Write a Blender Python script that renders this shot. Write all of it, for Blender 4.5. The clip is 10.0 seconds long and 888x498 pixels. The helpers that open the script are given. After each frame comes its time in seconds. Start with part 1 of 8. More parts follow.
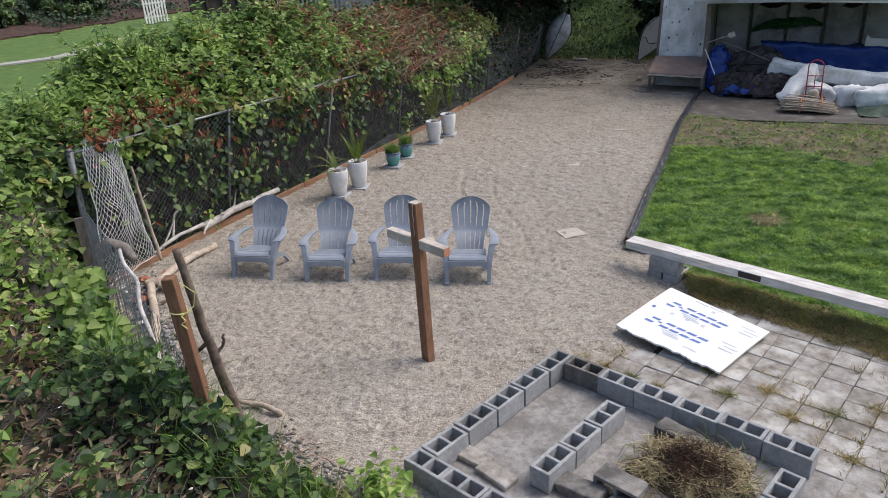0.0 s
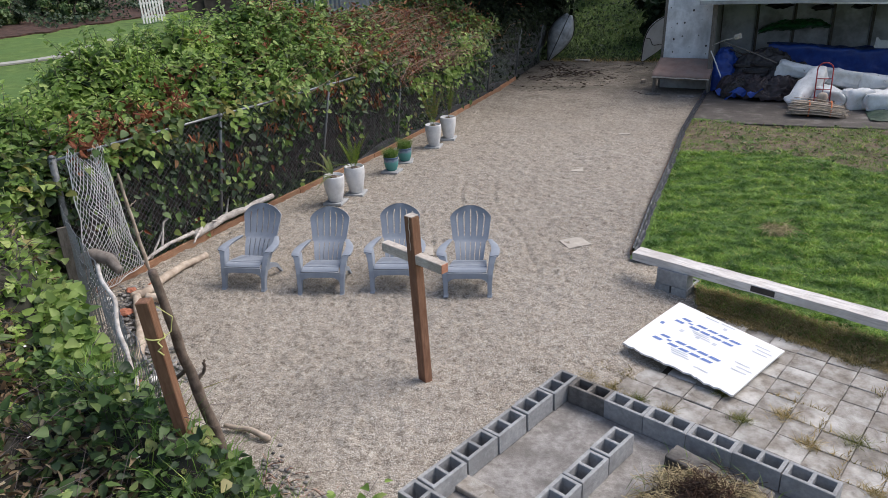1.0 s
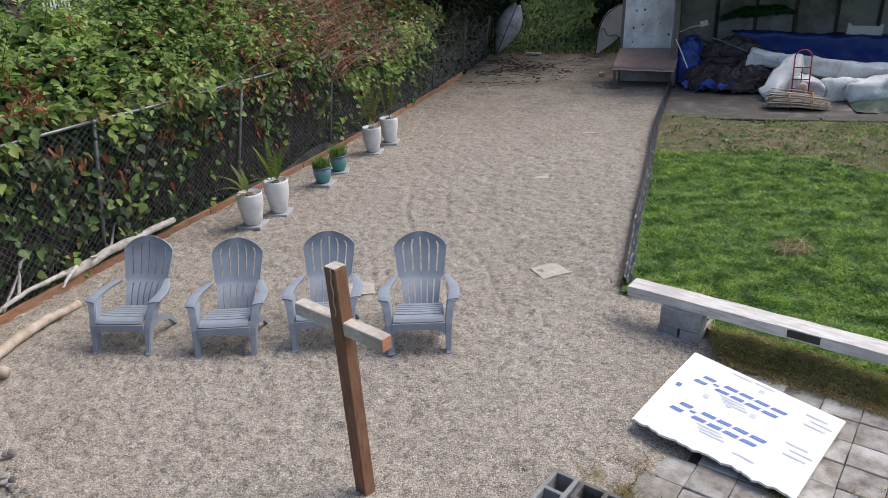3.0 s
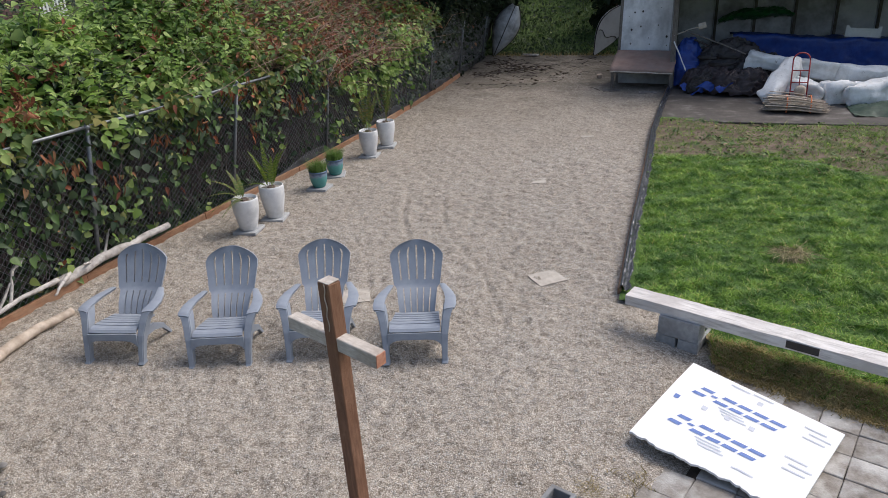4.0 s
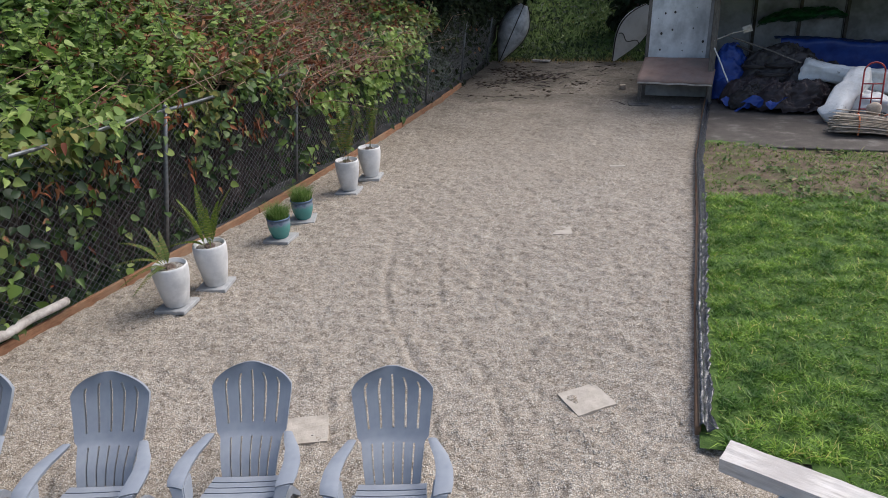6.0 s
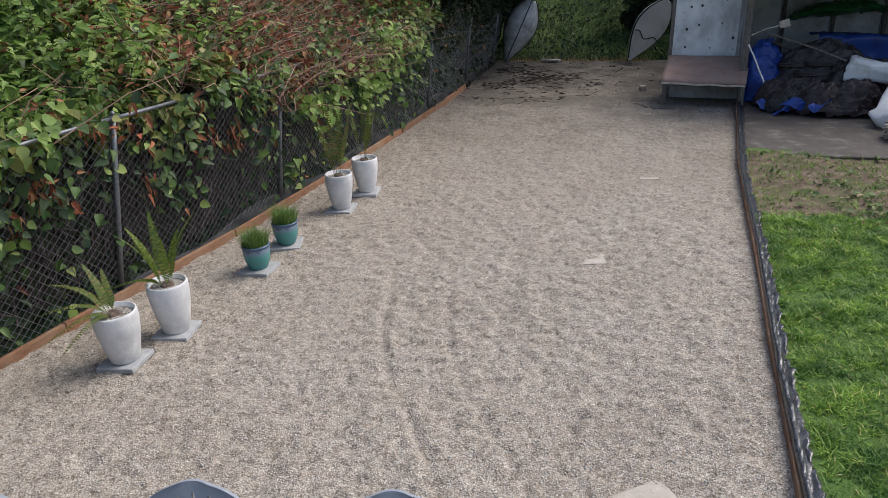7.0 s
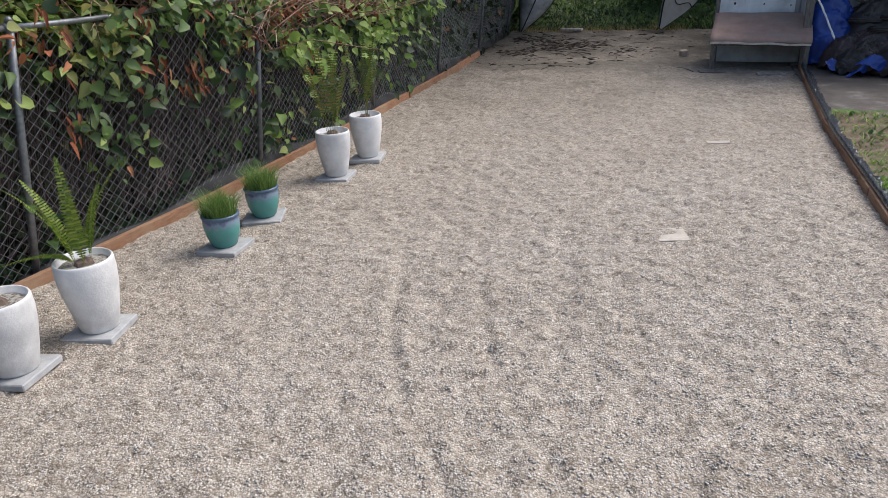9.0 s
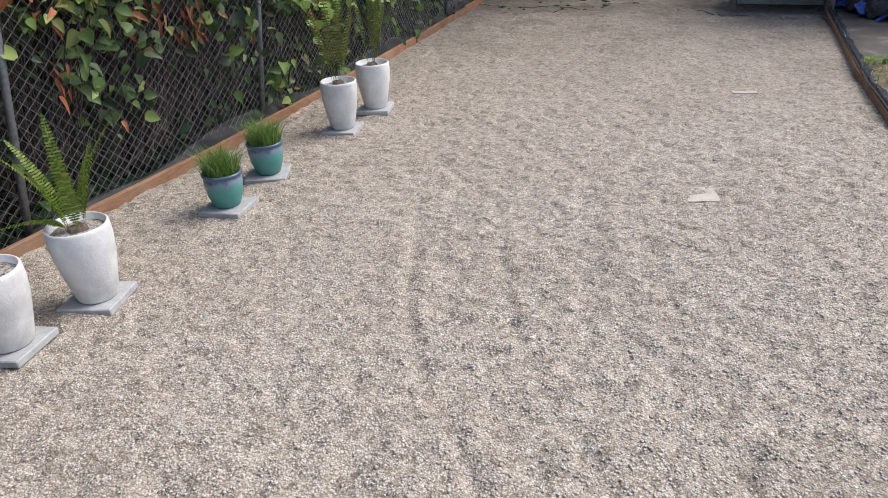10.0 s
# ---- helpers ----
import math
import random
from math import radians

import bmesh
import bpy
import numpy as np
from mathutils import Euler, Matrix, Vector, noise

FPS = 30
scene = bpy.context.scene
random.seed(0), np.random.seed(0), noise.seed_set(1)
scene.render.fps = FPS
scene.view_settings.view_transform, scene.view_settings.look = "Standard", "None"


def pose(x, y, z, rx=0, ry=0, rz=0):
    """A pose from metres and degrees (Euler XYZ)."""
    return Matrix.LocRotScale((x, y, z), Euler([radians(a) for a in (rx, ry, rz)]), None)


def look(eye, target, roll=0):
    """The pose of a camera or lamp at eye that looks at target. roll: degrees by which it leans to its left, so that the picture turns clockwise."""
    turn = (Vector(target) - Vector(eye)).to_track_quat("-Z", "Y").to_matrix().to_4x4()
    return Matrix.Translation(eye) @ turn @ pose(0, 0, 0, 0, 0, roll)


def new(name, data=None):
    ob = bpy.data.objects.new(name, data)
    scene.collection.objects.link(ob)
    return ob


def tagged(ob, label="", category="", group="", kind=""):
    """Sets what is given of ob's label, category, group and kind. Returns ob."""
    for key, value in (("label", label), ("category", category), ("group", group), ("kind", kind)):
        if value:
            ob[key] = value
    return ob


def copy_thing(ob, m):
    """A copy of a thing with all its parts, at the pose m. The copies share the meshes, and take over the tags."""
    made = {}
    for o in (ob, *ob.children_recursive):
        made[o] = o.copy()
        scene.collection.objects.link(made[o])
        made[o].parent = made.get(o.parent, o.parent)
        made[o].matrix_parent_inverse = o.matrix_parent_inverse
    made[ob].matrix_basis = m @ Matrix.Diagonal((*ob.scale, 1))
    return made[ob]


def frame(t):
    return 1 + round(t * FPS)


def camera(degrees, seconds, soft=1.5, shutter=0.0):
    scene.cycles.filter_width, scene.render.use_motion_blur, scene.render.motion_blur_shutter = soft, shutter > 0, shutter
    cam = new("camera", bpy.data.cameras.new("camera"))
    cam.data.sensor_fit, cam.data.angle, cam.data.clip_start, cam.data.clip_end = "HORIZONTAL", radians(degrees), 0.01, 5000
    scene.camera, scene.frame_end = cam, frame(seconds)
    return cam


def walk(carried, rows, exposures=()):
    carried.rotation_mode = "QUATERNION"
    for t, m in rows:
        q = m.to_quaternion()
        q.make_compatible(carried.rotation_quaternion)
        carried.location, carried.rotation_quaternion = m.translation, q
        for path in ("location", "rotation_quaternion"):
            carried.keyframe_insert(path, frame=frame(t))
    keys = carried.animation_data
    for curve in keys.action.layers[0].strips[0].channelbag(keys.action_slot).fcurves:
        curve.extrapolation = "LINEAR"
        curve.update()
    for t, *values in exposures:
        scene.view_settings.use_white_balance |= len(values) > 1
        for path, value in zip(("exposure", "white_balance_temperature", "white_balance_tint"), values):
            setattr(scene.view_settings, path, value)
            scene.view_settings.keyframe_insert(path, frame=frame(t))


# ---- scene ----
cam = camera(63.8, 10.0, 0.5)
PATH = [
    (0, (0.339, 0.049, 3.993), (-0.375, 1.742, 3.202), -3.2),
    (0.5, (0.351, 0.064, 3.978), (-0.365, 1.755, 3.187), -3.2),
    (1, (0.216, 0.431, 3.976), (-0.5, 2.122, 3.185), -3.1),
    (1.5, (-0.089, 1.182, 3.908), (-0.805, 2.874, 3.118), -3.1),
    (2, (-0.419, 2.006, 3.739), (-1.136, 3.698, 2.949), -3.1),
    (2.5, (-0.505, 2.273, 3.603), (-1.219, 3.967, 2.813), -3.2),
    (3, (-0.509, 2.331, 3.521), (-1.086, 4.071, 2.722), -3.2),
    (4.5, (-0.541, 2.629, 3.605), (-1.112, 4.37, 2.801), -3.1),
    (5, (-0.761, 3.283, 3.593), (-1.331, 5.023, 2.789), -3.1),
    (5.5, (-1.045, 4.149, 3.422), (-1.613, 5.889, 2.615), -3.0),
    (5.7, (-1.11, 4.48, 3.384), (-1.686, 6.22, 2.582), -3.1),
    (6.8, (-1.662, 6.045, 3.165), (-2.233, 7.783, 2.36), -3.0),
    (7, (-1.758, 6.266, 3.087), (-2.33, 8.008, 2.288), -3.2),
    (7.5, (-2.0, 6.867, 3.016), (-2.572, 8.609, 2.217), -3.2),
    (8, (-2.251, 7.426, 2.532), (-2.825, 9.168, 1.735), -3.2),
    (8.5, (-2.379, 7.61, 2.166), (-2.949, 9.352, 1.366), -3.0),
    (9, (-2.477, 7.724, 2.168), (-3.047, 9.465, 1.367), -3.0),
    (9.5, (-2.594, 7.896, 2.163), (-3.164, 9.637, 1.36), -2.9),
    (9.6, (-2.611, 7.918, 2.162), (-3.181, 9.657, 1.355), -2.9),
    (9.8, (-2.643, 7.957, 2.159), (-3.206, 9.653, 1.264), -2.9),
    (10, (-2.673, 7.995, 2.157), (-3.232, 9.67, 1.218), -3.1),
]
walk(cam, [(t, look(eye, target, roll)) for t, eye, target, roll in PATH], [(0, 0.32), (2.5, 0.33), (4.5, 0.25), (5.5, 0.33), (7.5, 0.32), (8.5, 0.45), (10, 0.63)])

# ---- world, sun, exposure ----
SUN_DIR = Vector((0.55, 0.45, 0.95)).normalized()
world = bpy.data.worlds.new("world")
scene.world = world
world.use_nodes = True
wn = world.node_tree.nodes
sky = wn.new("ShaderNodeTexSky")
sky.sky_type = "NISHITA"
sky.sun_disc = False
sky.sun_elevation = math.asin(SUN_DIR.z)
sky.sun_rotation = math.atan2(SUN_DIR.x, SUN_DIR.y)
sky.air_density, sky.dust_density, sky.ozone_density = 1.0, 4.0, 1.0
wn["Background"].inputs["Strength"].default_value = 0.15
world.node_tree.links.new(sky.outputs[0], wn["Background"].inputs["Color"])
sun_data = bpy.data.lights.new("sun", "SUN")
sun_data.energy, sun_data.angle, sun_data.color = 1.4, radians(32), (1.0, 0.987, 0.985)
sun = new("sun", sun_data)
sun.matrix_world = look(SUN_DIR * 40, (0, 0, 0))


# ---- materials ----
def nodes_of(name):
    m = bpy.data.materials.new(name)
    m.use_nodes = True
    nt = m.node_tree
    return m, nt, nt.nodes["Principled BSDF"]


def ramp_node(nt, stops):
    r = nt.nodes.new("ShaderNodeValToRGB")
    els = r.color_ramp.elements
    while len(els) < len(stops):
        els.new(0.5)
    for e, (p, c) in zip(els, stops):
        e.position, e.color = p, (*c, 1)
    return r


def noise_node(nt, vec, scale, detail=5, rough=0.6):
    n = nt.nodes.new("ShaderNodeTexNoise")
    n.inputs["Scale"].default_value, n.inputs["Detail"].default_value, n.inputs["Roughness"].default_value = scale, detail, rough
    nt.links.new(vec, n.inputs["Vector"])
    return n


def mix_color(nt, fac, a, b, mode="MIX"):
    x = nt.nodes.new("ShaderNodeMix")
    x.data_type, x.blend_type = "RGBA", mode
    for value, slot in ((fac, 0), (a, 6), (b, 7)):
        if isinstance(value, (int, float)):
            x.inputs[slot].default_value = value
        elif isinstance(value, tuple):
            x.inputs[slot].default_value = (*value, 1)
        else:
            nt.links.new(value, x.inputs[slot])
    return x.outputs[2]


def surface(name, stops, scale=8.0, rough=0.7, bump=0.3, bump_scale=40.0, stain=None, stain_scale=1.2,
            metal=0.0, stretch=(1, 1, 1), rand="", rand_amount=0.25, spec=0.4):
    """A worn surface: grain from a fine noise, stains from a wide one, relief from a third."""
    m, nt, b = nodes_of(name)
    tc = nt.nodes.new("ShaderNodeTexCoord")
    mp = nt.nodes.new("ShaderNodeMapping")
    mp.inputs["Scale"].default_value = stretch
    where = tc.outputs["Object"]
    if rand == "object":
        oi = nt.nodes.new("ShaderNodeObjectInfo")
        sh = nt.nodes.new("ShaderNodeVectorMath")
        sh.operation = "MULTIPLY_ADD"
        sh.inputs[1].default_value = (37, 23, 11)
        nt.links.new(oi.outputs["Random"], sh.inputs[0])
        nt.links.new(where, sh.inputs[2])
        where = sh.outputs[0]
    nt.links.new(where, mp.inputs["Vector"])
    vec = mp.outputs[0]
    n1 = noise_node(nt, vec, scale)
    r = ramp_node(nt, stops)
    nt.links.new(n1.outputs["Fac"], r.inputs[0])
    col = r.outputs[0]
    if stain:
        n2 = noise_node(nt, where, stain_scale, 4, 0.65)
        r2 = ramp_node(nt, [(0.45, (0, 0, 0)), (0.68, (1, 1, 1))])
        nt.links.new(n2.outputs["Fac"], r2.inputs[0])
        col = mix_color(nt, r2.outputs[0], col, stain)
    if rand:
        info = nt.nodes.new("ShaderNodeObjectInfo" if rand == "object" else "ShaderNodeNewGeometry")
        out = info.outputs["Random" if rand == "object" else "Random Per Island"]
        mr = nt.nodes.new("ShaderNodeMapRange")
        mr.inputs[3].default_value, mr.inputs[4].default_value = 1 - rand_amount, 1 + rand_amount
        nt.links.new(out, mr.inputs[0])
        hsv = nt.nodes.new("ShaderNodeHueSaturation")
        nt.links.new(mr.outputs[0], hsv.inputs["Value"])
        nt.links.new(col, hsv.inputs["Color"])
        col = hsv.outputs[0]
    nt.links.new(col, b.inputs["Base Color"])
    b.inputs["Roughness"].default_value, b.inputs["Metallic"].default_value = rough, metal
    b.inputs["Specular IOR Level"].default_value = spec
    if bump:
        n3 = noise_node(nt, vec, bump_scale, 4)
        bp = nt.nodes.new("ShaderNodeBump")
        bp.inputs["Strength"].default_value, bp.inputs["Distance"].default_value = bump, 0.01
        nt.links.new(n3.outputs["Fac"], bp.inputs["Height"])
        nt.links.new(bp.outputs[0], b.inputs["Normal"])
    return m


def leaf_material(name, stops, rough=0.5, translucent=0.3, vary=0.9, low=(0.7, 0.75, 0.7), high=(1.25, 1.2, 1.0), edge=0.2):
    """Leaves: every island its own tone, with a little light through them."""
    m, nt, b = nodes_of(name)
    g = nt.nodes.new("ShaderNodeNewGeometry")
    r = ramp_node(nt, stops)
    nt.links.new(g.outputs["Random Per Island"], r.inputs[0])
    tc = nt.nodes.new("ShaderNodeTexCoord")
    n = noise_node(nt, tc.outputs["Object"], vary, 3)
    r2 = ramp_node(nt, [(0.5 - edge, low), (0.5 + edge, high)])
    nt.links.new(n.outputs["Fac"], r2.inputs[0])
    col = mix_color(nt, 1.0, r.outputs[0], r2.outputs[0], "MULTIPLY")
    nt.links.new(col, b.inputs["Base Color"])
    b.inputs["Roughness"].default_value = rough
    b.inputs["Specular IOR Level"].default_value = 0.4
    t = nt.nodes.new("ShaderNodeBsdfTranslucent")
    nt.links.new(col, t.inputs["Color"])
    mx = nt.nodes.new("ShaderNodeMixShader")
    mx.inputs[0].default_value = translucent
    nt.links.new(b.outputs[0], mx.inputs[1])
    nt.links.new(t.outputs[0], mx.inputs[2])
    nt.links.new(mx.outputs[0], nt.nodes["Material Output"].inputs["Surface"])
    return m


def gravel_material():
    m, nt, b = nodes_of("gravel")
    tc = nt.nodes.new("ShaderNodeTexCoord")
    vec = tc.outputs["Object"]
    warp = noise_node(nt, vec, 30, 2)
    wv = nt.nodes.new("ShaderNodeVectorMath")
    wv.operation = "MULTIPLY_ADD"
    wv.inputs[1].default_value = (0.02, 0.02, 0.02)
    nt.links.new(warp.outputs["Color"], wv.inputs[0])
    nt.links.new(vec, wv.inputs[2])
    v = nt.nodes.new("ShaderNodeTexVoronoi")
    v.inputs["Scale"].default_value = 95
    nt.links.new(wv.outputs[0], v.inputs["Vector"])
    sep = nt.nodes.new("ShaderNodeSeparateColor")
    nt.links.new(v.outputs["Color"], sep.inputs[0])
    r = ramp_node(nt, [(0.0, (0.26, 0.229, 0.198)), (0.25, (0.395, 0.356, 0.31)), (0.6, (0.477, 0.439, 0.394)), (0.85, (0.53, 0.5, 0.46)), (1.0, (0.63, 0.61, 0.575))])
    nt.links.new(sep.outputs[0], r.inputs[0])
    # crevice shade between the pebbles, multiplied into the colour
    gap = ramp_node(nt, [(0.3, (1, 1, 1)), (0.8, (0.55, 0.53, 0.5))])
    nt.links.new(v.outputs["Distance"], gap.inputs[0])
    col = mix_color(nt, 1.0, r.outputs[0], gap.outputs[0], "MULTIPLY")
    n = noise_node(nt, vec, 0.7, 5, 0.6)
    r2 = ramp_node(nt, [(0.3, (0.92, 0.9, 0.875)), (0.5, (1, 0.985, 0.96)), (0.72, (1.03, 1.03, 1.03))])
    nt.links.new(n.outputs["Fac"], r2.inputs[0])
    col = mix_color(nt, 1.0, col, r2.outputs[0], "MULTIPLY")
    n4 = noise_node(nt, vec, 11, 4, 0.7)
    r4 = ramp_node(nt, [(0.34, (0.89, 0.87, 0.85)), (0.56, (1.03, 1.03, 1.025))])
    nt.links.new(n4.outputs["Fac"], r4.inputs[0])
    col = mix_color(nt, 1.0, col, r4.outputs[0], "MULTIPLY")
    v2 = nt.nodes.new("ShaderNodeTexVoronoi")
    v2.inputs["Scale"].default_value = 27
    nt.links.new(wv.outputs[0], v2.inputs["Vector"])
    sep2 = nt.nodes.new("ShaderNodeSeparateColor")
    nt.links.new(v2.outputs["Color"], sep2.inputs[0])
    r6 = ramp_node(nt, [(0.0, (0.66, 0.64, 0.615)), (0.3, (0.95, 0.94, 0.93)), (1.0, (1.12, 1.115, 1.105))])
    nt.links.new(sep2.outputs[1], r6.inputs[0])
    col = mix_color(nt, 1.0, col, r6.outputs[0], "MULTIPLY")
    # dark soil at the far end, spread wider to carry tree shade in colour
    sx = nt.nodes.new("ShaderNodeSeparateXYZ")
    nt.links.new(vec, sx.inputs[0])
    far = nt.nodes.new("ShaderNodeMapRange")
    far.inputs[1].default_value, far.inputs[2].default_value = 12.5, 21.5
    nt.links.new(sx.outputs["Y"], far.inputs[0])
    n5 = noise_node(nt, vec, 1.1, 5, 0.7)
    mul = nt.nodes.new("ShaderNodeMath")
    mul.operation = "MULTIPLY"
    nt.links.new(far.outputs[0], mul.inputs[0])
    nt.links.new(n5.outputs["Fac"], mul.inputs[1])
    r5 = ramp_node(nt, [(0.08, (0, 0, 0)), (0.34, (0.42, 0.42, 0.42)), (0.58, (1, 1, 1))])
    nt.links.new(mul.outputs[0], r5.inputs[0])
    col = mix_color(nt, r5.outputs[0], col, (0.13, 0.115, 0.095))
    nt.links.new(col, b.inputs["Base Color"])
    b.inputs["Roughness"].default_value = 0.9
    b.inputs["Specular IOR Level"].default_value = 0.25
    bp = nt.nodes.new("ShaderNodeBump")
    bp.invert = True
    bp.inputs["Strength"].default_value, bp.inputs["Distance"].default_value = 0.75, 0.008
    nt.links.new(v.outputs["Distance"], bp.inputs["Height"])
    # clumps a hand's width across
    bp2 = nt.nodes.new("ShaderNodeBump")
    bp2.inputs["Strength"].default_value, bp2.inputs["Distance"].default_value = 0.6, 0.03
    lumps = noise_node(nt, vec, 17, 3, 0.65)
    nt.links.new(lumps.outputs["Fac"], bp2.inputs["Height"])
    nt.links.new(bp2.outputs[0], bp.inputs["Normal"])
    nt.links.new(bp.outputs[0], b.inputs["Normal"])
    return m


GRAVEL = gravel_material()
PEBBLE = surface("pebble", [(0.2, (0.4, 0.37, 0.33)), (0.8, (0.5, 0.475, 0.44))], 3, 0.85, 0, rand="island", rand_amount=0.22)
STONE = surface("river_stone", [(0.3, (0.12, 0.115, 0.11)), (0.7, (0.26, 0.245, 0.23))], 12, 0.7, 0.2, rand="island", rand_amount=0.65)
SOIL = surface("soil", [(0.3, (0.035, 0.027, 0.02)), (0.7, (0.11, 0.085, 0.06))], 9, 0.95, 0.7, 30)
# leaf litter, and the dark sheets that stand for shade behind leaves
LITTER_SHADE = surface("undergrowth", [(0.3, (0.018, 0.021, 0.016)), (0.6, (0.045, 0.044, 0.034)), (0.8, (0.085, 0.066, 0.05))], 7, 0.95, 0.8, 25)
TURF = surface("turf", [(0.25, (0.05, 0.09, 0.018)), (0.55, (0.1, 0.165, 0.035)), (0.8, (0.16, 0.22, 0.06))], 3, 0.9, 0.8, 60, (0.08, 0.15, 0.035), 0.5)
LAWN_BED = surface("lawn_thatch", [(0.3, (0.04, 0.08, 0.016)), (0.5, (0.07, 0.13, 0.026)), (0.7, (0.11, 0.18, 0.04))], 14, 0.95, 0.8, 60, (0.06, 0.12, 0.025), 2.0)
DIRT = surface("bare_dirt", [(0.3, (0.065, 0.045, 0.03)), (0.5, (0.145, 0.105, 0.075)), (0.7, (0.25, 0.19, 0.15))], 6, 0.95, 0.9, 30, (0.07, 0.085, 0.028), 1.6)
CMU = surface("concrete_block", [(0.3, (0.27, 0.275, 0.28)), (0.7, (0.4, 0.405, 0.41))], 22, 0.9, 0.5, 150, (0.22, 0.22, 0.22), 2.5, rand="object", rand_amount=0.1)
CMU_DARK = surface("weathered_block", [(0.3, (0.13, 0.12, 0.11)), (0.7, (0.28, 0.26, 0.24))], 14, 0.95, 0.6, 90, (0.08, 0.075, 0.07), 2.5, rand="object")
CONCRETE = surface("stained_concrete", [(0.3, (0.19, 0.175, 0.165)), (0.5, (0.29, 0.275, 0.26)), (0.7, (0.38, 0.36, 0.345))], 17, 0.9, 0.6, 70, (0.17, 0.158, 0.148), 3.4)
PAVER = surface("old_paver", [(0.3, (0.15, 0.13, 0.11)), (0.5, (0.26, 0.235, 0.205)), (0.7, (0.36, 0.335, 0.305))], 9, 0.9, 0.6, 70, (0.5, 0.485, 0.46), 3.6, rand="object", rand_amount=0.12)
SLAB = surface("grey_slab", [(0.3, (0.3, 0.31, 0.32)), (0.7, (0.42, 0.43, 0.44))], 14, 0.85, 0.2, 90, rand="object", rand_amount=0.12)
PALE_SLAB = surface("pale_slab", [(0.3, (0.38, 0.34, 0.29)), (0.7, (0.52, 0.475, 0.42))], 9, 0.9, 0.3, 70)
CHAIR = surface("grey_resin", [(0.3, (0.24, 0.27, 0.32)), (0.7, (0.28, 0.31, 0.36))], 6, 0.55, 0.08, 220, (0.31, 0.34, 0.385), 3.0, spec=0.4)
OLD_GALV = surface("dulled_steel", [(0.3, (0.1, 0.105, 0.11)), (0.7, (0.2, 0.21, 0.22))], 18, 0.6, 0.2, 60, metal=0.3)
GALV = surface("galvanised_steel", [(0.3, (0.14, 0.152, 0.17)), (0.7, (0.25, 0.265, 0.285))], 25, 0.45, 0.1, 90, metal=0.6)
WIRE = surface("weathered_wire", [(0.3, (0.2, 0.21, 0.225)), (0.7, (0.34, 0.355, 0.375))], 30, 0.55, 0, metal=0.25)
CEDAR = surface("edging_timber", [(0.3, (0.17, 0.08, 0.045)), (0.7, (0.33, 0.175, 0.1))], 9, 0.8, 0.4, 60, (0.3, 0.2, 0.13), 1.6, stretch=(6, 1, 6), rand="object")
POST = surface("stained_post", [(0.3, (0.15, 0.072, 0.042)), (0.7, (0.31, 0.165, 0.1))], 10, 0.75, 0.45, 60, (0.19, 0.09, 0.05), 3, stretch=(5, 5, 0.6))
CUT_END = surface("fresh_cut_end", [(0.3, (0.42, 0.17, 0.1)), (0.7, (0.6, 0.3, 0.2))], 30, 0.8, 0.2, 90)
BARE_WOOD = surface("weathered_softwood", [(0.3, (0.46, 0.4, 0.34)), (0.7, (0.68, 0.63, 0.57))], 12, 0.85, 0.4, 70, (0.36, 0.3, 0.25), 4, stretch=(1, 6, 6))
BEAM = surface("silvered_beam", [(0.28, (0.42, 0.39, 0.365)), (0.5, (0.69, 0.66, 0.63)), (0.8, (0.8, 0.775, 0.75))], 7, 0.85, 0.5, 50, (0.5, 0.465, 0.44), 1.4, stretch=(0.7, 5, 5))
DRIFT = surface("driftwood", [(0.3, (0.38, 0.3, 0.23)), (0.7, (0.62, 0.53, 0.44))], 10, 0.85, 0.4, 60, (0.3, 0.24, 0.19), 4)
GREY_DRIFT = surface("grey_driftwood", [(0.3, (0.27, 0.24, 0.22)), (0.55, (0.52, 0.49, 0.465)), (0.8, (0.7, 0.675, 0.65))], 12, 0.85, 0.5, 60)
BARK = surface("dark_bark", [(0.3, (0.07, 0.05, 0.04)), (0.7, (0.2, 0.15, 0.12))], 14, 0.9, 0.7, 50)
THATCH = surface("matted_thatch", [(0.3, (0.16, 0.115, 0.06)), (0.5, (0.28, 0.21, 0.12)), (0.7, (0.4, 0.31, 0.19))], 12, 0.95, 0.9, 50, (0.22, 0.19, 0.08), 2.5)
STEM = surface("dry_stem", [(0.3, (0.04, 0.031, 0.031)), (0.7, (0.16, 0.13, 0.128))], 6, 0.9, 0, rand="island", rand_amount=0.5)
TAN_STEM = surface("bleached_stem", [(0.3, (0.2, 0.1, 0.075)), (0.7, (0.5, 0.35, 0.27))], 6, 0.9, 0, rand="island", rand_amount=0.45)
WHITE_POT = surface("white_stone_glaze", [(0.3, (0.6, 0.61, 0.62)), (0.7, (0.74, 0.745, 0.75))], 7, 0.6, 0.25, 60, (0.52, 0.53, 0.54), 5, rand="object", rand_amount=0.06)
NET = surface("white_net_cord", [(0.3, (0.62, 0.62, 0.62)), (0.7, (0.8, 0.8, 0.8))], 20, 0.8, 0)
ROPE = surface("yellow_rope", [(0.3, (0.5, 0.5, 0.15)), (0.7, (0.7, 0.7, 0.3))], 20, 0.8, 0)
PLASTIC = surface("black_edging_film", [(0.3, (0.016, 0.018, 0.022)), (0.7, (0.05, 0.055, 0.065))], 8, 0.24, 0.8, 22, spec=0.9)
FABRIC = surface("weed_fabric", [(0.3, (0.012, 0.013, 0.015)), (0.7, (0.03, 0.033, 0.037))], 6, 0.62, 0.6, 25)
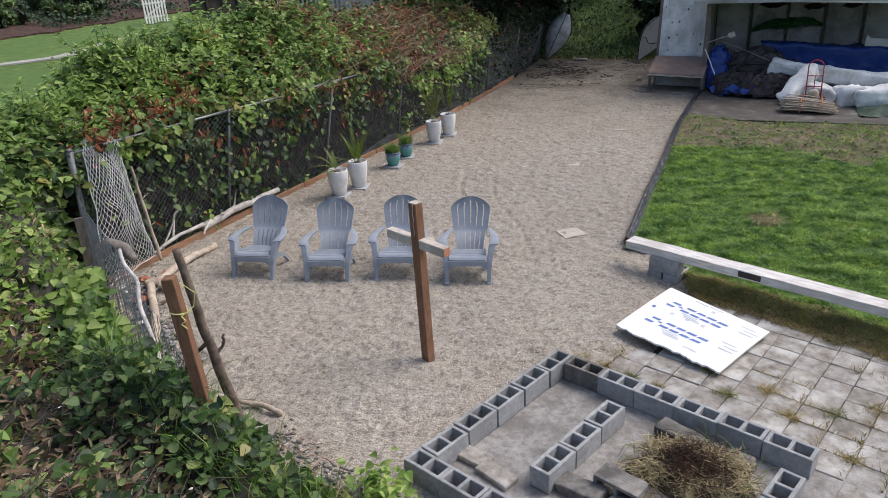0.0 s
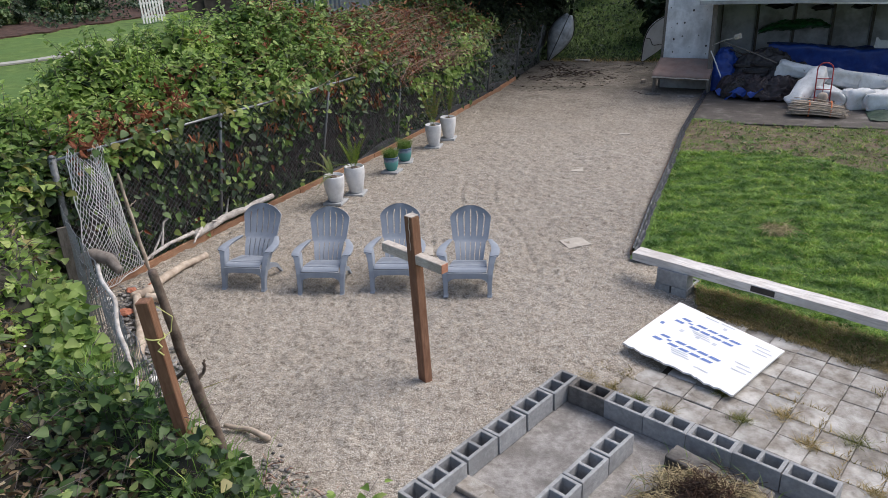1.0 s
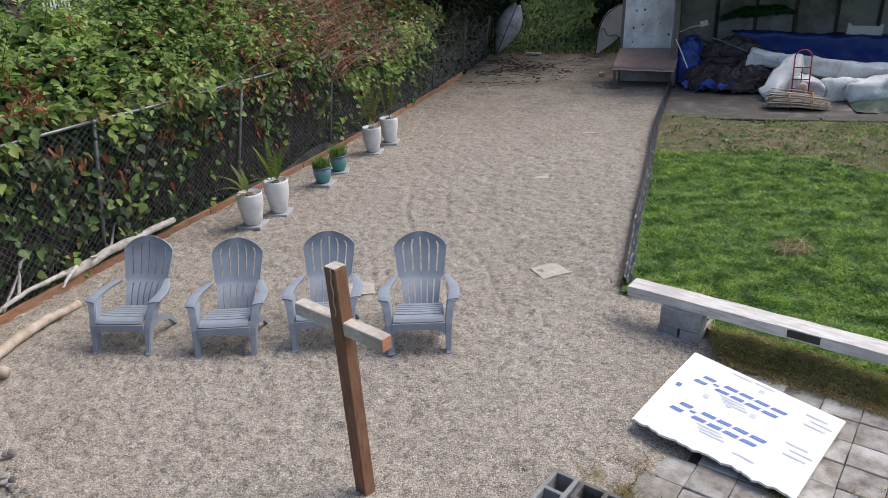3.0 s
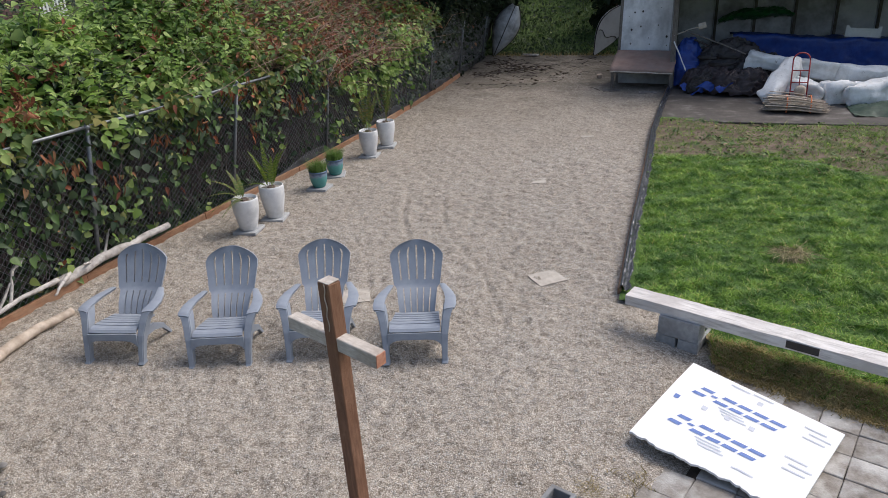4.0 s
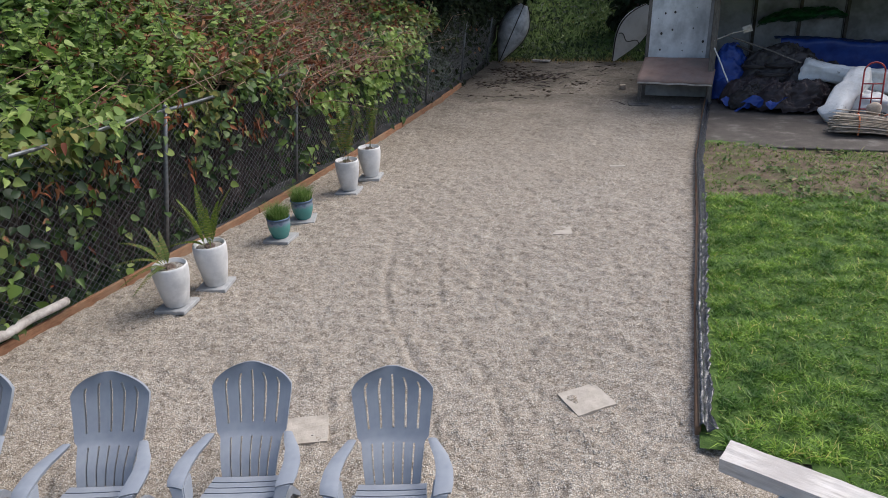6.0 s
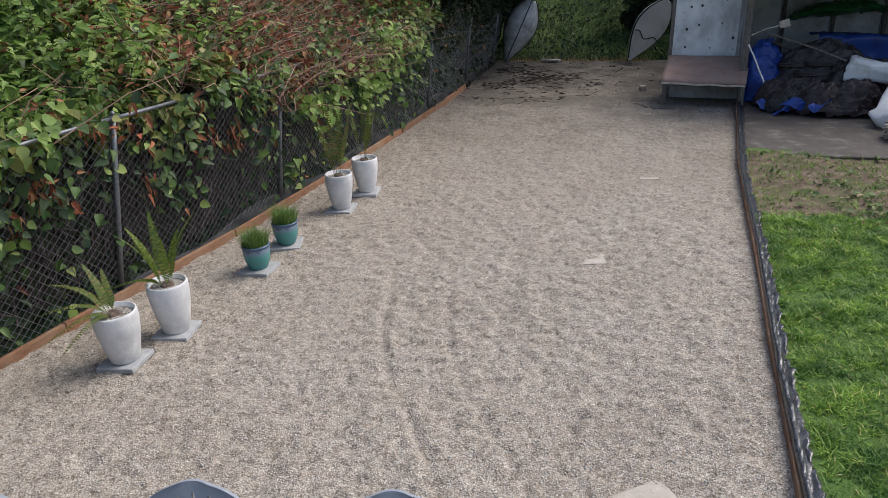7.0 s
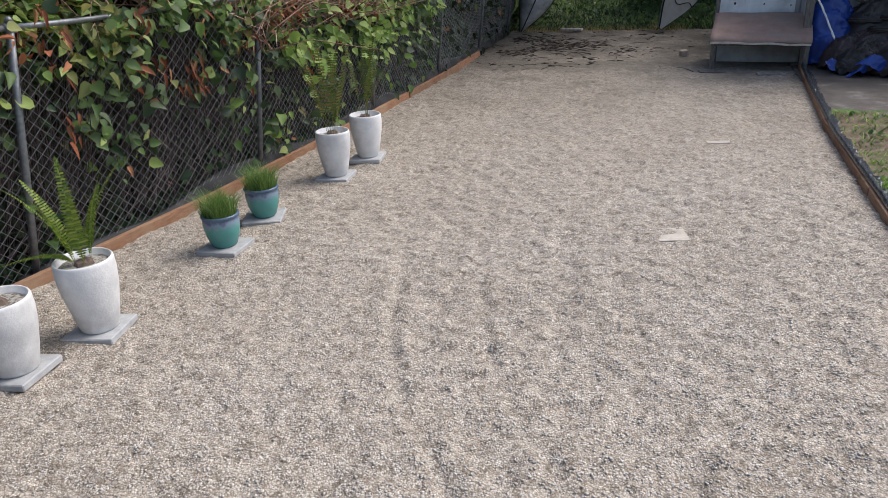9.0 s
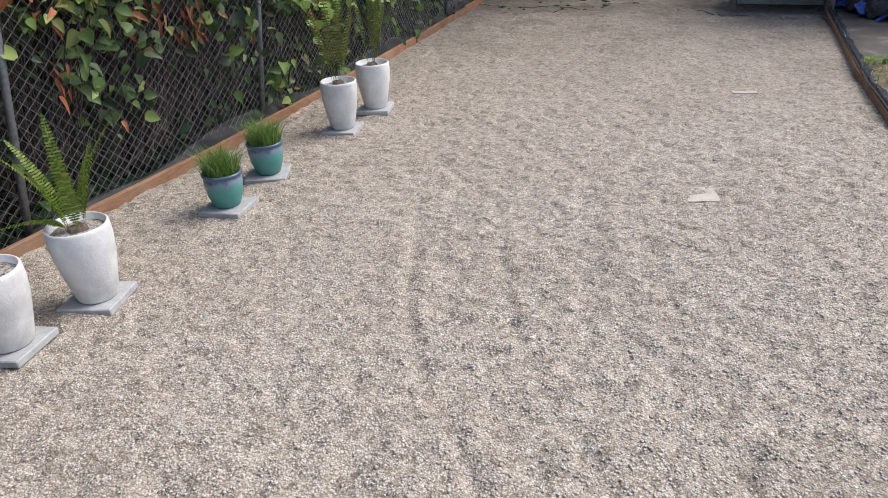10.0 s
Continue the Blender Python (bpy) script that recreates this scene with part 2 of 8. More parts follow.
FOAM = surface("white_foam", [(0.28, (0.3, 0.29, 0.27)), (0.36, (0.78, 0.78, 0.76)), (0.75, (0.88, 0.88, 0.87))], 9, 0.9, 0.7, 18, (0.62, 0.61, 0.58), 3.0)
BOARD = surface("white_foil_board", [(0.3, (0.84, 0.84, 0.84)), (0.7, (0.89, 0.89, 0.89))], 4, 0.5, 0.06, 30)
BLUE_INK = surface("blue_print", [(0.3, (0.1, 0.17, 0.42)), (0.7, (0.16, 0.24, 0.5))], 30, 0.6, 0)
GREY_INK = surface("grey_print", [(0.3, (0.5, 0.52, 0.58)), (0.7, (0.6, 0.62, 0.68))], 30, 0.6, 0)
BLUE_TARP = surface("blue_tarp", [(0.3, (0.01, 0.035, 0.2)), (0.7, (0.02, 0.07, 0.34))], 5, 0.4, 0.6, 12, spec=0.5)
BLACK_TARP = surface("black_tarp", [(0.3, (0.015, 0.014, 0.014)), (0.7, (0.06, 0.05, 0.05))], 6, 0.45, 0.7, 14)
BROWN_TARP = surface("brown_tarp", [(0.3, (0.026, 0.02, 0.022)), (0.7, (0.075, 0.055, 0.056))], 6, 0.45, 0.7, 14)
GREEN_FILM = surface("green_film", [(0.3, (0.01, 0.08, 0.025)), (0.7, (0.03, 0.22, 0.06))], 7, 0.35, 0.6, 15)
GREEN_TARP = surface("dark_green_tarp", [(0.3, (0.02, 0.04, 0.03)), (0.7, (0.05, 0.09, 0.06))], 7, 0.6, 0.6, 15)
SHED_WALL = surface("grey_shed_panel", [(0.3, (0.3, 0.31, 0.32)), (0.7, (0.45, 0.46, 0.47))], 4, 0.7, 0.2, 40, (0.2, 0.2, 0.2), 1.2)
PALE_PANEL = surface("pale_grey_panel", [(0.3, (0.58, 0.61, 0.66)), (0.7, (0.72, 0.74, 0.78))], 4, 0.7, 0.2, 40, (0.3, 0.3, 0.31), 1.2, rand="object", rand_amount=0.15)
WHITE_PAINT = surface("white_paint", [(0.3, (0.7, 0.7, 0.69)), (0.7, (0.8, 0.8, 0.79))], 9, 0.6, 0.1, 60, (0.6, 0.6, 0.57), 2)
PEEL = surface("peeling_white_panel", [(0.32, (0.42, 0.44, 0.45)), (0.46, (0.72, 0.74, 0.76)), (0.7, (0.88, 0.9, 0.92))], 3.2, 0.75, 0.3, 40, (0.46, 0.48, 0.49), 1.7, stretch=(1, 1, 0.35))
BROWN_TOP = surface("brown_bench_top", [(0.3, (0.27, 0.175, 0.14)), (0.7, (0.38, 0.26, 0.215))], 5, 0.75, 0.2, 50, (0.27, 0.21, 0.18), 2)
OLD_WOOD = surface("old_grey_wood", [(0.3, (0.09, 0.08, 0.07)), (0.7, (0.22, 0.2, 0.18))], 8, 0.85, 0.4, 50, stretch=(4, 4, 1))
HULL = surface("dull_silver_hull", [(0.3, (0.42, 0.44, 0.46)), (0.7, (0.68, 0.7, 0.72))], 5, 0.45, 0.5, 9, (0.25, 0.26, 0.27), 3, metal=0.15)
WHITE_HULL = surface("white_hull", [(0.3, (0.55, 0.55, 0.54)), (0.7, (0.7, 0.7, 0.69))], 4, 0.5, 0.1, 14, (0.42, 0.42, 0.4), 2)
RED_PAINT = surface("red_enamel", [(0.3, (0.25, 0.02, 0.025)), (0.7, (0.4, 0.05, 0.05))], 12, 0.5, 0.1, 60)
ORANGE = surface("orange_cord", [(0.3, (0.6, 0.16, 0.06)), (0.7, (0.75, 0.25, 0.1))], 12, 0.7, 0)
REED = surface("reed_bundle", [(0.3, (0.28, 0.23, 0.18)), (0.7, (0.5, 0.44, 0.37))], 12, 0.85, 0, rand="island", rand_amount=0.4)
BRICK = surface("red_brick", [(0.3, (0.3, 0.1, 0.06)), (0.7, (0.45, 0.19, 0.12))], 12, 0.9, 0.4, 60)
SHELL = surface("white_shell", [(0.3, (0.65, 0.63, 0.6)), (0.7, (0.8, 0.79, 0.77))], 15, 0.6, 0.2, 60)
ASH = surface("ash_soil", [(0.3, (0.012, 0.011, 0.01)), (0.7, (0.06, 0.05, 0.04))], 10, 0.95, 0.7, 40)
ROOT_WOOD = surface("weathered_root", [(0.3, (0.12, 0.1, 0.09)), (0.6, (0.24, 0.215, 0.195)), (0.8, (0.38, 0.35, 0.33))], 10, 0.85, 0.5, 60)
BURNT = surface("burnt_straw", [(0.3, (0.02, 0.012, 0.009)), (0.6, (0.07, 0.035, 0.02)), (0.8, (0.17, 0.08, 0.035))], 4, 0.9, 0, rand="island", rand_amount=0.6)
HAY = surface("dry_straw", [(0.3, (0.27, 0.215, 0.11)), (0.7, (0.52, 0.44, 0.26))], 4, 0.9, 0, rand="island", rand_amount=0.6)
GREY_HOUSE = surface("grey_cladding", [(0.3, (0.2, 0.22, 0.25)), (0.7, (0.3, 0.32, 0.35))], 3, 0.8, 0.1, 30)
DARK_TRIM = surface("dark_timber", [(0.3, (0.03, 0.026, 0.024)), (0.7, (0.07, 0.06, 0.055))], 6, 0.85, 0.3, 40)
MULCH = surface("bark_mulch", [(0.3, (0.03, 0.017, 0.013)), (0.7, (0.1, 0.055, 0.04))], 5, 0.95, 0.6, 30)
PATHWAY = surface("pale_path", [(0.3, (0.3, 0.29, 0.26)), (0.7, (0.42, 0.41, 0.38))], 2, 0.9, 0.1, 20)

LEAF = leaf_material("knotweed_leaf", [(0.0, (0.04, 0.075, 0.022)), (0.4, (0.088, 0.165, 0.052)), (0.75, (0.145, 0.222, 0.082)), (0.95, (0.24, 0.3, 0.11)), (1.0, (0.32, 0.29, 0.14))])
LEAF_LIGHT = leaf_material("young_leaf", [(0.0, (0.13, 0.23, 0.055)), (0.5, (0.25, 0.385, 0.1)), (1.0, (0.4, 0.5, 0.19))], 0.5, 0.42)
# darker leaf, carrying shade in its colour inside the hedge and on the bank
LEAF_DARK = leaf_material("shade_toned_leaf", [(0.0, (0.024, 0.046, 0.026)), (0.5, (0.042, 0.08, 0.04)), (1.0, (0.08, 0.118, 0.06))])
# near-black leaf: the far corner's deep shade put into the colour
LEAF_DEEP_SHADE = leaf_material("deep_shade_leaf", [(0.0, (0.005, 0.011, 0.004)), (0.6, (0.012, 0.024, 0.008)), (1.0, (0.03, 0.045, 0.014))], 0.85, 0.12)
# dark brown-grey concrete with paler mottling
SHED_FLOOR = surface("dark_concrete", [(0.3, (0.05, 0.043, 0.038)), (0.55, (0.105, 0.092, 0.083)), (0.75, (0.26, 0.245, 0.23))], 3.0, 0.75, 0.35, 70, (0.06, 0.053, 0.048), 1.3)
LEAF_DEAD = leaf_material("dead_leaf", [(0.0, (0.12, 0.035, 0.022)), (0.5, (0.3, 0.1, 0.055)), (1.0, (0.45, 0.25, 0.15))], 0.8, 0.2)
LEAF_TAN = leaf_material("tan_leaf", [(0.0, (0.1, 0.062, 0.04)), (0.7, (0.26, 0.19, 0.13)), (1.0, (0.44, 0.37, 0.28))], 0.85, 0.15)
LEAF_OLIVE = leaf_material("olive_leaf", [(0.0, (0.09, 0.11, 0.03)), (0.6, (0.16, 0.18, 0.05)), (1.0, (0.3, 0.26, 0.08))], 0.6, 0.3)
BLADE = leaf_material("grass_blade", [(0.0, (0.075, 0.165, 0.028)), (0.5, (0.155, 0.32, 0.05)), (0.9, (0.265, 0.44, 0.085)), (1.0, (0.5, 0.48, 0.2))], 0.5, 0.35, 3.4, (0.42, 0.53, 0.5), (1.62, 1.38, 1.3), 0.13)
DRY_BLADE = leaf_material("dry_grass_blade", [(0.0, (0.17, 0.16, 0.05)), (0.5, (0.34, 0.25, 0.125)), (1.0, (0.52, 0.42, 0.25))], 0.8, 0.25)
FERN = leaf_material("fern_frond", [(0.0, (0.08, 0.14, 0.022)), (0.6, (0.17, 0.26, 0.04)), (1.0, (0.3, 0.33, 0.08))], 0.5, 0.35)
CHIVE = leaf_material("herb_blade", [(0.0, (0.08, 0.17, 0.035)), (0.6, (0.17, 0.3, 0.07)), (1.0, (0.34, 0.42, 0.19))], 0.5, 0.35)
FERN_OLD = leaf_material("old_fern_frond", [(0.0, (0.06, 0.1, 0.025)), (0.6, (0.13, 0.19, 0.045)), (1.0, (0.24, 0.17, 0.07))], 0.6, 0.3)


def teal_material():
    m, nt, b = nodes_of("teal_glaze")
    tc = nt.nodes.new("ShaderNodeTexCoord")
    sx = nt.nodes.new("ShaderNodeSeparateXYZ")
    nt.links.new(tc.outputs["Object"], sx.inputs[0])
    n = noise_node(nt, tc.outputs["Object"], 22, 4)
    add = nt.nodes.new("ShaderNodeMath")
    add.operation = "MULTIPLY_ADD"
    add.inputs[1].default_value = 0.12
    nt.links.new(n.outputs["Fac"], add.inputs[0])
    nt.links.new(sx.outputs["Z"], add.inputs[2])
    r = ramp_node(nt, [(0.0, (0.05, 0.2, 0.19)), (0.22, (0.09, 0.3, 0.28)), (0.26, (0.2, 0.25, 0.33)), (0.3, (0.07, 0.11, 0.18)), (0.36, (0.13, 0.21, 0.28))])
    nt.links.new(add.outputs[0], r.inputs[0])
    nt.links.new(r.outputs[0], b.inputs["Base Color"])
    b.inputs["Roughness"].default_value = 0.22
    return m


TEAL = teal_material()


# ---- mesh helpers ----
def obj(name, mesh, parent=None, m=None):
    ob = new(name, mesh)
    if parent is not None:
        ob.parent = parent
    if m is not None:
        ob.matrix_basis = m
    return ob


def part(name, bm, material, parent=None, label="", smooth=False, m=None):
    me = bpy.data.meshes.new(name)
    bmesh.ops.recalc_face_normals(bm, faces=bm.faces[:])
    bm.to_mesh(me)
    bm.free()
    me.materials.append(material)
    if smooth:
        me.shade_smooth()
    ob = obj(name, me, parent, m)
    return tagged(ob, label) if label else ob


def thing(name, label, category, group="", kind="", m=None):
    return tagged(obj(name, None, None, m), label, category, group, kind)


def np_mesh(name, verts, faces, material, parent=None, smooth=False):
    """verts (n, 3), faces (k, 3 or 4), as one mesh object."""
    verts, faces = np.asarray(verts, np.float32), np.asarray(faces, np.int32)
    me = bpy.data.meshes.new(name)
    me.vertices.add(len(verts))
    me.vertices.foreach_set("co", verts.ravel())
    k, w = faces.shape
    me.loops.add(k * w)
    me.loops.foreach_set("vertex_index", faces.ravel())
    me.polygons.add(k)
    me.polygons.foreach_set("loop_start", np.arange(0, k * w, w, dtype=np.int32))
    me.update(calc_edges=True)
    me.validate()
    me.materials.append(material)
    if smooth:
        me.shade_smooth()
    return obj(name, me, parent)


def box(bm, size, m=None, bevel=0.0, seg=1):
    made = bmesh.ops.create_cube(bm, size=1)["verts"]
    bmesh.ops.scale(bm, vec=size, verts=made)
    if bevel:
        edges = list({e for v in made for e in v.link_edges})
        res = bmesh.ops.bevel(bm, geom=edges, offset=bevel, segments=seg, affect="EDGES", profile=0.5)
        made = list({v for f in res["faces"] for v in f.verts} | {v for v in made if v.is_valid})
    if m is not None:
        bmesh.ops.transform(bm, matrix=m, verts=made)
    return made


def rough(bm, amount, scale, seed=0.0):
    for v in bm.verts:
        v.co += noise.noise_vector(v.co * scale + Vector((seed, seed * 2, 0))) * amount


def tube(bm, pts, radii, sides=8, cap=True):
    pts = [Vector(p) for p in pts]
    if isinstance(radii, (int, float)):
        radii = [radii] * len(pts)
    rings = []
    for i, p in enumerate(pts):
        d = (pts[min(i + 1, len(pts) - 1)] - pts[max(i - 1, 0)]).normalized()
        side = d.cross(Vector((0, 0, 1)) if abs(d.z) < 0.9 else Vector((0, 1, 0))).normalized()
        up = side.cross(d)
        rings.append([bm.verts.new(p + (side * math.cos(a) + up * math.sin(a)) * radii[i]) for a in (2 * math.pi * k / sides for k in range(sides))])
    for a, b in zip(rings, rings[1:]):
        for k in range(sides):
            bm.faces.new((a[k], a[(k + 1) % sides], b[(k + 1) % sides], b[k]))
    if cap:
        bm.faces.new(rings[0][::-1])
        bm.faces.new(rings[-1])


def lathe(bm, profile, sides=40):
    rings = []
    for r, z in profile:
        if r < 1e-5:
            rings.append([bm.verts.new((0, 0, z))])
        else:
            rings.append([bm.verts.new((r * math.cos(2 * math.pi * k / sides), r * math.sin(2 * math.pi * k / sides), z)) for k in range(sides)])
    for a, b in zip(rings, rings[1:]):
        for k in range(sides):
            q = [a[k % len(a)], a[(k + 1) % len(a)], b[(k + 1) % len(b)], b[k % len(b)]]
            q = list(dict.fromkeys(q))
            if len(q) > 2:
                bm.faces.new(q)


def sheet(bm, fn, us, vs, thick=0.0, hole=lambda i, j: False):
    """A bent panel: fn(u, v) gives the place; thick moves its back by that vector or length along the panel's normal."""
    nu, nv = len(us), len(vs)
    P = [[Vector(fn(u, v)) for v in vs] for u in us]

    def normal(i, j):
        a = P[min(i + 1, nu - 1)][j] - P[max(i - 1, 0)][j]
        b = P[i][min(j + 1, nv - 1)] - P[i][max(j - 1, 0)]
        return a.cross(b).normalized()
    F = [[bm.verts.new(P[i][j]) for j in range(nv)] for i in range(nu)]
    B = [[bm.verts.new(P[i][j] - (thick if isinstance(thick, Vector) else normal(i, j) * thick)) for j in range(nv)] for i in range(nu)] if thick else None
    solid = lambda i, j: 0 <= i < nu - 1 and 0 <= j < nv - 1 and not hole(i, j)
    for i in range(nu - 1):
        for j in range(nv - 1):
            if not solid(i, j):
                continue
            bm.faces.new((F[i][j], F[i + 1][j], F[i + 1][j + 1], F[i][j + 1]))
            if thick:
                bm.faces.new((B[i][j], B[i][j + 1], B[i + 1][j + 1], B[i + 1][j]))
                for di, dj, a, b in ((-1, 0, (i, j + 1), (i, j)), (1, 0, (i + 1, j), (i + 1, j + 1)), (0, -1, (i, j), (i + 1, j)), (0, 1, (i + 1, j + 1), (i, j + 1))):
                    if not solid(i + di, j + dj):
                        bm.faces.new((F[b[0]][b[1]], F[a[0]][a[1]], B[a[0]][a[1]], B[b[0]][b[1]]))
    loose = [v for v in bm.verts if not v.link_faces]
    bmesh.ops.delete(bm, geom=loose, context="VERTS")


def lin(a, b, n):
    return [a + (b - a) * i / (n - 1) for i in range(n)]


rng = np.random.default_rng(7)


def unit(a):
    return a / np.maximum(np.linalg.norm(a, axis=1, keepdims=True), 1e-9)


LEAF_SHAPE = np.array([(0, 0, 0), (-0.33, 0.07, 0.07), (-0.42, 0.36, 0.09), (-0.23, 0.74, 0.02), (0, 1.04, -0.12), (0.23, 0.74, 0.02), (0.42, 0.36, 0.09), (0.33, 0.07, 0.07), (0, 0.45, -0.01)])
LEAF_TRIS = np.array([(8, (k + 1) % 8, k) for k in range(8)])


def leaves(name, pos, normals, size, material, parent, width=1.0, along=None):
    """Many folded leaves as one mesh: pos (n, 3), normals (n, 3), size (n)."""
    n = len(pos)
    z = unit(normals)
    d = rng.normal(size=(n, 3)) if along is None else along
    y = unit(d - z * np.sum(d * z, axis=1, keepdims=True))
    x = np.cross(y, z)
    s = LEAF_SHAPE * (width, 1, 1)
    wide = rng.uniform(0.65, 1.15, n)[:, None, None]
    x = x * wide[:, 0]
    z = z * rng.uniform(0.2, 2.4, n)[:, None]
    v = pos[:, None, :] + size[:, None, None] * (s[None, :, 0, None] * x[:, None, :] + s[None, :, 1, None] * y[:, None, :] + s[None, :, 2, None] * z[:, None, :])
    f = LEAF_TRIS[None] + (np.arange(n) * 9)[:, None, None]
    return np_mesh(name, v.reshape(-1, 3), f.reshape(-1, 3), material, parent, True)


def blades(name, pos, height, width, lean, material, parent):
    """Bent grass blades: two quads' worth of triangles each."""
    n = len(pos)
    a = rng.uniform(0, 2 * np.pi, n)
    side = np.stack([np.cos(a), np.sin(a), np.zeros(n)], 1) * width[:, None]
    b = rng.uniform(0, 2 * np.pi, n)
    out = np.stack([np.cos(b), np.sin(b), np.zeros(n)], 1) * (lean * height)[:, None]
    up = np.array([0, 0, 1.0])[None] * height[:, None]
    v = np.stack([pos - side, pos + side, pos + up * 0.6 + out * 0.35 + side * 0.7, pos + up * 0.6 + out * 0.35 - side * 0.7, pos + up * 0.92 + out], 1)
    f = np.array([(0, 1, 2), (0, 2, 3), (3, 2, 4)])[None] + (np.arange(n) * 5)[:, None, None]
    return np_mesh(name, v.reshape(-1, 3), f.reshape(-1, 3), material, parent)


def stems(name, a, mid, b, radius, material, parent, sides=3):
    """Many thin bent stems as one mesh, each through three points."""
    n = len(a)
    rings = []
    for p, d, k in ((a, mid - a, 1.0), (mid, b - a, 0.85), (b, b - mid, 0.4)):
        d = unit(d)
        s = unit(np.cross(d, np.array([0.3, 0.2, 0.9])[None]))
        u = np.cross(s, d)
        rings += [p + (s * math.cos(2 * math.pi * q / sides) + u * math.sin(2 * math.pi * q / sides)) * (radius * k)[:, None] for q in range(sides)]
    v = np.stack(rings, 1)
    f = []
    for r in range(2):
        for q in range(sides):
            f.append((r * sides + q, r * sides + (q + 1) % sides, (r + 1) * sides + (q + 1) % sides, (r + 1) * sides + q))
    f = np.array(f)[None] + (np.arange(n) * 3 * sides)[:, None, None]
    return np_mesh(name, v.reshape(-1, 3), f.reshape(-1, 4), material, parent)


def smooth_noise(x, y, scale, seed=0):
    """Value noise over arrays, 0 to 1."""
    gx, gy = np.asarray(x) * scale + 100 + seed * 17.3, np.asarray(y) * scale + 100 + seed * 9.1
    ix, iy = np.floor(gx).astype(int), np.floor(gy).astype(int)
    fx, fy = gx - ix, gy - iy
    fx, fy = fx * fx * (3 - 2 * fx), fy * fy * (3 - 2 * fy)
    h = lambda a, b: np.modf(np.abs(np.sin(a * 127.1 + b * 311.7 + seed * 74.7) * 43758.5453))[0]
    return (h(ix, iy) * (1 - fx) + h(ix + 1, iy) * fx) * (1 - fy) + (h(ix, iy + 1) * (1 - fx) + h(ix + 1, iy + 1) * fx) * fy


# ---- plan ----
PATIO_Z = -0.08
EDGE_Y = (5.6, 6.3, 9.0, 11.2, 13.5, 17.0, 20.5, 25.2)
EDGE_X = (-7.26, -7.2, -7.02, -6.74, -6.42, -6.2, -6.08, -6.1)
TOP_Y = (6.2, 7.8, 9.25, 11.2, 13.7, 15.8, 18.1, 21.0, 25.2)
TOP_X = (-7.22, -6.95, -6.68, -6.42, -6.25, -6.15, -6.02, -5.95, -5.9)
TOP_Z = (1.82, 1.82, 1.8, 1.78, 1.74, 1.74, 1.75, 1.75, 1.75)
CURB_Y = (9.35, 11.0, 13.5, 16.0, 18.0, 20.2)
CURB_X = (-0.87, -0.87, -0.81, -0.8, -0.7, -0.56)
D1 = Vector((2.29, -0.84, 0)).normalized()
D2 = Vector((-0.71, -1.79, 0)).normalized()
CORNER = Vector((-1.09, 6.265, 0))
BEAM_DIR = Vector((2.76, -1.11, 0)).normalized()


def fence_at(y, h):
    """A place on the leaning fence at height h."""
    bx = np.interp(y, EDGE_Y, EDGE_X) - 0.12
    k = h / 1.8
    return np.stack([bx + (np.interp(y, TOP_Y, TOP_X) - bx) * k, np.asarray(y, float) + 0 * k, np.interp(y, TOP_Y, TOP_Z) * k], -1)


def next_door(x):
    """The neighbouring ground climbs away from the fence."""
    return 0.085 * np.maximum(0, -7.5 - np.asarray(x, float))


def gravel_height(x, y):
    x, y = np.asarray(x, float), np.asarray(y, float)
    a, b = 0.8 * x + 0.6 * y, 0.8 * y - 0.6 * x
    c, d = 0.42 * x - 0.91 * y, 0.91 * x + 0.42 * y
    h = 0.03 * (smooth_noise(a, b, 0.8, 1) - 0.5) + 0.014 * (smooth_noise(c, d, 2.6, 2) - 0.5) + 0.018 * (smooth_noise(a, b, 8.3, 3) - 0.5) + 0.022 * (smooth_noise(c, d, 14.5, 4) - 0.5)
    # footprints and scuffs
    for p, q, scale, seed, edge, depth in ((a, b, 4.6, 5, 0.7, 0.009), (c, d, 9.5, 6, 0.67, 0.01), (x, y, 13.5, 7, 0.64, 0.011)):
        h = h - depth * np.clip((smooth_noise(p, q, scale, seed) - edge) / 0.2, 0, 1)
    # ruts of a barrow
    for off, depth in ((0.0, 0.019), (0.6, 0.011), (-0.85, 0.008)):
        cx = off + np.interp(y, (8.6, 9.69, 10.07, 10.6, 11.19, 12.31, 13.5), (-2.55, -3.07, -3.33, -3.7, -3.98, -4.31, -4.55))
        fade = np.clip((y - 8.0) / 0.8, 0, 1) * np.clip((13.2 - y) / 1.5, 0, 1)
        h = h - depth * fade * np.exp(-((x - cx) / 0.035) ** 2) + depth * 0.4 * fade * np.exp(-((np.abs(x - cx) - 0.08) / 0.035) ** 2)
    # it falls to the patio
    k = np.clip((x + 1.6) / 1.3, 0, 1) * np.clip((9.3 - y) / 1.0, 0, 1)
    k = np.maximum(k, np.clip((x + 2.6) / 1.2, 0, 1) * np.clip((6.6 - y) / 0.6, 0, 1))
    s = (x - CORNER.x) * D1.x + (y - CORNER.y) * D1.y
    q = (y - CORNER.y) * D1.x - (x - CORNER.x) * D1.y
    under = np.clip((s - np.where(q > 0, 0.5, 0.1)) / 0.25, 0, 1) * np.clip((q + 2.3) / 0.1, 0, 1) * np.clip((1.7 - q) / 0.4, 0, 1)
    return h * (1 - 0.6 * k) * (1 - under) - 0.085 * k - 0.06 * under


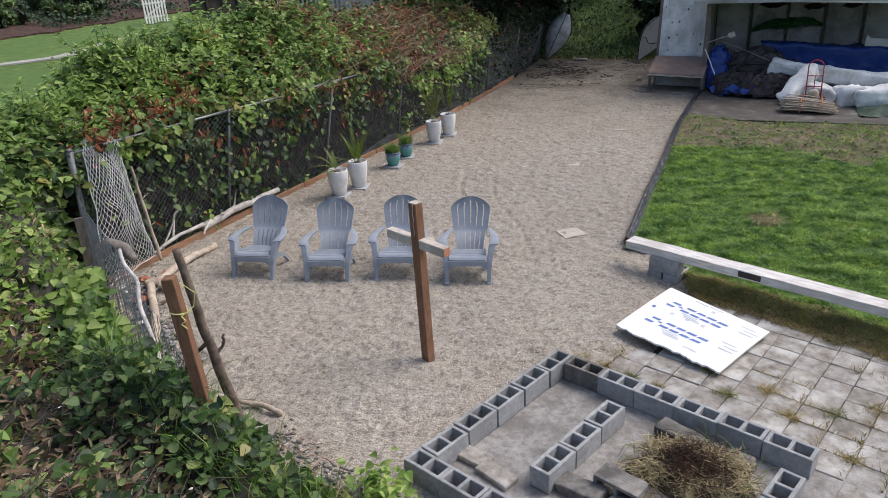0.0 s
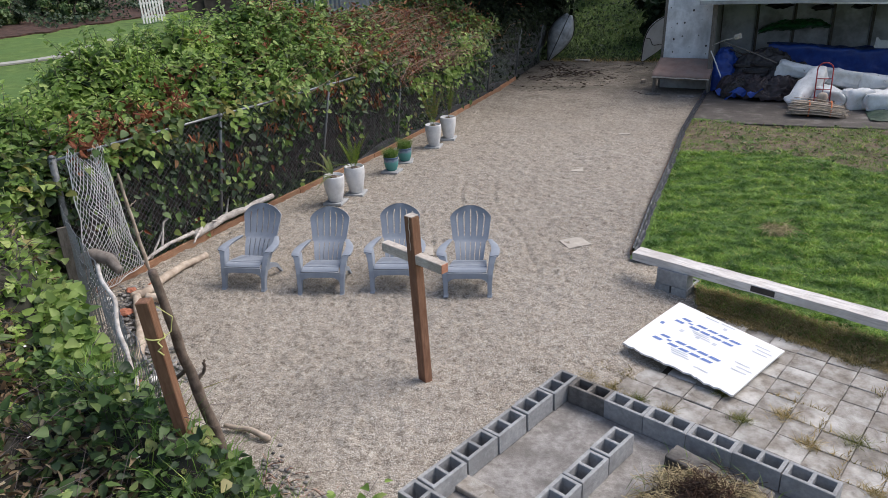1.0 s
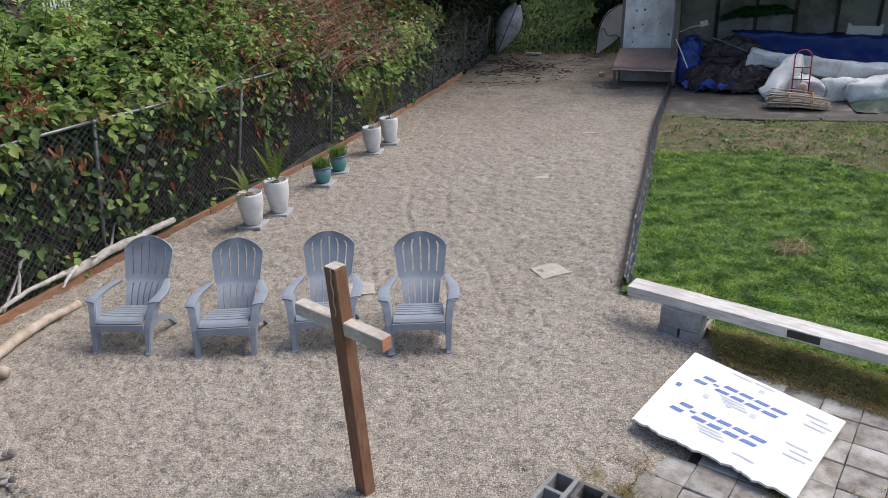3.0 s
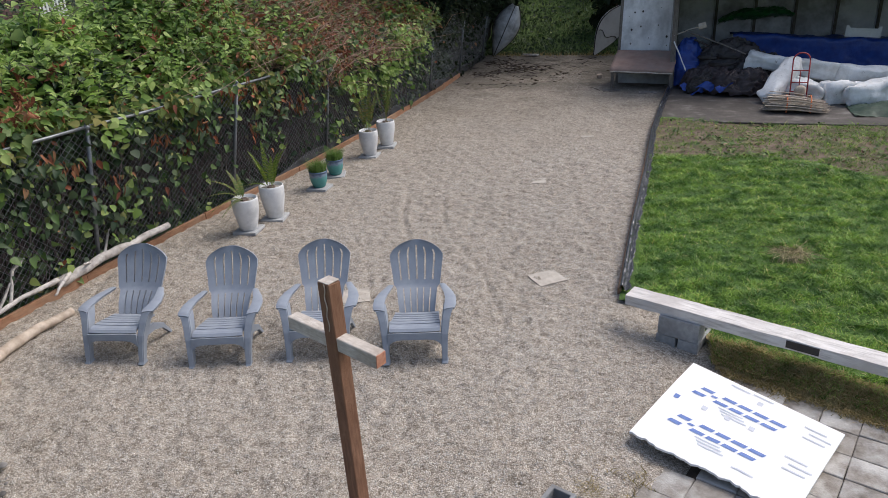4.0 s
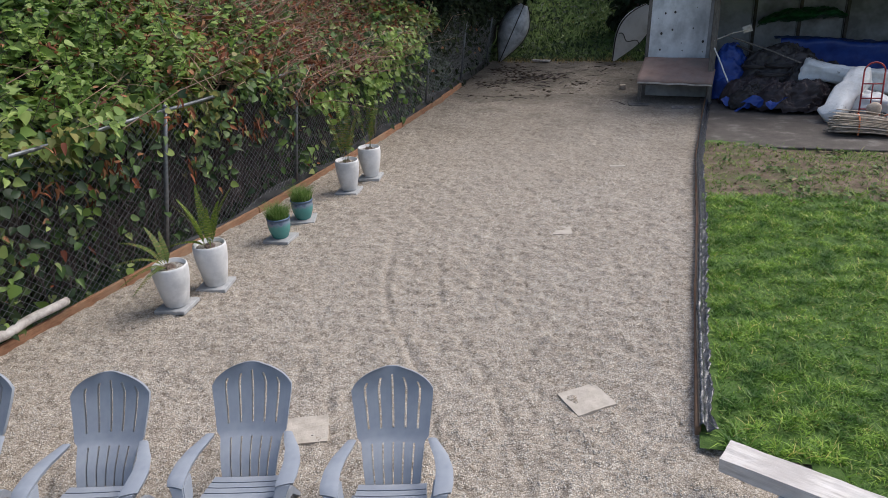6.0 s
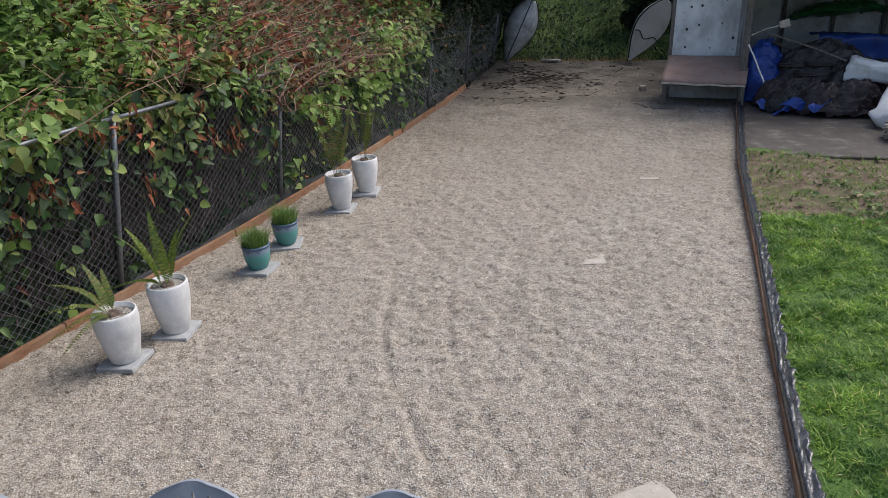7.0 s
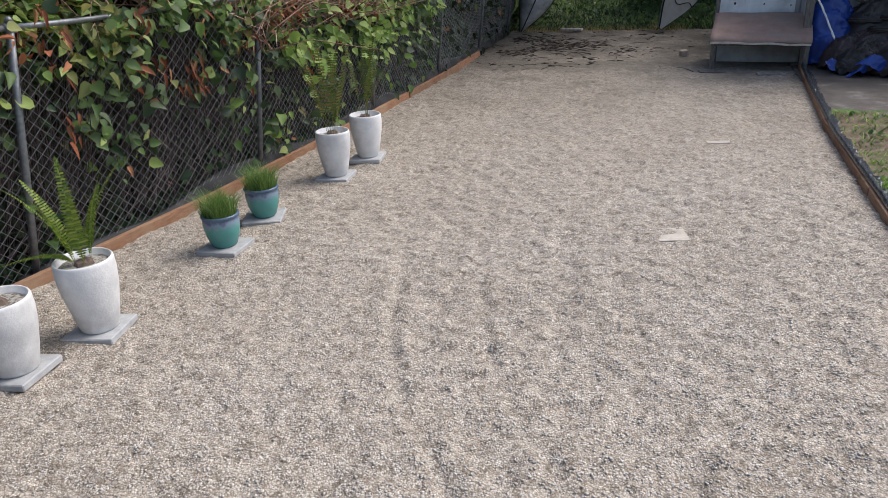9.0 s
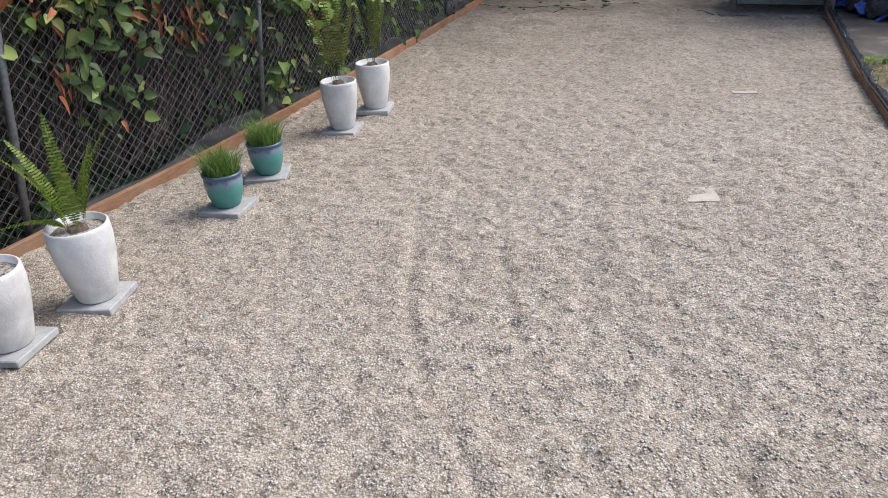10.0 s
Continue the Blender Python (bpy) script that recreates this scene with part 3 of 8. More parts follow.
# ---- ground, yard, lawn ----
def ground_sheet():
    xs = np.concatenate([np.linspace(-900, -60, 8), np.linspace(-55, -5, 60), np.linspace(0, 60, 20), np.linspace(80, 900, 8)])
    ys = np.concatenate([np.linspace(-900, -40, 8), np.linspace(-30, 24, 40), np.linspace(25, 60, 40), np.linspace(80, 900, 8)])
    X, Y = np.meshgrid(xs, ys, indexing="ij")
    Z = -0.2 + np.minimum(next_door(X), 3.5) * np.clip((-7.4 - X) / 2, 0, 1) * 1.0
    Z = Z + 0.2 * np.clip((-8.5 - X) / 2, 0, 1)
    bank = np.clip((Y - 25.6) / 14, 0, 1)
    Z = Z + bank * 3.2 * np.clip((X + 9) / 3, 0, 1) * np.clip((60 - X) / 40, 0, 1) + np.where((Y > 25.3) & (X > -9), 0.18, 0)
    n, m = X.shape
    idx = np.arange(n * m).reshape(n, m)
    f = np.stack([idx[:-1, :-1], idx[1:, :-1], idx[1:, 1:], idx[:-1, 1:]], -1).reshape(-1, 4)
    ob = np_mesh("ground", np.stack([X, Y, Z], -1).reshape(-1, 3), f, TURF, None, True)
    tagged(ob, "green turf ground with a rising grassy bank", "ground", kind="structure")


def gravel_yard():
    xs, ys = np.arange(-7.5, 0.62, 0.03), np.concatenate([np.arange(2.0, 15.0, 0.03), np.arange(15.0, 25.4, 0.05)])
    X, Y = np.meshgrid(xs, ys, indexing="ij")
    Z = gravel_height(X, Y)
    n, m = X.shape
    idx = np.arange(n * m).reshape(n, m)
    f = np.stack([idx[:-1, :-1], idx[1:, :-1], idx[1:, 1:], idx[:-1, 1:]], -1).reshape(-1, 4)
    cx, cy = (X[:-1, :-1] + 0.018).ravel(), (Y[:-1, :-1] + 0.022).ravel()
    keep = (cx > np.interp(cy, EDGE_Y, EDGE_X) - 0.12) & ~((cx > np.interp(cy, CURB_Y, CURB_X) + 0.02) & (cy > 9.3) & (cy < 20.4))
    keep &= ~((cx > -0.45) & (cy > 20.3))
    s, q = (cx - CORNER.x) * D1.x + (cy - CORNER.y) * D1.y, (cy - CORNER.y) * D1.x - (cx - CORNER.x) * D1.y
    keep &= ~((s > 0.1) & (q < -0.08) & (q > -2.1))
    ob = np_mesh("gravel_yard", np.stack([X, Y, Z], -1).reshape(-1, 3), f[keep], GRAVEL, None, True)
    tagged(ob, "pale tan pea gravel yard with ruts and footprints", "gravel", kind="structure")


def loose_pebbles():
    """Single stones on the gravel, thickest along the middle of the yard."""
    n = 66000
    y = rng.uniform(4.3, 15.5, n * 2)
    keep = rng.uniform(size=n * 2) < np.interp(y, (4.3, 8, 12, 15.5), (0.35, 0.9, 0.8, 0.15))
    y = y[keep][:n]
    x = rng.uniform(-6.9, -0.4, len(y))
    ok = (x > np.interp(y, EDGE_Y, EDGE_X) + 0.06) & ((x < np.interp(y, CURB_Y, CURB_X) - 0.05) | (y < 8.9)) & ((y > 6.45) | (x < -2.0 + (y - 4.3) * 0.38)) & (x < 0.3 - 0.35 * (y > 7))
    ok &= (y > 4.3 - 0.35 * (x + 2.5)) | (x > -2.6)
    s, q = (x - CORNER.x) * D1.x + (y - CORNER.y) * D1.y, (y - CORNER.y) * D1.x - (x - CORNER.x) * D1.y
    ok &= ~((s > -0.02) & (q < 0.02) & (q > -2.35)) & ~((s > 0.35) & (q < 1.5) & (q > 0))
    x, y = x[ok], y[ok]
    n = len(x)
    z = gravel_height(x, y)
    base = np.array([(1, 0, 0), (0, 1, 0), (-1, 0, 0), (0, -1, 0), (0, 0, 0.8), (0, 0, -0.8)], float)
    s = rng.uniform(0.004, 0.0095, n)
    v = base[None] * rng.uniform(0.7, 1.3, (n, 6, 1)) * (s[:, None, None] * np.stack([rng.uniform(0.8, 1.4, n), np.ones(n), rng.uniform(0.5, 0.8, n)], 1)[:, None, :])
    a = rng.uniform(0, 6.28, n)
    c, sn = np.cos(a)[:, None], np.sin(a)[:, None]
    v = np.stack([v[..., 0] * c - v[..., 1] * sn, v[..., 0] * sn + v[..., 1] * c, v[..., 2]], -1) + np.stack([x, y, z + s * 0.25], 1)[:, None]
    f = np.array([(0, 1, 4), (1, 2, 4), (2, 3, 4), (3, 0, 4), (1, 0, 5), (2, 1, 5), (3, 2, 5), (0, 3, 5)])[None] + (np.arange(n) * 6)[:, None, None]
    ob = np_mesh("loose_gravel", v.reshape(-1, 3), f.reshape(-1, 3), PEBBLE)
    tagged(ob, "loose tan and white pebbles lying on the gravel", "gravel", kind="stuff")


def lawn_height(x, y):
    return -0.05 * np.clip((beam_line(x) - 0.05 - y) / 0.2, 0, 1) - 0.05 * np.clip((beam_line(x) - 0.12 - 0.05 * np.maximum(x - 0.3, 0) - y) / 0.14, 0, 1) - 0.03 + 0.06 * smooth_noise(x, y, 0.7, 11) + 0.03 * smooth_noise(x, y, 2.5, 12) + 0.03 * (smooth_noise(x * 0.8, y * 1.2, 7, 31) - 0.5)


def beam_line(x):
    return 8.78 - 0.402 * (x + 0.67)


def bare(x, y):
    """How bare the lawn is: worn earth before the shed."""
    k = np.clip((y - 13.9 - 0.5 * (smooth_noise(x, y, 1.1, 21) - 0.5) * 2) / 0.8, 0, 1) * (0.35 + 0.65 * np.clip((smooth_noise(x, y, 0.9, 22) - 0.28) / 0.3, 0, 1))
    return np.maximum(k, 0.7 * np.exp(-(((x - 0.95) / 0.22) ** 2 + ((y - 10.6) / 0.15) ** 2)))


def lawn():
    xs, ys = np.arange(-0.86, 7.01, 0.07), np.arange(6.9, 17.3, 0.07)
    X, Y = np.meshgrid(xs, ys, indexing="ij")
    Z = lawn_height(X, Y)
    n, m = X.shape
    idx = np.arange(n * m).reshape(n, m)
    f = np.stack([idx[:-1, :-1], idx[1:, :-1], idx[1:, 1:], idx[:-1, 1:]], -1).reshape(-1, 4)
    cx, cy = X[:-1, :-1].ravel() + 0.035, Y[:-1, :-1].ravel() + 0.035
    keep = (cy > beam_line(cx) - 0.22 - 0.05 * np.maximum(cx - 0.3, 0)) & (cx > np.interp(cy, CURB_Y, CURB_X) + 0.04) & ((cx > 0.02) | ((cy > beam_line(cx) + 0.1) & (cx > np.where(cy < 9.2, -0.14, -9))))
    b = bare(cx, cy) > 0.5
    strip = cy < beam_line(cx) + 0.1 + 0.25 * smooth_noise(cx, cy, 3, 35)
    verts = np.stack([X, Y, Z], -1).reshape(-1, 3)
    tagged(np_mesh("lawn", verts, f[keep & ~b & ~strip], LAWN_BED, None, True), "rough green lawn turf", "lawn", kind="structure")
    tagged(np_mesh("dry_verge", verts, f[keep & strip], THATCH, None, True), "matted brown dead grass between beam seat and patio", "verge", kind="structure")
    tagged(np_mesh("bare_earth", verts, f[keep & b & ~strip], DIRT, None, True), "worn brown earth at the lawn's end", "earth", kind="structure")


def lawn_grass():
    n = 400000
    x, y = rng.uniform(-0.72, 6.5, n), rng.uniform(7.0, 17.1, n)
    keep = (y > beam_line(x) + np.where(x < 0.0, 0.2, 0.0)) & (x < 1.4 + 0.35 * y - 1.0) & (x > np.interp(y, CURB_Y, CURB_X) + 0.08) & ((x > 0.02) | (y > 9.22)) & (rng.uniform(size=n) > 0.8 * bare(x, y))
    keep &= (rng.uniform(size=n) < 0.2 + 0.75 * smooth_noise(x * 0.8, y * 1.2, 7, 31) ** 1.6 + 0.8 * smooth_noise(x + 0.3 * y, y - 0.3 * x, 13, 36) ** 1.6) & (x < 0.75 + 0.3 * y) & (rng.uniform(size=n) < np.interp(y, (8, 13, 17), (1, 0.85, 0.55)))
    x, y = x[keep], y[keep]
    clump = smooth_noise(x * 0.8, y * 1.2, 7, 31) * 0.45 + smooth_noise(x + 0.3 * y, y - 0.3 * x, 13, 36) * 0.35 + smooth_noise(x * 0.7, y * 1.5, 2.4, 34) * 0.5 + smooth_noise(x, y, 0.9, 32) * 0.3
    h = (0.012 + 0.047 * clump ** 2) * rng.uniform(0.6, 1.3, len(x))
    p = np.stack([x, y, lawn_height(x, y) - 0.005], 1)
    tagged(blades("lawn_grass", p, h, np.full(len(x), 0.0058), rng.uniform(0.5, 2.6, len(x)), BLADE, None), "uneven green lawn grass in soft clumps", "grass", kind="stuff")
    n = 34000
    x = rng.uniform(0.02, 3.6, n)
    y = beam_line(x) + 0.12 - rng.uniform(0.0, 0.33, n) - rng.uniform(0, 0.06, n) * x
    keep = rng.uniform(size=n) < 0.35 + 0.65 * smooth_noise(x, y, 3, 33)
    x, y = x[keep], y[keep]
    p = np.stack([x, y, lawn_height(x, y) - 0.01], 1)
    h = rng.uniform(0.02, 0.085, len(x))
    half = rng.uniform(size=len(x)) < 0.78
    tagged(blades("dry_grass", p[half], h[half], np.full(half.sum(), 0.004), rng.uniform(0.6, 1.8, half.sum()), DRY_BLADE, None), "brown matted dry grass beside the beam seat", "grass", kind="stuff")
    tagged(blades("rough_grass", p[~half], h[~half], np.full((~half).sum(), 0.004), rng.uniform(0.5, 1.5, (~half).sum()), BLADE, None), "tufts of green rough grass beside the patio", "grass", kind="stuff")
    # fringe creeping over the pavers
    n = 5200
    x = rng.uniform(0.1, 3.6, n)
    y = beam_line(x) - 0.2 - 0.05 * np.maximum(x - 0.3, 0) + rng.normal(0, 0.045, n) - 0.1 * smooth_noise(x, x * 0, 4, 36)
    tagged(blades("verge_fringe", np.stack([x, y, np.full(n, PATIO_Z + 0.004)], 1), rng.uniform(0.015, 0.06, n), np.full(n, 0.004), rng.uniform(0.8, 2.6, n), DRY_BLADE, None), "brown grass fringe creeping over the pavers", "grass", kind="stuff")
    n = 420
    x, y = rng.uniform(-0.5, 5.0, n), rng.uniform(13.8, 17.0, n)
    tagged(leaves("fallen_leaves", np.stack([x, y, lawn_height(x, y) + 0.015], 1), np.array([0, 0, 1.0]) + rng.normal(0, 0.4, (n, 3)), rng.uniform(0.03, 0.09, n), LEAF_TAN, None, 0.6), "brown fallen leaves on worn earth", "leaves", kind="stuff")
    # weeds on the worn earth
    n = 90
    x, y = rng.uniform(-0.5, 4.5, n), rng.uniform(14.0, 17.0, n)
    k = rng.integers(4, 9, n)
    px = np.repeat(x, k) + rng.normal(0, 0.05, k.sum())
    py = np.repeat(y, k) + rng.normal(0, 0.05, k.sum())
    pos = np.stack([px, py, lawn_height(px, py) + rng.uniform(0.01, 0.05, len(px))], 1)
    nor = np.array([0, 0, 1.0]) + rng.normal(0, 0.4, (len(px), 3))
    tagged(leaves("lawn_weeds", pos, nor, rng.uniform(0.03, 0.08, len(px)), LEAF, None), "low broad-leaved weeds on worn earth", "weeds", kind="stuff")


# ---- timber edging and curb ----
def edging():
    root = thing("timber_edging", "reddish brown timber boards edging the gravel", "edging", kind="structure")
    ys = [6.3, 8.5, 10.6, 12.9, 15.3, 17.7, 20.1, 21.6]
    for a, b in zip(ys, ys[1:]):
        bm = bmesh.new()
        pa, pb = Vector((np.interp(a, EDGE_Y, EDGE_X), a, 0)), Vector((np.interp(b, EDGE_Y, EDGE_X), b, 0))
        d = pb - pa
        box(bm, (0.045, d.length - 0.006, 0.16), Matrix.Translation((pa + pb) / 2 + Vector((random.uniform(-0.01, 0.01), 0, 0.012 + random.uniform(-0.012, 0.01)))) @ pose(0, 0, 0, 0, 0, math.degrees(math.atan2(-d.x, d.y))), 0.006)
        part("board", bm, CEDAR, root)
    bm = bmesh.new()
    sheet(bm, lambda u, v: (np.interp(u, EDGE_Y, EDGE_X) - 0.035 - 0.07 * v + 0.012 * math.sin(u * 9 + v * 3) + 0.015 * noise.noise((u * 5, v * 2, 0)), u, 0.02 + v * (0.04 + 0.2 * float(smooth_noise(u, v * 0, 1.1, 41)) ** 1.5 * min(1.0, (u - 11.0) / 1.5))), lin(11.2, 24.8, 190), lin(0, 1, 6), 0.004)
    part("weed_fabric", bm, FABRIC, root, "crumpled black weed fabric", True)
    curb = thing("timber_curb", "timber curb wrapped in crumpled black plastic film", "curb", kind="structure")
    for i, (a, b) in enumerate(((9.38, 11.8), (11.8, 14.15), (14.15, 16.6), (16.6, 19.0), (19.0, 20.2))):
        bm = bmesh.new()
        pa, pb = Vector((np.interp(a, CURB_Y, CURB_X), a, 0)), Vector((np.interp(b, CURB_Y, CURB_X), b, 0))
        d = pb - pa
        box(bm, (0.04, d.length - 0.006, 0.15), Matrix.Translation((pa + pb) / 2 + Vector((0.008 * (i % 2), 0, 0.005))) @ pose(0, 0, 0, 0, 0, math.degrees(math.atan2(-d.x, d.y))), 0.005)
        part("board", bm, CEDAR, curb)
    bm = bmesh.new()

    def film(u, v):
        x = np.interp(u, CURB_Y, CURB_X)
        w = 0.06 * noise.noise((u * 4, v * 3, 0)) + 0.06 * noise.noise((u * 15, v * 5, 3))
        if v < 0.2:
            return (x + 0.004 + 0.01 * w, u, 0.084 + v * 0.12 + 0.1 * w)
        k = (v - 0.2) / 0.8
        return (x + 0.006 + k * (0.1 + 0.5 * w), u, 0.108 + 0.35 * w - 0.06 * k ** 2 + 0.03 * math.sin(k * 8))
    sheet(bm, film, lin(9.36, 20.0, 320), lin(0, 1, 9), 0.003)
    part("film", bm, PLASTIC, curb, "glossy black plastic film", True)


# ---- chain-link fence ----
def fence():
    root = thing("chain_link_fence", "leaning galvanised chain-link fence overgrown with knotweed", "fence")
    ys = (6.25, 8.8, 11.33, 13.97, 16.65, 19.3, 21.9, 24.5)
    for y in ys:
        bm = bmesh.new()
        a, b = fence_at(y, 0.0), fence_at(y, 1.84)
        a[2] -= 0.15
        r = 0.042 if y < 7 else 0.026
        tube(bm, [a, (a + b) / 2, b], r, 12)
        tube(bm, [b, b + np.array((0, 0, 0.03))], [r * 1.15, r * 0.5], 12)
        p = part("post", bm, OLD_GALV if y < 7 else GALV, root, "", True)
        bm = bmesh.new()
        c = fence_at(y, 1.8)
        tube(bm, [c + np.array((0, -0.04, 0)), c + np.array((0, 0.04, 0))], 0.034, 10)
        part("rail_clamp", bm, GALV, p, "", True)
    for a, b in zip(ys, ys[1:] + (25.1,)):
        bm = bmesh.new()
        tube(bm, [fence_at(t, 1.8) + np.array((0.0, 0, 0.006 * math.sin(t * 3))) for t in lin(a, b, 9)], 0.019, 10)
        part("top_rail", bm, GALV, root, "", True)
    # mesh: two families of wires, woven
    step, H = 0.092, 1.76
    s0 = np.arange(6.25 - H, 25.1, step)
    for sign in (1, -1):
        t = np.linspace(0, 1, 15)
        Y = (s0 if sign > 0 else s0 + H)[:, None] + sign * t[None] * H
        h = 0.02 + t[None] * (H - 0.02) + 0 * Y
        ok = (Y >= 6.25) & (Y <= 25.1)
        P = fence_at(np.clip(Y, 6.25, 25.1), h)
        P[..., 0] += 0.004 * sign + 0.012 * (smooth_noise(Y, h, 1.2, 51) - 0.5)
        r = 0.0023
        ring = np.stack([P + np.array(o) * r for o in ((1, 0, 0), (-0.5, 0.6 * -sign, 0.6), (-0.5, 0.6 * sign, -0.6))], 2)
        n, k = Y.shape
        idx = np.arange(n * k * 3).reshape(n, k, 3)
        good = ok[:, :-1] & ok[:, 1:]
        f = [np.stack([idx[:, :-1, q], idx[:, :-1, (q + 1) % 3], idx[:, 1:, (q + 1) % 3], idx[:, 1:, q]], -1)[good] for q in range(3)]
        np_mesh("wire_mesh", ring.reshape(-1, 3), np.concatenate(f), WIRE, root)


# ---- hedge and undergrowth ----
def hedge_peak(y):
    return np.interp(y, (1.5, 4.0, 6.0, 8.3, 11.4, 14.0, 17.0, 20.0, 23.0, 27.0), (0.9, 1.3, 2.0, 2.45, 2.85, 2.55, 2.5, 2.6, 3.6, 4.2))


def hedge_top(y, d):
    k = np.clip(d / 1.7, 0, 1)
    return 1.78 + (hedge_peak(y) - 1.78) * k * k * (3 - 2 * k) - 0.5 * np.clip((d - 2.0) / 0.8, 0, 1) + 0.5 * (smooth_noise(y, d, 0.9, 61) - 0.5) + 0.42 * (smooth_noise(y, d, 2.4, 62) - 0.5)


def dead_zone(y, d):
    """Where the growth has died back."""
    a = 1.15 * np.exp(-((y - 15.4) / 2.3) ** 2) * np.clip(1.6 - d * 0.5, 0, 1)
    b = 0.55 * np.exp(-((y - 7.7) / 1.1) ** 2) * np.exp(-((d - 0.4) / 0.45) ** 2)
    return np.clip(np.maximum(a, b) * (0.5 + smooth_noise(y, d, 1.7, 63)), 0, 0.92)


def hedge():
    root = thing("hedge", "dense green knotweed hedge with browned patches behind the fence", "hedge")
    # dark sheet standing for the twiggy heart and the shade inside
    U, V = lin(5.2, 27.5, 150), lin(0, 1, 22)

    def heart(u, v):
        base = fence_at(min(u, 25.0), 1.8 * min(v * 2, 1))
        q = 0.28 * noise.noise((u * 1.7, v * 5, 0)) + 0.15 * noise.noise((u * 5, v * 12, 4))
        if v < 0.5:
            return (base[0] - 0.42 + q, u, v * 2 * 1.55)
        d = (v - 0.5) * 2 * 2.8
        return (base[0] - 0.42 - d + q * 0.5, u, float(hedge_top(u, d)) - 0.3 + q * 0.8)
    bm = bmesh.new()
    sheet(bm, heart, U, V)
    part("thicket", bm, LITTER_SHADE, root)
    n = 52000
    y, d = rng.uniform(5.6, 27.0, n), rng.uniform(0, 2.9, n) ** 1.15
    d = np.minimum(d, 3.0)
    bx = fence_at(np.minimum(y, 25.0), np.full(n, 1.8))[:, 0]
    x = bx - d + np.where((y < 14) & (smooth_noise(y, d * 0, 1.3, 68) > 0.45), -0.07, 0.08)
    z = hedge_top(y, d) - rng.uniform(0, 0.32, n) ** 1.3 + 0.03
    dead = rng.uniform(size=n) < dead_zone(y, d)
    nor = np.array([0.25, -0.15, 0.9]) + rng.normal(0, 0.42, (n, 3))
    along = np.stack([rng.normal(0.5, 0.8, n), rng.normal(-0.2, 0.8, n), rng.normal(-0.35, 0.3, n)], 1)
    size = rng.uniform(0.05, 0.15, n) * np.where((d > 0.7) & (y < 13), 1.2, 1.0)
    pick = rng.uniform(size=n)
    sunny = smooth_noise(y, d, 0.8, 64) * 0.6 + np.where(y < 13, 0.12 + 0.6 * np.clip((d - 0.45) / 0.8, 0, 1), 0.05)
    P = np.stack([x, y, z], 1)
    # from here on near-black leaves stand for the shaded far end
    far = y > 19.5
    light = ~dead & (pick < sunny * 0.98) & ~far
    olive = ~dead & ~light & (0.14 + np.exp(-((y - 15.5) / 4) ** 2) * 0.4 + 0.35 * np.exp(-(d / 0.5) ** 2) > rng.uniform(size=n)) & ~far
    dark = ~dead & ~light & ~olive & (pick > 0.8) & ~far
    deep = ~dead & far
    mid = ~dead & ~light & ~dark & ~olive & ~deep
    for nm, sel, mat in (("leaves", mid, LEAF), ("young_leaves", light, LEAF_LIGHT), ("shaded_leaves", dark, LEAF_DARK), ("olive_leaves", olive, LEAF_OLIVE), ("deep_shade_leaves", deep, LEAF_DEEP_SHADE)):
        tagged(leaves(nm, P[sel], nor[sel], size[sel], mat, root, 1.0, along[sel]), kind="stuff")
    tagged(leaves("dead_leaves", P[dead], nor[dead] + rng.normal(0, 0.5, (dead.sum(), 3)), size[dead] * 0.75, LEAF_DEAD, root, 0.55, along[dead]), kind="stuff")
    # leaves on and through the mesh
    k = 900
    cy, ch = rng.uniform(6.3, 25, k), 1.85 - 1.8 * rng.uniform(0, 1, k) ** 1.35
    size_of = rng.integers(4, 26, k)
    y = np.concatenate([np.repeat(cy, size_of) + rng.normal(0, 0.1, size_of.sum()), rng.uniform(6.3, 25, 4000)])
    h = np.concatenate([np.repeat(ch, size_of) + rng.normal(0, 0.11, size_of.sum()), rng.uniform(0.05, 1.8, 4000)])
    y, h = np.clip(y, 6.3, 25), np.clip(h, 0.03, 1.85)
    n = len(y)
    patch = smooth_noise(y, h * 1.3, 1.6, 65) * 0.8 + smooth_noise(y, h, 4, 66) * 0.35
    want = 0.25 + 0.85 * np.clip((patch - 0.42) / 0.25, 0, 1)
    want *= np.interp(h, (0, 0.5, 1.0, 1.3, 1.8), (0.45, 0.34, 0.55, 1.05, 1.5)) * np.interp(y, (6.3, 8, 10, 12.5, 15, 17, 18.5, 25), (1.2, 1.1, 0.8, 0.45, 0.6, 1.2, 0.5, 0.3))
    want *= np.where((y < 8.4) & (h > 1.62), 0.25, 1.0)
    keep = rng.uniform(size=n) < want
    y, h = y[keep], h[keep]
    n = len(y)
    P = fence_at(y, h)
    P[:, 0] += np.where((h > 1.6) & (y < 14) & (smooth_noise(y, h, 1.5, 67) > 0.4), rng.uniform(-0.34, -0.04, n), rng.uniform(-0.2, 0.12, n))
    nor = np.array([0.75, -0.35, 0.55]) + rng.normal(0, 0.42, (n, 3))
    along = np.array([0.3, -0.1, -0.55]) + rng.normal(0, 0.7, (n, 3))
    size = rng.uniform(0.05, 0.14, n)
    pick = rng.uniform(size=n)
    red = pick < np.where((h > 0.9) & (y < 16), 0.05, 0.03)
    # dark leaf tones put the inner and far-end shade into the colour
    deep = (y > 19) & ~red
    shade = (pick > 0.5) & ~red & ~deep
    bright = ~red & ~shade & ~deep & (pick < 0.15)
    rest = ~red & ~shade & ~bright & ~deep
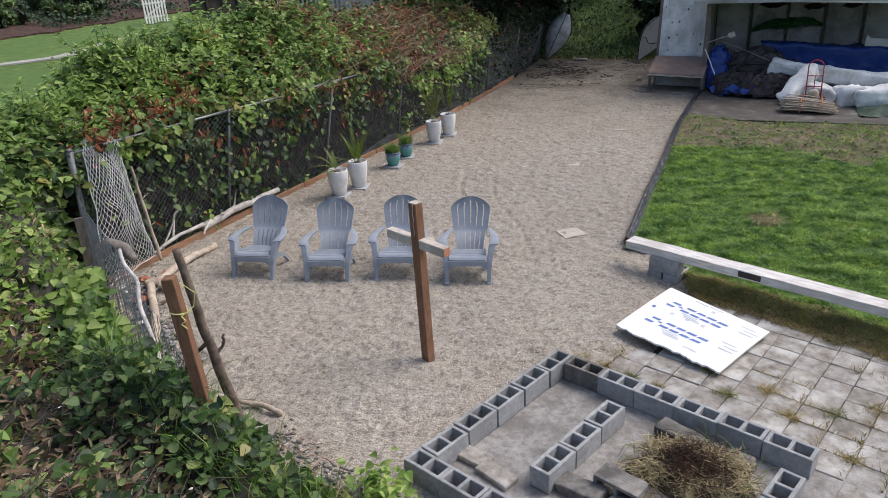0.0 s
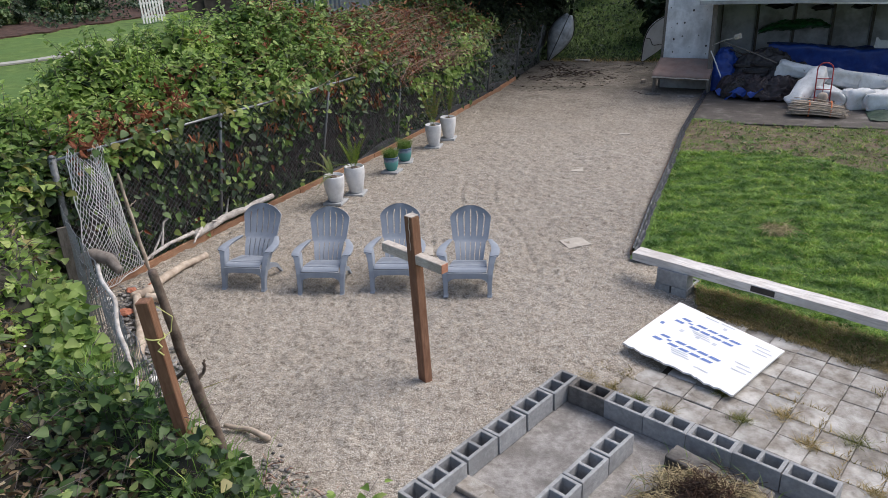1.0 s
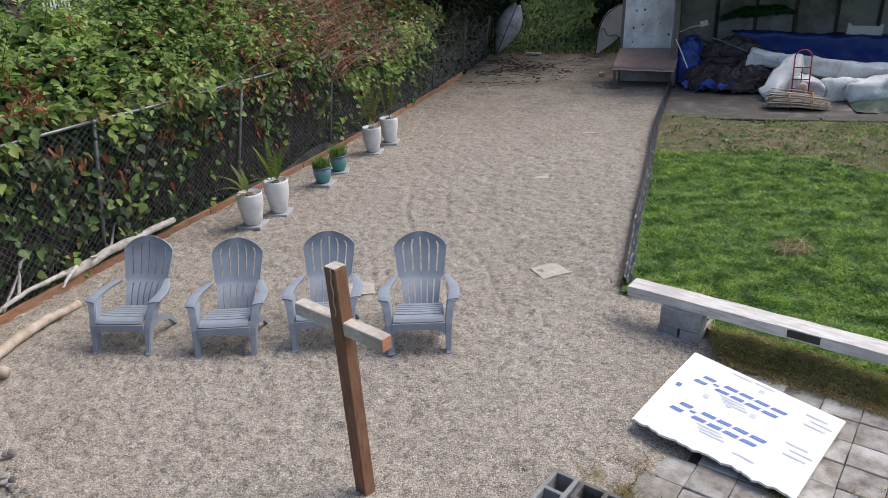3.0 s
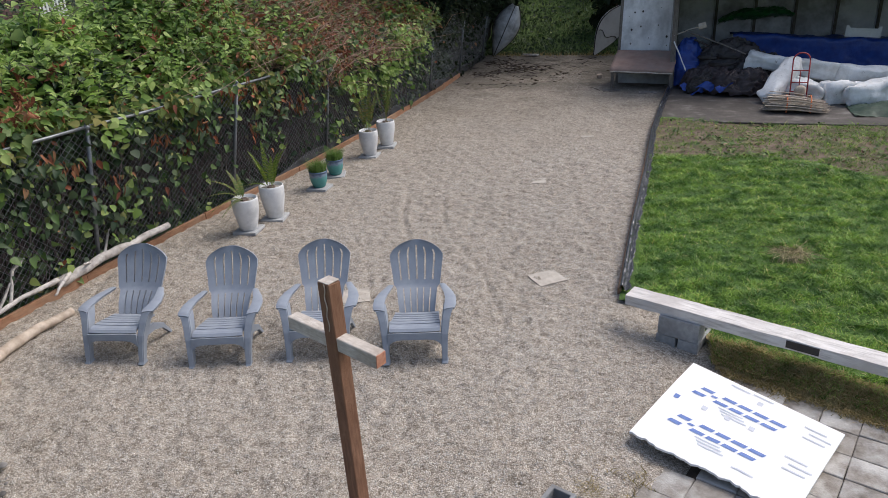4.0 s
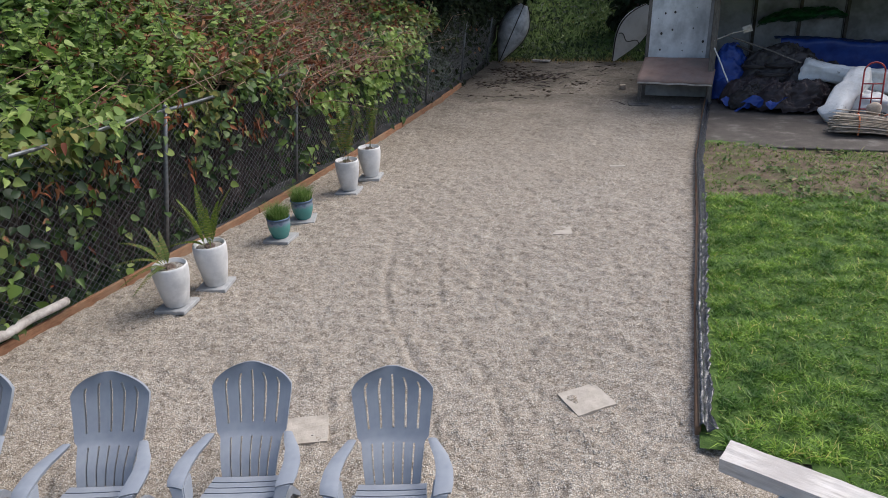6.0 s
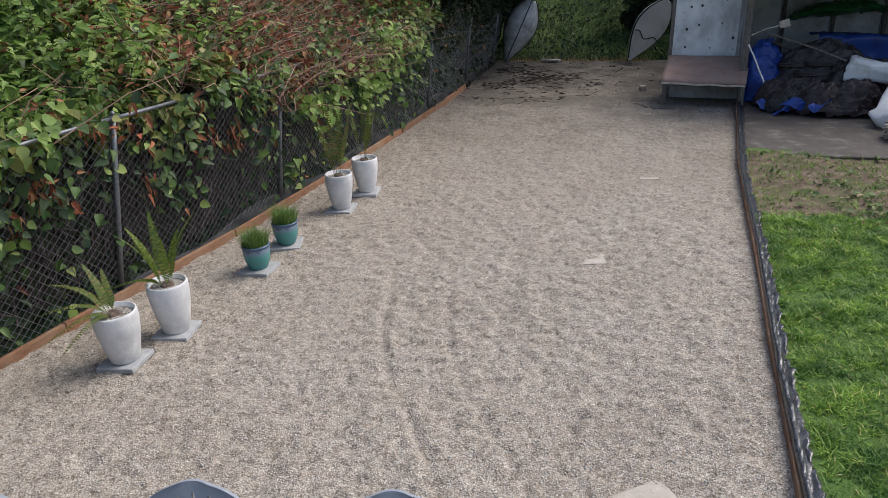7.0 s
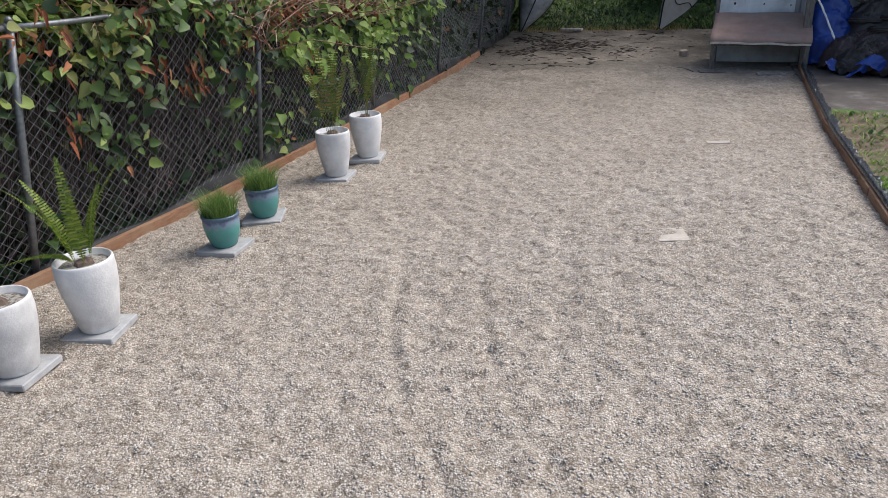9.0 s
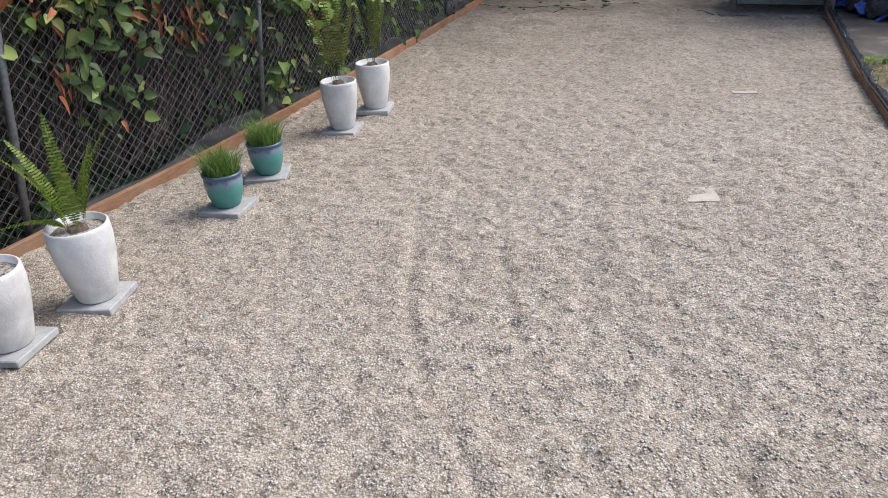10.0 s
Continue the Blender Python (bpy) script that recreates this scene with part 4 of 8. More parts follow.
    for nm, sel, mat in (("mesh_leaves", rest, LEAF), ("bright_mesh_leaves", bright, LEAF_LIGHT), ("shaded_mesh_leaves", shade, LEAF_DARK), ("deep_shade_mesh_leaves", deep, LEAF_DEEP_SHADE)):
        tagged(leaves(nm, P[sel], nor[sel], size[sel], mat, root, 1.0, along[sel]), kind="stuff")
    tagged(leaves("red_mesh_leaves", P[red], nor[red], size[red], LEAF_DEAD, root, 0.6, along[red]), kind="stuff")
    # deep leaves inside, the hedge's shade put into their dark colour
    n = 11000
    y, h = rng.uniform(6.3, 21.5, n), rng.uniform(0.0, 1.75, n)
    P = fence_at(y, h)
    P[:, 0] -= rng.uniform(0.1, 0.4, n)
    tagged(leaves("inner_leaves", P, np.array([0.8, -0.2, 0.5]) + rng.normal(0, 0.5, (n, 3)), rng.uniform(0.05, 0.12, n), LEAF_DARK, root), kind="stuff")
    # dry stems behind the mesh
    n = 1900
    y, h = rng.uniform(6.3, 19.5, n), rng.uniform(0.0, 0.9, n)
    a = fence_at(y, h)
    a[:, 0] -= rng.uniform(0.02, 0.35, n)
    b = fence_at(np.clip(y + rng.normal(0, 0.5, n), 6.3, 25), np.clip(h + rng.uniform(0.4, 1.3, n), 0, 1.85))
    b[:, 0] -= rng.uniform(0.02, 0.3, n)
    tagged(stems("tangle", a, (a + b) / 2 + rng.normal(0, 0.1, (n, 3)), b, rng.uniform(0.002, 0.006, n), STEM, root), kind="stuff")
    # hanging dry vines and thicker crooked branches
    n = 1050
    y = np.concatenate([rng.normal(12.4, 0.7, 420), rng.uniform(6.4, 18, n - 420)])
    top = fence_at(y, rng.uniform(1.2, 1.8, n))
    low = fence_at(np.clip(y + rng.normal(0, 0.12, n), 6.3, 25), rng.uniform(0.05, 0.8, n))
    off = -rng.uniform(0.02, 0.16, n)
    top[:, 0] += off
    low[:, 0] += off
    tagged(stems("hanging_vines", top, (top + low) / 2 + rng.normal(0, 0.05, (n, 3)), low, rng.uniform(0.002, 0.0045, n), STEM, root), kind="stuff")
    n = 160
    y = rng.uniform(6.4, 17, n)
    a = fence_at(y, rng.uniform(0.0, 0.3, n))
    b = fence_at(np.clip(y + rng.normal(0, 0.5, n), 6.3, 25), rng.uniform(0.6, 1.7, n))
    a[:, 0] -= rng.uniform(0.03, 0.2, n)
    b[:, 0] -= rng.uniform(0.03, 0.2, n)
    tagged(stems("branch_tangle", a, (a + b) / 2 + rng.normal(0, 0.17, (n, 3)) * np.array([0.3, 1, 1]), b, rng.uniform(0.004, 0.011, n), STEM, root, 6), kind="stuff")
    # bare twigs over the dead part and hanging from the rail
    n = 2300
    y, d = rng.normal(15.2, 1.6, n), rng.uniform(-0.1, 1.7, n)
    bx = fence_at(y, np.full(n, 1.8))[:, 0]
    a = np.stack([bx - d, y, hedge_top(y, d) - rng.uniform(0.1, 0.35, n)], 1)
    b = a + np.stack([rng.normal(0.05, 0.4, n), rng.normal(-0.05, 0.45, n), rng.uniform(0.05, 0.5, n)], 1)
    tagged(stems("dead_thatch", a, (a + b) / 2 + rng.normal(0, 0.06, (n, 3)) + np.array([0, 0, 0.06]), b, rng.uniform(0.003, 0.0075, n), TAN_STEM, root), kind="stuff")
    # clusters of rust leaves and green regrowth over the dead part
    n, k = 560, 12
    y, d = rng.normal(15.2, 2.0, n), rng.uniform(-0.1, 1.7, n)
    bx = fence_at(y, np.full(n, 1.8))[:, 0]
    P = np.repeat(np.stack([bx - d, y, hedge_top(y, d) + rng.uniform(-0.05, 0.16, n)], 1), k, 0) + rng.normal(0, 0.085, (n * k, 3))
    rust = np.repeat(rng.uniform(size=n) < 0.55, k)
    for nm, sel, mat, wide in (("rust_leaves", rust, LEAF_DEAD, 0.5), ("regrowth", ~rust, LEAF, 0.9)):
        tagged(leaves(nm, P[sel], np.array([0.3, -0.2, 0.7]) + rng.normal(0, 0.7, (sel.sum(), 3)), rng.uniform(0.05, 0.13, sel.sum()), mat, root, wide, np.array([0.2, 0, -0.3]) + rng.normal(0, 0.8, (sel.sum(), 3))), kind="stuff")
    # sprays draped over the top rail
    n, k = 38, 16
    y = rng.uniform(6.7, 18.5, n)
    P = np.repeat(fence_at(y, rng.uniform(1.62, 1.92, n)), k, 0) + rng.normal(0, 1, (n * k, 3)) * np.array([0.05, 0.15, 0.08]) + np.array([0.06, 0, 0])
    pick = np.repeat(rng.uniform(size=n), k)
    for nm, sel, mat in (("draped_leaves", pick < 0.4, LEAF), ("draped_young_leaves", (pick >= 0.4) & (pick < 0.7), LEAF_LIGHT), ("draped_olive_leaves", pick >= 0.7, LEAF_OLIVE)):
        tagged(leaves(nm, P[sel], np.array([0.6, -0.3, 0.6]) + rng.normal(0, 0.4, (sel.sum(), 3)), rng.uniform(0.06, 0.13, sel.sum()), mat, root, 1.0, np.array([0.3, -0.1, -0.6]) + rng.normal(0, 0.6, (sel.sum(), 3))), kind="stuff")
    n, k = 20, 26
    y = rng.normal(16.3, 0.75, n)
    P = np.repeat(fence_at(y, rng.uniform(1.05, 1.8, n)), k, 0) + rng.normal(0, 1, (n * k, 3)) * np.array([0.1, 0.16, 0.12]) + np.array([0.1, 0, 0])
    tagged(leaves("fresh_leaves", P, np.array([0.6, -0.4, 0.6]) + rng.normal(0, 0.4, (n * k, 3)), rng.uniform(0.06, 0.14, n * k), LEAF_LIGHT, root, 1.0, np.array([0.3, -0.1, -0.6]) + rng.normal(0, 0.6, (n * k, 3))), kind="stuff")
    # arching shoots that break the outline
    n = 640
    y, d = rng.uniform(5.6, 14.2, n), rng.uniform(0.3, 2.7, n)
    bx = fence_at(y, np.full(n, 1.8))[:, 0]
    a = np.stack([bx - d, y, hedge_top(y, d) - 0.1], 1)
    L = rng.uniform(0.2, 0.55, n)
    tip = a + np.stack([rng.normal(0.1, 0.22, n), rng.normal(-0.05, 0.25, n), L], 1)
    tagged(stems("shoot_tangle", a, (a + tip) / 2 + np.array([0, 0, 0.05]), tip, np.full(n, 0.005), STEM, root), kind="stuff")
    k = 11
    t = np.linspace(0.15, 1, k)[None, :, None]
    P = (a[:, None] * (1 - t) + tip[:, None] * t).reshape(-1, 3)
    al = rng.normal(0, 1, (len(P), 3)) * np.array([1, 1, 0.2]) + np.array([0, 0, -0.2])
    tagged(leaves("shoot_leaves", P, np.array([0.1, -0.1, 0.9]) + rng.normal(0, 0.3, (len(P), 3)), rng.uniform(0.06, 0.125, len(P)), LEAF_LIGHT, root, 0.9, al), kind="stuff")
    # red dead sprigs near the corner
    n, k = 24, 26
    y, d = rng.normal(7.75, 0.75, n), rng.uniform(-0.05, 0.9, n)
    bx = fence_at(np.clip(y, 6.3, 25), np.full(n, 1.8))[:, 0]
    a = np.stack([bx - d, y, hedge_top(y, d) - 0.05], 1)
    tip = a + np.stack([rng.normal(0.1, 0.1, n), rng.normal(0, 0.12, n), rng.uniform(0.15, 0.4, n)], 1)
    t = np.linspace(0, 1, k)[None, :, None]
    P = (a[:, None] * (1 - t) + tip[:, None] * t).reshape(-1, 3) + rng.normal(0, 0.035, (n * k, 3))
    tagged(leaves("rust_foliage", P, rng.normal(0, 1, (len(P), 3)), rng.uniform(0.06, 0.13, len(P)), LEAF_DEAD, root, 0.5), kind="stuff")
    # dead leaves hanging in bunches below the rail
    n, k = 34, 8
    y, h = rng.uniform(8, 17, n), rng.uniform(1.1, 1.85, n)
    P = np.repeat(fence_at(y, h), k, 0) + rng.normal(0, 0.05, (n * k, 3)) + np.array([0.05, 0, 0])
    tagged(leaves("hanging_dead_leaves", P, np.array([0.8, -0.3, 0.1]) + rng.normal(0, 0.5, (n * k, 3)), rng.uniform(0.07, 0.14, n * k), LEAF_DEAD, root, 0.32, np.array([0.1, 0, -1]) + rng.normal(0, 0.25, (n * k, 3))), kind="stuff")


def under_edge(x):
    """The near border of the yard, where the undergrowth begins."""
    return np.interp(x, (-7.4, -5.0, -4.3, -3.6, -3.2, -2.9, -2.5, -2.2, -1.6, -0.9), (6.08, 4.66, 4.32, 4.1, 4.03, 3.93, 3.75, 3.68, 3.45, 2.9))


def undergrowth_top(x, y):
    inside = np.clip((under_edge(x) - y) / 0.6, 0, 1) ** 0.7
    left = np.clip((-5.2 - x) / 2.2, 0, 1)
    hump = 0.52 * np.exp(-((x + 3.9) / 1.05) ** 2)
    mound = 0.2 * np.exp(-((x + 3.15) / 0.5) ** 2 - ((y - 3.5) / 0.32) ** 2) + 0.12 * np.exp(-((x + 2.7) / 0.35) ** 2 - ((y - 3.4) / 0.3) ** 2)
    return -0.05 + mound + inside * (0.5 + 0.9 * left + hump) + 0.6 * (smooth_noise(x, y, 1.3, 71) - 0.5) * inside + left * inside * 0.4


def undergrowth():
    root = thing("undergrowth", "tangled brambles, knotweed and dry litter on the near bank", "undergrowth")
    xs, ys = np.linspace(-9.7, -1.1, 96), np.linspace(-0.2, 6.6, 70)
    X, Y = np.meshgrid(xs, ys, indexing="ij")
    Z = undergrowth_top(X, Y) - 0.22 + 0.12 * smooth_noise(X, Y, 4, 72)
    Z = np.where(Y > under_edge(X), -0.3, Z)
    n, m = X.shape
    idx = np.arange(n * m).reshape(n, m)
    f = np.stack([idx[:-1, :-1], idx[1:, :-1], idx[1:, 1:], idx[:-1, 1:]], -1).reshape(-1, 4)
    cx, cy = X[:-1, :-1].ravel(), Y[:-1, :-1].ravel()
    keep = (cy > under_edge(cx) - 3.5 - 0.5 * smooth_noise(cx, cy, 1.1, 78)) & (cy < under_edge(cx) + 0.3) & (cx > -9.3 - 0.5 * smooth_noise(cx, cy, 1.3, 79))
    np_mesh("litter_bed", np.stack([X, Y, Z], -1).reshape(-1, 3), f[keep], LITTER_SHADE, root)
    n = 31000
    x = rng.uniform(-9.5, -1.0, n)
    y = under_edge(x) + 0.08 - rng.uniform(0, 3.6, n) ** 1.1
    z = undergrowth_top(x, y) - rng.uniform(0, 0.42, n) + 0.05 + 0.5 * (smooth_noise(x, y, 3.2, 77) - 0.5)
    P = np.stack([x, y, z], 1)
    nor = np.array([0.15, -0.2, 0.9]) + rng.normal(0, 0.45, (n, 3))
    big = smooth_noise(x, y, 0.8, 73) + np.clip((-5.0 - x) * 0.25, 0, 0.5)
    brown = smooth_noise(x, y, 1.2, 74) + np.clip((3.7 - y) * 0.3, -0.2, 0.45)
    pick = rng.uniform(size=n)
    tan = (brown > 0.64) & (pick < 0.6)
    knot = ~tan & (big > np.where(x < -4.4, 0.5, 0.64))
    dark = ~tan & ~knot & (pick > 0.74)
    mid = ~tan & ~knot & ~dark
    young = knot & (rng.uniform(size=n) < np.where(x < -4.3, 0.72, 0.4))
    knot &= ~young
    tagged(leaves("young_leaves", P[young], nor[young], rng.uniform(0.06, 0.135, young.sum()), LEAF_LIGHT, root), kind="stuff")
    tagged(leaves("broad_leaves", P[knot], nor[knot], rng.uniform(0.06, 0.13, knot.sum()), LEAF, root), kind="stuff")
    tagged(leaves("bramble_leaves", P[mid], nor[mid], rng.uniform(0.05, 0.12, mid.sum()), LEAF, root, 1.0), kind="stuff")
    tagged(leaves("shaded_leaves", P[dark], nor[dark], rng.uniform(0.04, 0.11, dark.sum()), LEAF_DARK, root), kind="stuff")
    tagged(leaves("dry_litter", P[tan] - np.array([0, 0, 0.05]), nor[tan] + rng.normal(0, 0.6, (tan.sum(), 3)), rng.uniform(0.04, 0.12, tan.sum()), LEAF_TAN, root, 0.4), kind="stuff")
    n = 6000
    x = rng.uniform(-6.5, -2.2, n)
    y = under_edge(x) - 0.8 - rng.uniform(0, 2.6, n)
    P2 = np.stack([x, y, undergrowth_top(x, y) - rng.uniform(0.02, 0.2, n)], 1)
    tagged(leaves("fallen_leaves", P2, np.array([0, -0.2, 0.9]) + rng.normal(0, 0.6, (n, 3)), rng.uniform(0.04, 0.13, n), LEAF_TAN, root, 0.45), kind="stuff")
    # knotweed standing against the low netting
    n = 1500
    q = rng.uniform(0, 1, n)
    back = rng.uniform(0.05, 0.5, n)
    P = np.stack([-6.3 + 2.1 * q - 0.55 * back, 5.42 - 1.35 * q - 0.83 * back, (0.15 + 0.75 * rng.uniform(0, 1, n) ** 0.8) * (0.65 + 0.6 * smooth_noise(q, q * 0, 7, 70))], 1)
    for nm, sel, mat in (("netting_leaves", q * 3.7 % 1 < 0.65, LEAF_LIGHT), ("netting_green_leaves", q * 3.7 % 1 >= 0.65, LEAF)):
        tagged(leaves(nm, P[sel], np.array([0.3, -0.5, 0.8]) + rng.normal(0, 0.35, (sel.sum(), 3)), rng.uniform(0.07, 0.14, sel.sum()), mat, root), kind="stuff")
    # leaf mass beyond the corner post
    n = 17000
    x = rng.uniform(-11.5, -7.3, n)
    y = rng.uniform(2.2, 6.6, n)
    top = np.interp(y, (2.2, 4, 5.5, 6.6), (0.9, 1.15, 1.5, 1.85)) * np.clip(1.0 - np.clip((x + 7.6) / 0.5, 0, 1) * 0.25, 0, 1) + 0.6 * (smooth_noise(x, y, 1.0, 75) - 0.5)
    face = rng.uniform(size=n) < 0.6
    x = np.where(face, -7.42 + rng.normal(0, 0.13, n) - (6.2 - y) * 0.1, x)
    y = np.where(face & (y > 6.05), y - 1.2, y)
    z = np.where(face, rng.uniform(0.1, 1, n) * top, top - rng.uniform(0, 0.35, n))
    P = np.stack([x, y, z], 1)
    nor = np.where(face[:, None], np.array([0.7, -0.5, 0.5]), np.array([0.2, -0.2, 0.9])) + rng.normal(0, 0.4, (n, 3))
    pick = rng.uniform(size=n)
    for nm, sel, mat in (("corner_leaves", pick < 0.55, LEAF_LIGHT), ("corner_green_leaves", (pick >= 0.55) & (pick < 0.82), LEAF), ("corner_shaded_leaves", pick >= 0.82, LEAF_DARK)):
        tagged(leaves(nm, P[sel], nor[sel], rng.uniform(0.08, 0.15, sel.sum()), mat, root), kind="stuff")
    # dark sheet behind the corner leaves stands for the shade there
    bm = bmesh.new()
    sheet(bm, lambda u, v: (-7.85 - 3.6 * max(0, v - 0.4) + 0.2 * noise.noise((u * 2, v * 4, 1)) - (6.2 - u) * 0.12, u, min(v / 0.4, 1) * (float(np.interp(u, (2.2, 4, 5.5, 6.6), (1.0, 1.25, 1.6, 1.85))) + 0.25 * noise.noise((u * 1.3, v * 3, 2)))), lin(1.5, 6.7, 40), lin(0, 1, 20))
    part("corner_thicket", bm, LITTER_SHADE, root)
    # brambles, twigs and long grass
    n = 1500
    x = rng.uniform(-8.5, -1.3, n)
    y = under_edge(x) - rng.uniform(-0.1, 3.0, n)
    a = np.stack([x, y, undergrowth_top(x, y) - 0.15], 1)
    b = a + np.stack([rng.normal(0, 0.35, n), rng.normal(0, 0.3, n), rng.uniform(-0.02, 0.3, n)], 1)
    tagged(stems("twigs", a, (a + b) / 2 + np.array([0, 0, 0.08]), b, rng.uniform(0.002, 0.005, n), STEM, root), kind="stuff")
    n = 2200
    x = rng.uniform(-5.6, -1.5, n)
    y = under_edge(x) + 0.12 - rng.uniform(0, 0.9, n)
    keep = rng.uniform(size=n) < 0.25 + 0.9 * smooth_noise(x, y, 1.8, 76)
    x, y = x[keep], y[keep]
    P = np.stack([x, y, np.maximum(undergrowth_top(x, y) - 0.2, -0.05)], 1)
    tagged(blades("long_grass", P, rng.uniform(0.12, 0.5, len(x)), np.full(len(x), 0.004), rng.uniform(0.3, 1.1, len(x)), BLADE, root), kind="stuff")
    n = 9
    P = np.stack([rng.normal(-4.25, 0.25, n), rng.normal(4.1, 0.15, n), np.full(n, 0.1)], 1)
    tagged(blades("broad_blades", P, rng.uniform(0.5, 0.8, n), np.full(n, 0.014), rng.uniform(0.5, 1.2, n), LEAF_OLIVE, root), kind="stuff")
    n = 45
    x = rng.uniform(-6.5, -2.3, n)
    y = under_edge(x) - rng.uniform(0.1, 1.2, n)
    P = np.stack([x, y, undergrowth_top(x, y) + 0.05], 1)
    tagged(leaves("white_blossom", P, rng.normal(0, 0.5, (n, 3)) + np.array([0, 0, 1]), np.full(n, 0.03), SHELL, root), kind="stuff")


# ---- chairs ----
def adirondack():
    root = thing("adirondack_chair", "grey-blue resin Adirondack chair with slotted back standing on gravel", "chair", "row of garden chairs")

    def half(v):
        return np.interp(v, (0, 0.1, 0.3, 0.33, 0.37, 0.6, 0.76, 0.8, 0.87, 0.93, 0.97, 1.0), (0.168, 0.176, 0.196, 0.2, 0.226, 0.248, 0.265, 0.26, 0.226, 0.178, 0.13, 0.08))

    def back(u, v):
        w = float(half(v)) * u
        z = 0.25 + v * 0.61
        y = float(np.interp(v, (0, 0.16, 0.3, 0.34, 0.56, 0.78, 1), (0.372, 0.432, 0.528, 0.565, 0.66, 0.735, 0.775))) + 0.03 * (1 - u * u)
        return (w, y, z)
    us = [-1, -0.86, -0.705, -0.643, -0.5, -0.367, -0.303, -0.165, -0.032, 0.032, 0.165, 0.303, 0.367, 0.5, 0.643, 0.705, 0.86, 1]
    vs = [0, 0.03, 0.06, 0.12, 0.18, 0.24, 0.29, 0.315, 0.335, 0.37, 0.42, 0.5, 0.6, 0.7, 0.78, 0.84, 0.88, 0.91, 0.94, 0.97, 1.0]
    slots = {2, 5, 8, 11, 14}

    def hole(i, j):
        v = (vs[j] + vs[j + 1]) / 2
        top = {2: 0.83, 14: 0.83, 5: 0.88, 11: 0.88, 8: 0.9}.get(i, 0)
        return i in slots and (v < 0.31 or 0.42 < v < top)
    bm = bmesh.new()
    sheet(bm, back, us, vs, Vector((0, -0.024, 0.009)), hole)
    part("backrest", bm, CHAIR, root, "arched slotted backrest", True).data.set_sharp_from_angle(angle=radians(35))
    # seat slats, dished
    prof = [(-0.045, 0.3), (-0.03, 0.318), (0.0, 0.328), (0.08, 0.326), (0.18, 0.31), (0.28, 0.29), (0.4, 0.268)]
    zf = lambda y: float(np.interp(y, [p[0] for p in prof], [p[1] for p in prof]))
    for a, b in ((-0.045, 0.055), (0.066, 0.125), (0.135, 0.19), (0.2, 0.25), (0.26, 0.31), (0.32, 0.38)):
        bm = bmesh.new()
        w = 0.234 - 0.07 * max(a, 0)
        sheet(bm, lambda u, v: (u, v, zf(v) + 0.006 * (abs(u) / w) ** 4), lin(-w, w, 7), lin(a, b, 5), 0.02)
        part("seat_slat", bm, CHAIR, root)
    bm = bmesh.new()
    sheet(bm, lambda u, v: (u, -0.042 - 0.012 * v, 0.29 - v * (0.062 + 0.07 * (abs(u) / 0.245) ** 7)), lin(-0.245, 0.245, 21), lin(0, 1, 5), 0.02)
    part("apron", bm, CHAIR, root, "", True).data.set_sharp_from_angle(angle=radians(40))
    for s in (-1, 1):
        bm = bmesh.new()
        # raked front leg, wide below the arm and tapering to the foot
        legs = []
        for z, cx, wx, y0, y1 in ((0.0, 0.268, 0.026, -0.13, -0.045), (0.012, 0.268, 0.031, -0.137, -0.04), (0.032, 0.268, 0.024, -0.12, -0.048), (0.16, 0.27, 0.028, -0.082, 0.0), (0.27, 0.275, 0.032, -0.045, 0.065), (0.38, 0.29, 0.036, 0.015, 0.15), (0.43, 0.303, 0.039, 0.048, 0.185), (0.462, 0.315, 0.043, 0.07, 0.21)):
            legs.append([bm.verts.new((s * (cx + a * wx), y, z)) for a, y in ((-1, y0), (1, y0), (1, y1), (-1, y1))])
        for a, b in zip(legs, legs[1:]):
            for k in range(4):
                bm.faces.new((a[k], a[(k + 1) % 4], b[(k + 1) % 4], b[k]))
        bm.faces.new(legs[0])
        bm.faces.new(legs[-1])
        bmesh.ops.bevel(bm, geom=[e for e in bm.edges if abs(e.verts[0].co.z - e.verts[1].co.z) > 0.005], offset=0.007, segments=2, affect="EDGES")
        part("front_leg", bm, CHAIR, root)
        bm = bmesh.new()

        def arm(u, v):
            c = np.interp(v, (0, 0.15, 0.4, 0.65, 0.85, 1), (0.326, 0.334, 0.334, 0.312, 0.276, 0.252))
            w = np.interp(v, (0, 0.08, 0.35, 0.7, 1), (0.051, 0.055, 0.052, 0.042, 0.028))
            return (s * (c + u * w), 0.075 + v * 0.46 + 0.014 * u * (1 - v), 0.484 + 0.016 * v - 0.012 * (1 - min(v * 14, 1)) - 0.006 * abs(u) ** 3)
        sheet(bm, arm if s > 0 else (lambda u, v: arm(-u, v)), lin(-1, 1, 7), lin(0, 1, 18), 0.026)
        part("armrest", bm, CHAIR, root, "", True).data.set_sharp_from_angle(angle=radians(40))
        bm = bmesh.new()
        rail = [((s * 0.258, -0.02, 0.25), 0.06), ((s * 0.246, 0.25, 0.21), 0.055), ((s * 0.25, 0.4, 0.14), 0.04), ((s * 0.258, 0.51, 0.0), 0.022)]
        rings = [[bm.verts.new((p[0] + a * 0.016, p[1] + b * 0.4 * h, p[2] + b * h)) for a, b in ((-1, -0.6), (1, -0.6), (1, 0.6), (-1, 0.6))] for p, h in rail]
        for a, b in zip(rings, rings[1:]):
            for k in range(4):
                bm.faces.new((a[k], a[(k + 1) % 4], b[(k + 1) % 4], b[k]))
        bm.faces.new(rings[0])
        bm.faces.new(rings[-1])
        part("rear_leg", bm, CHAIR, root)
    return root


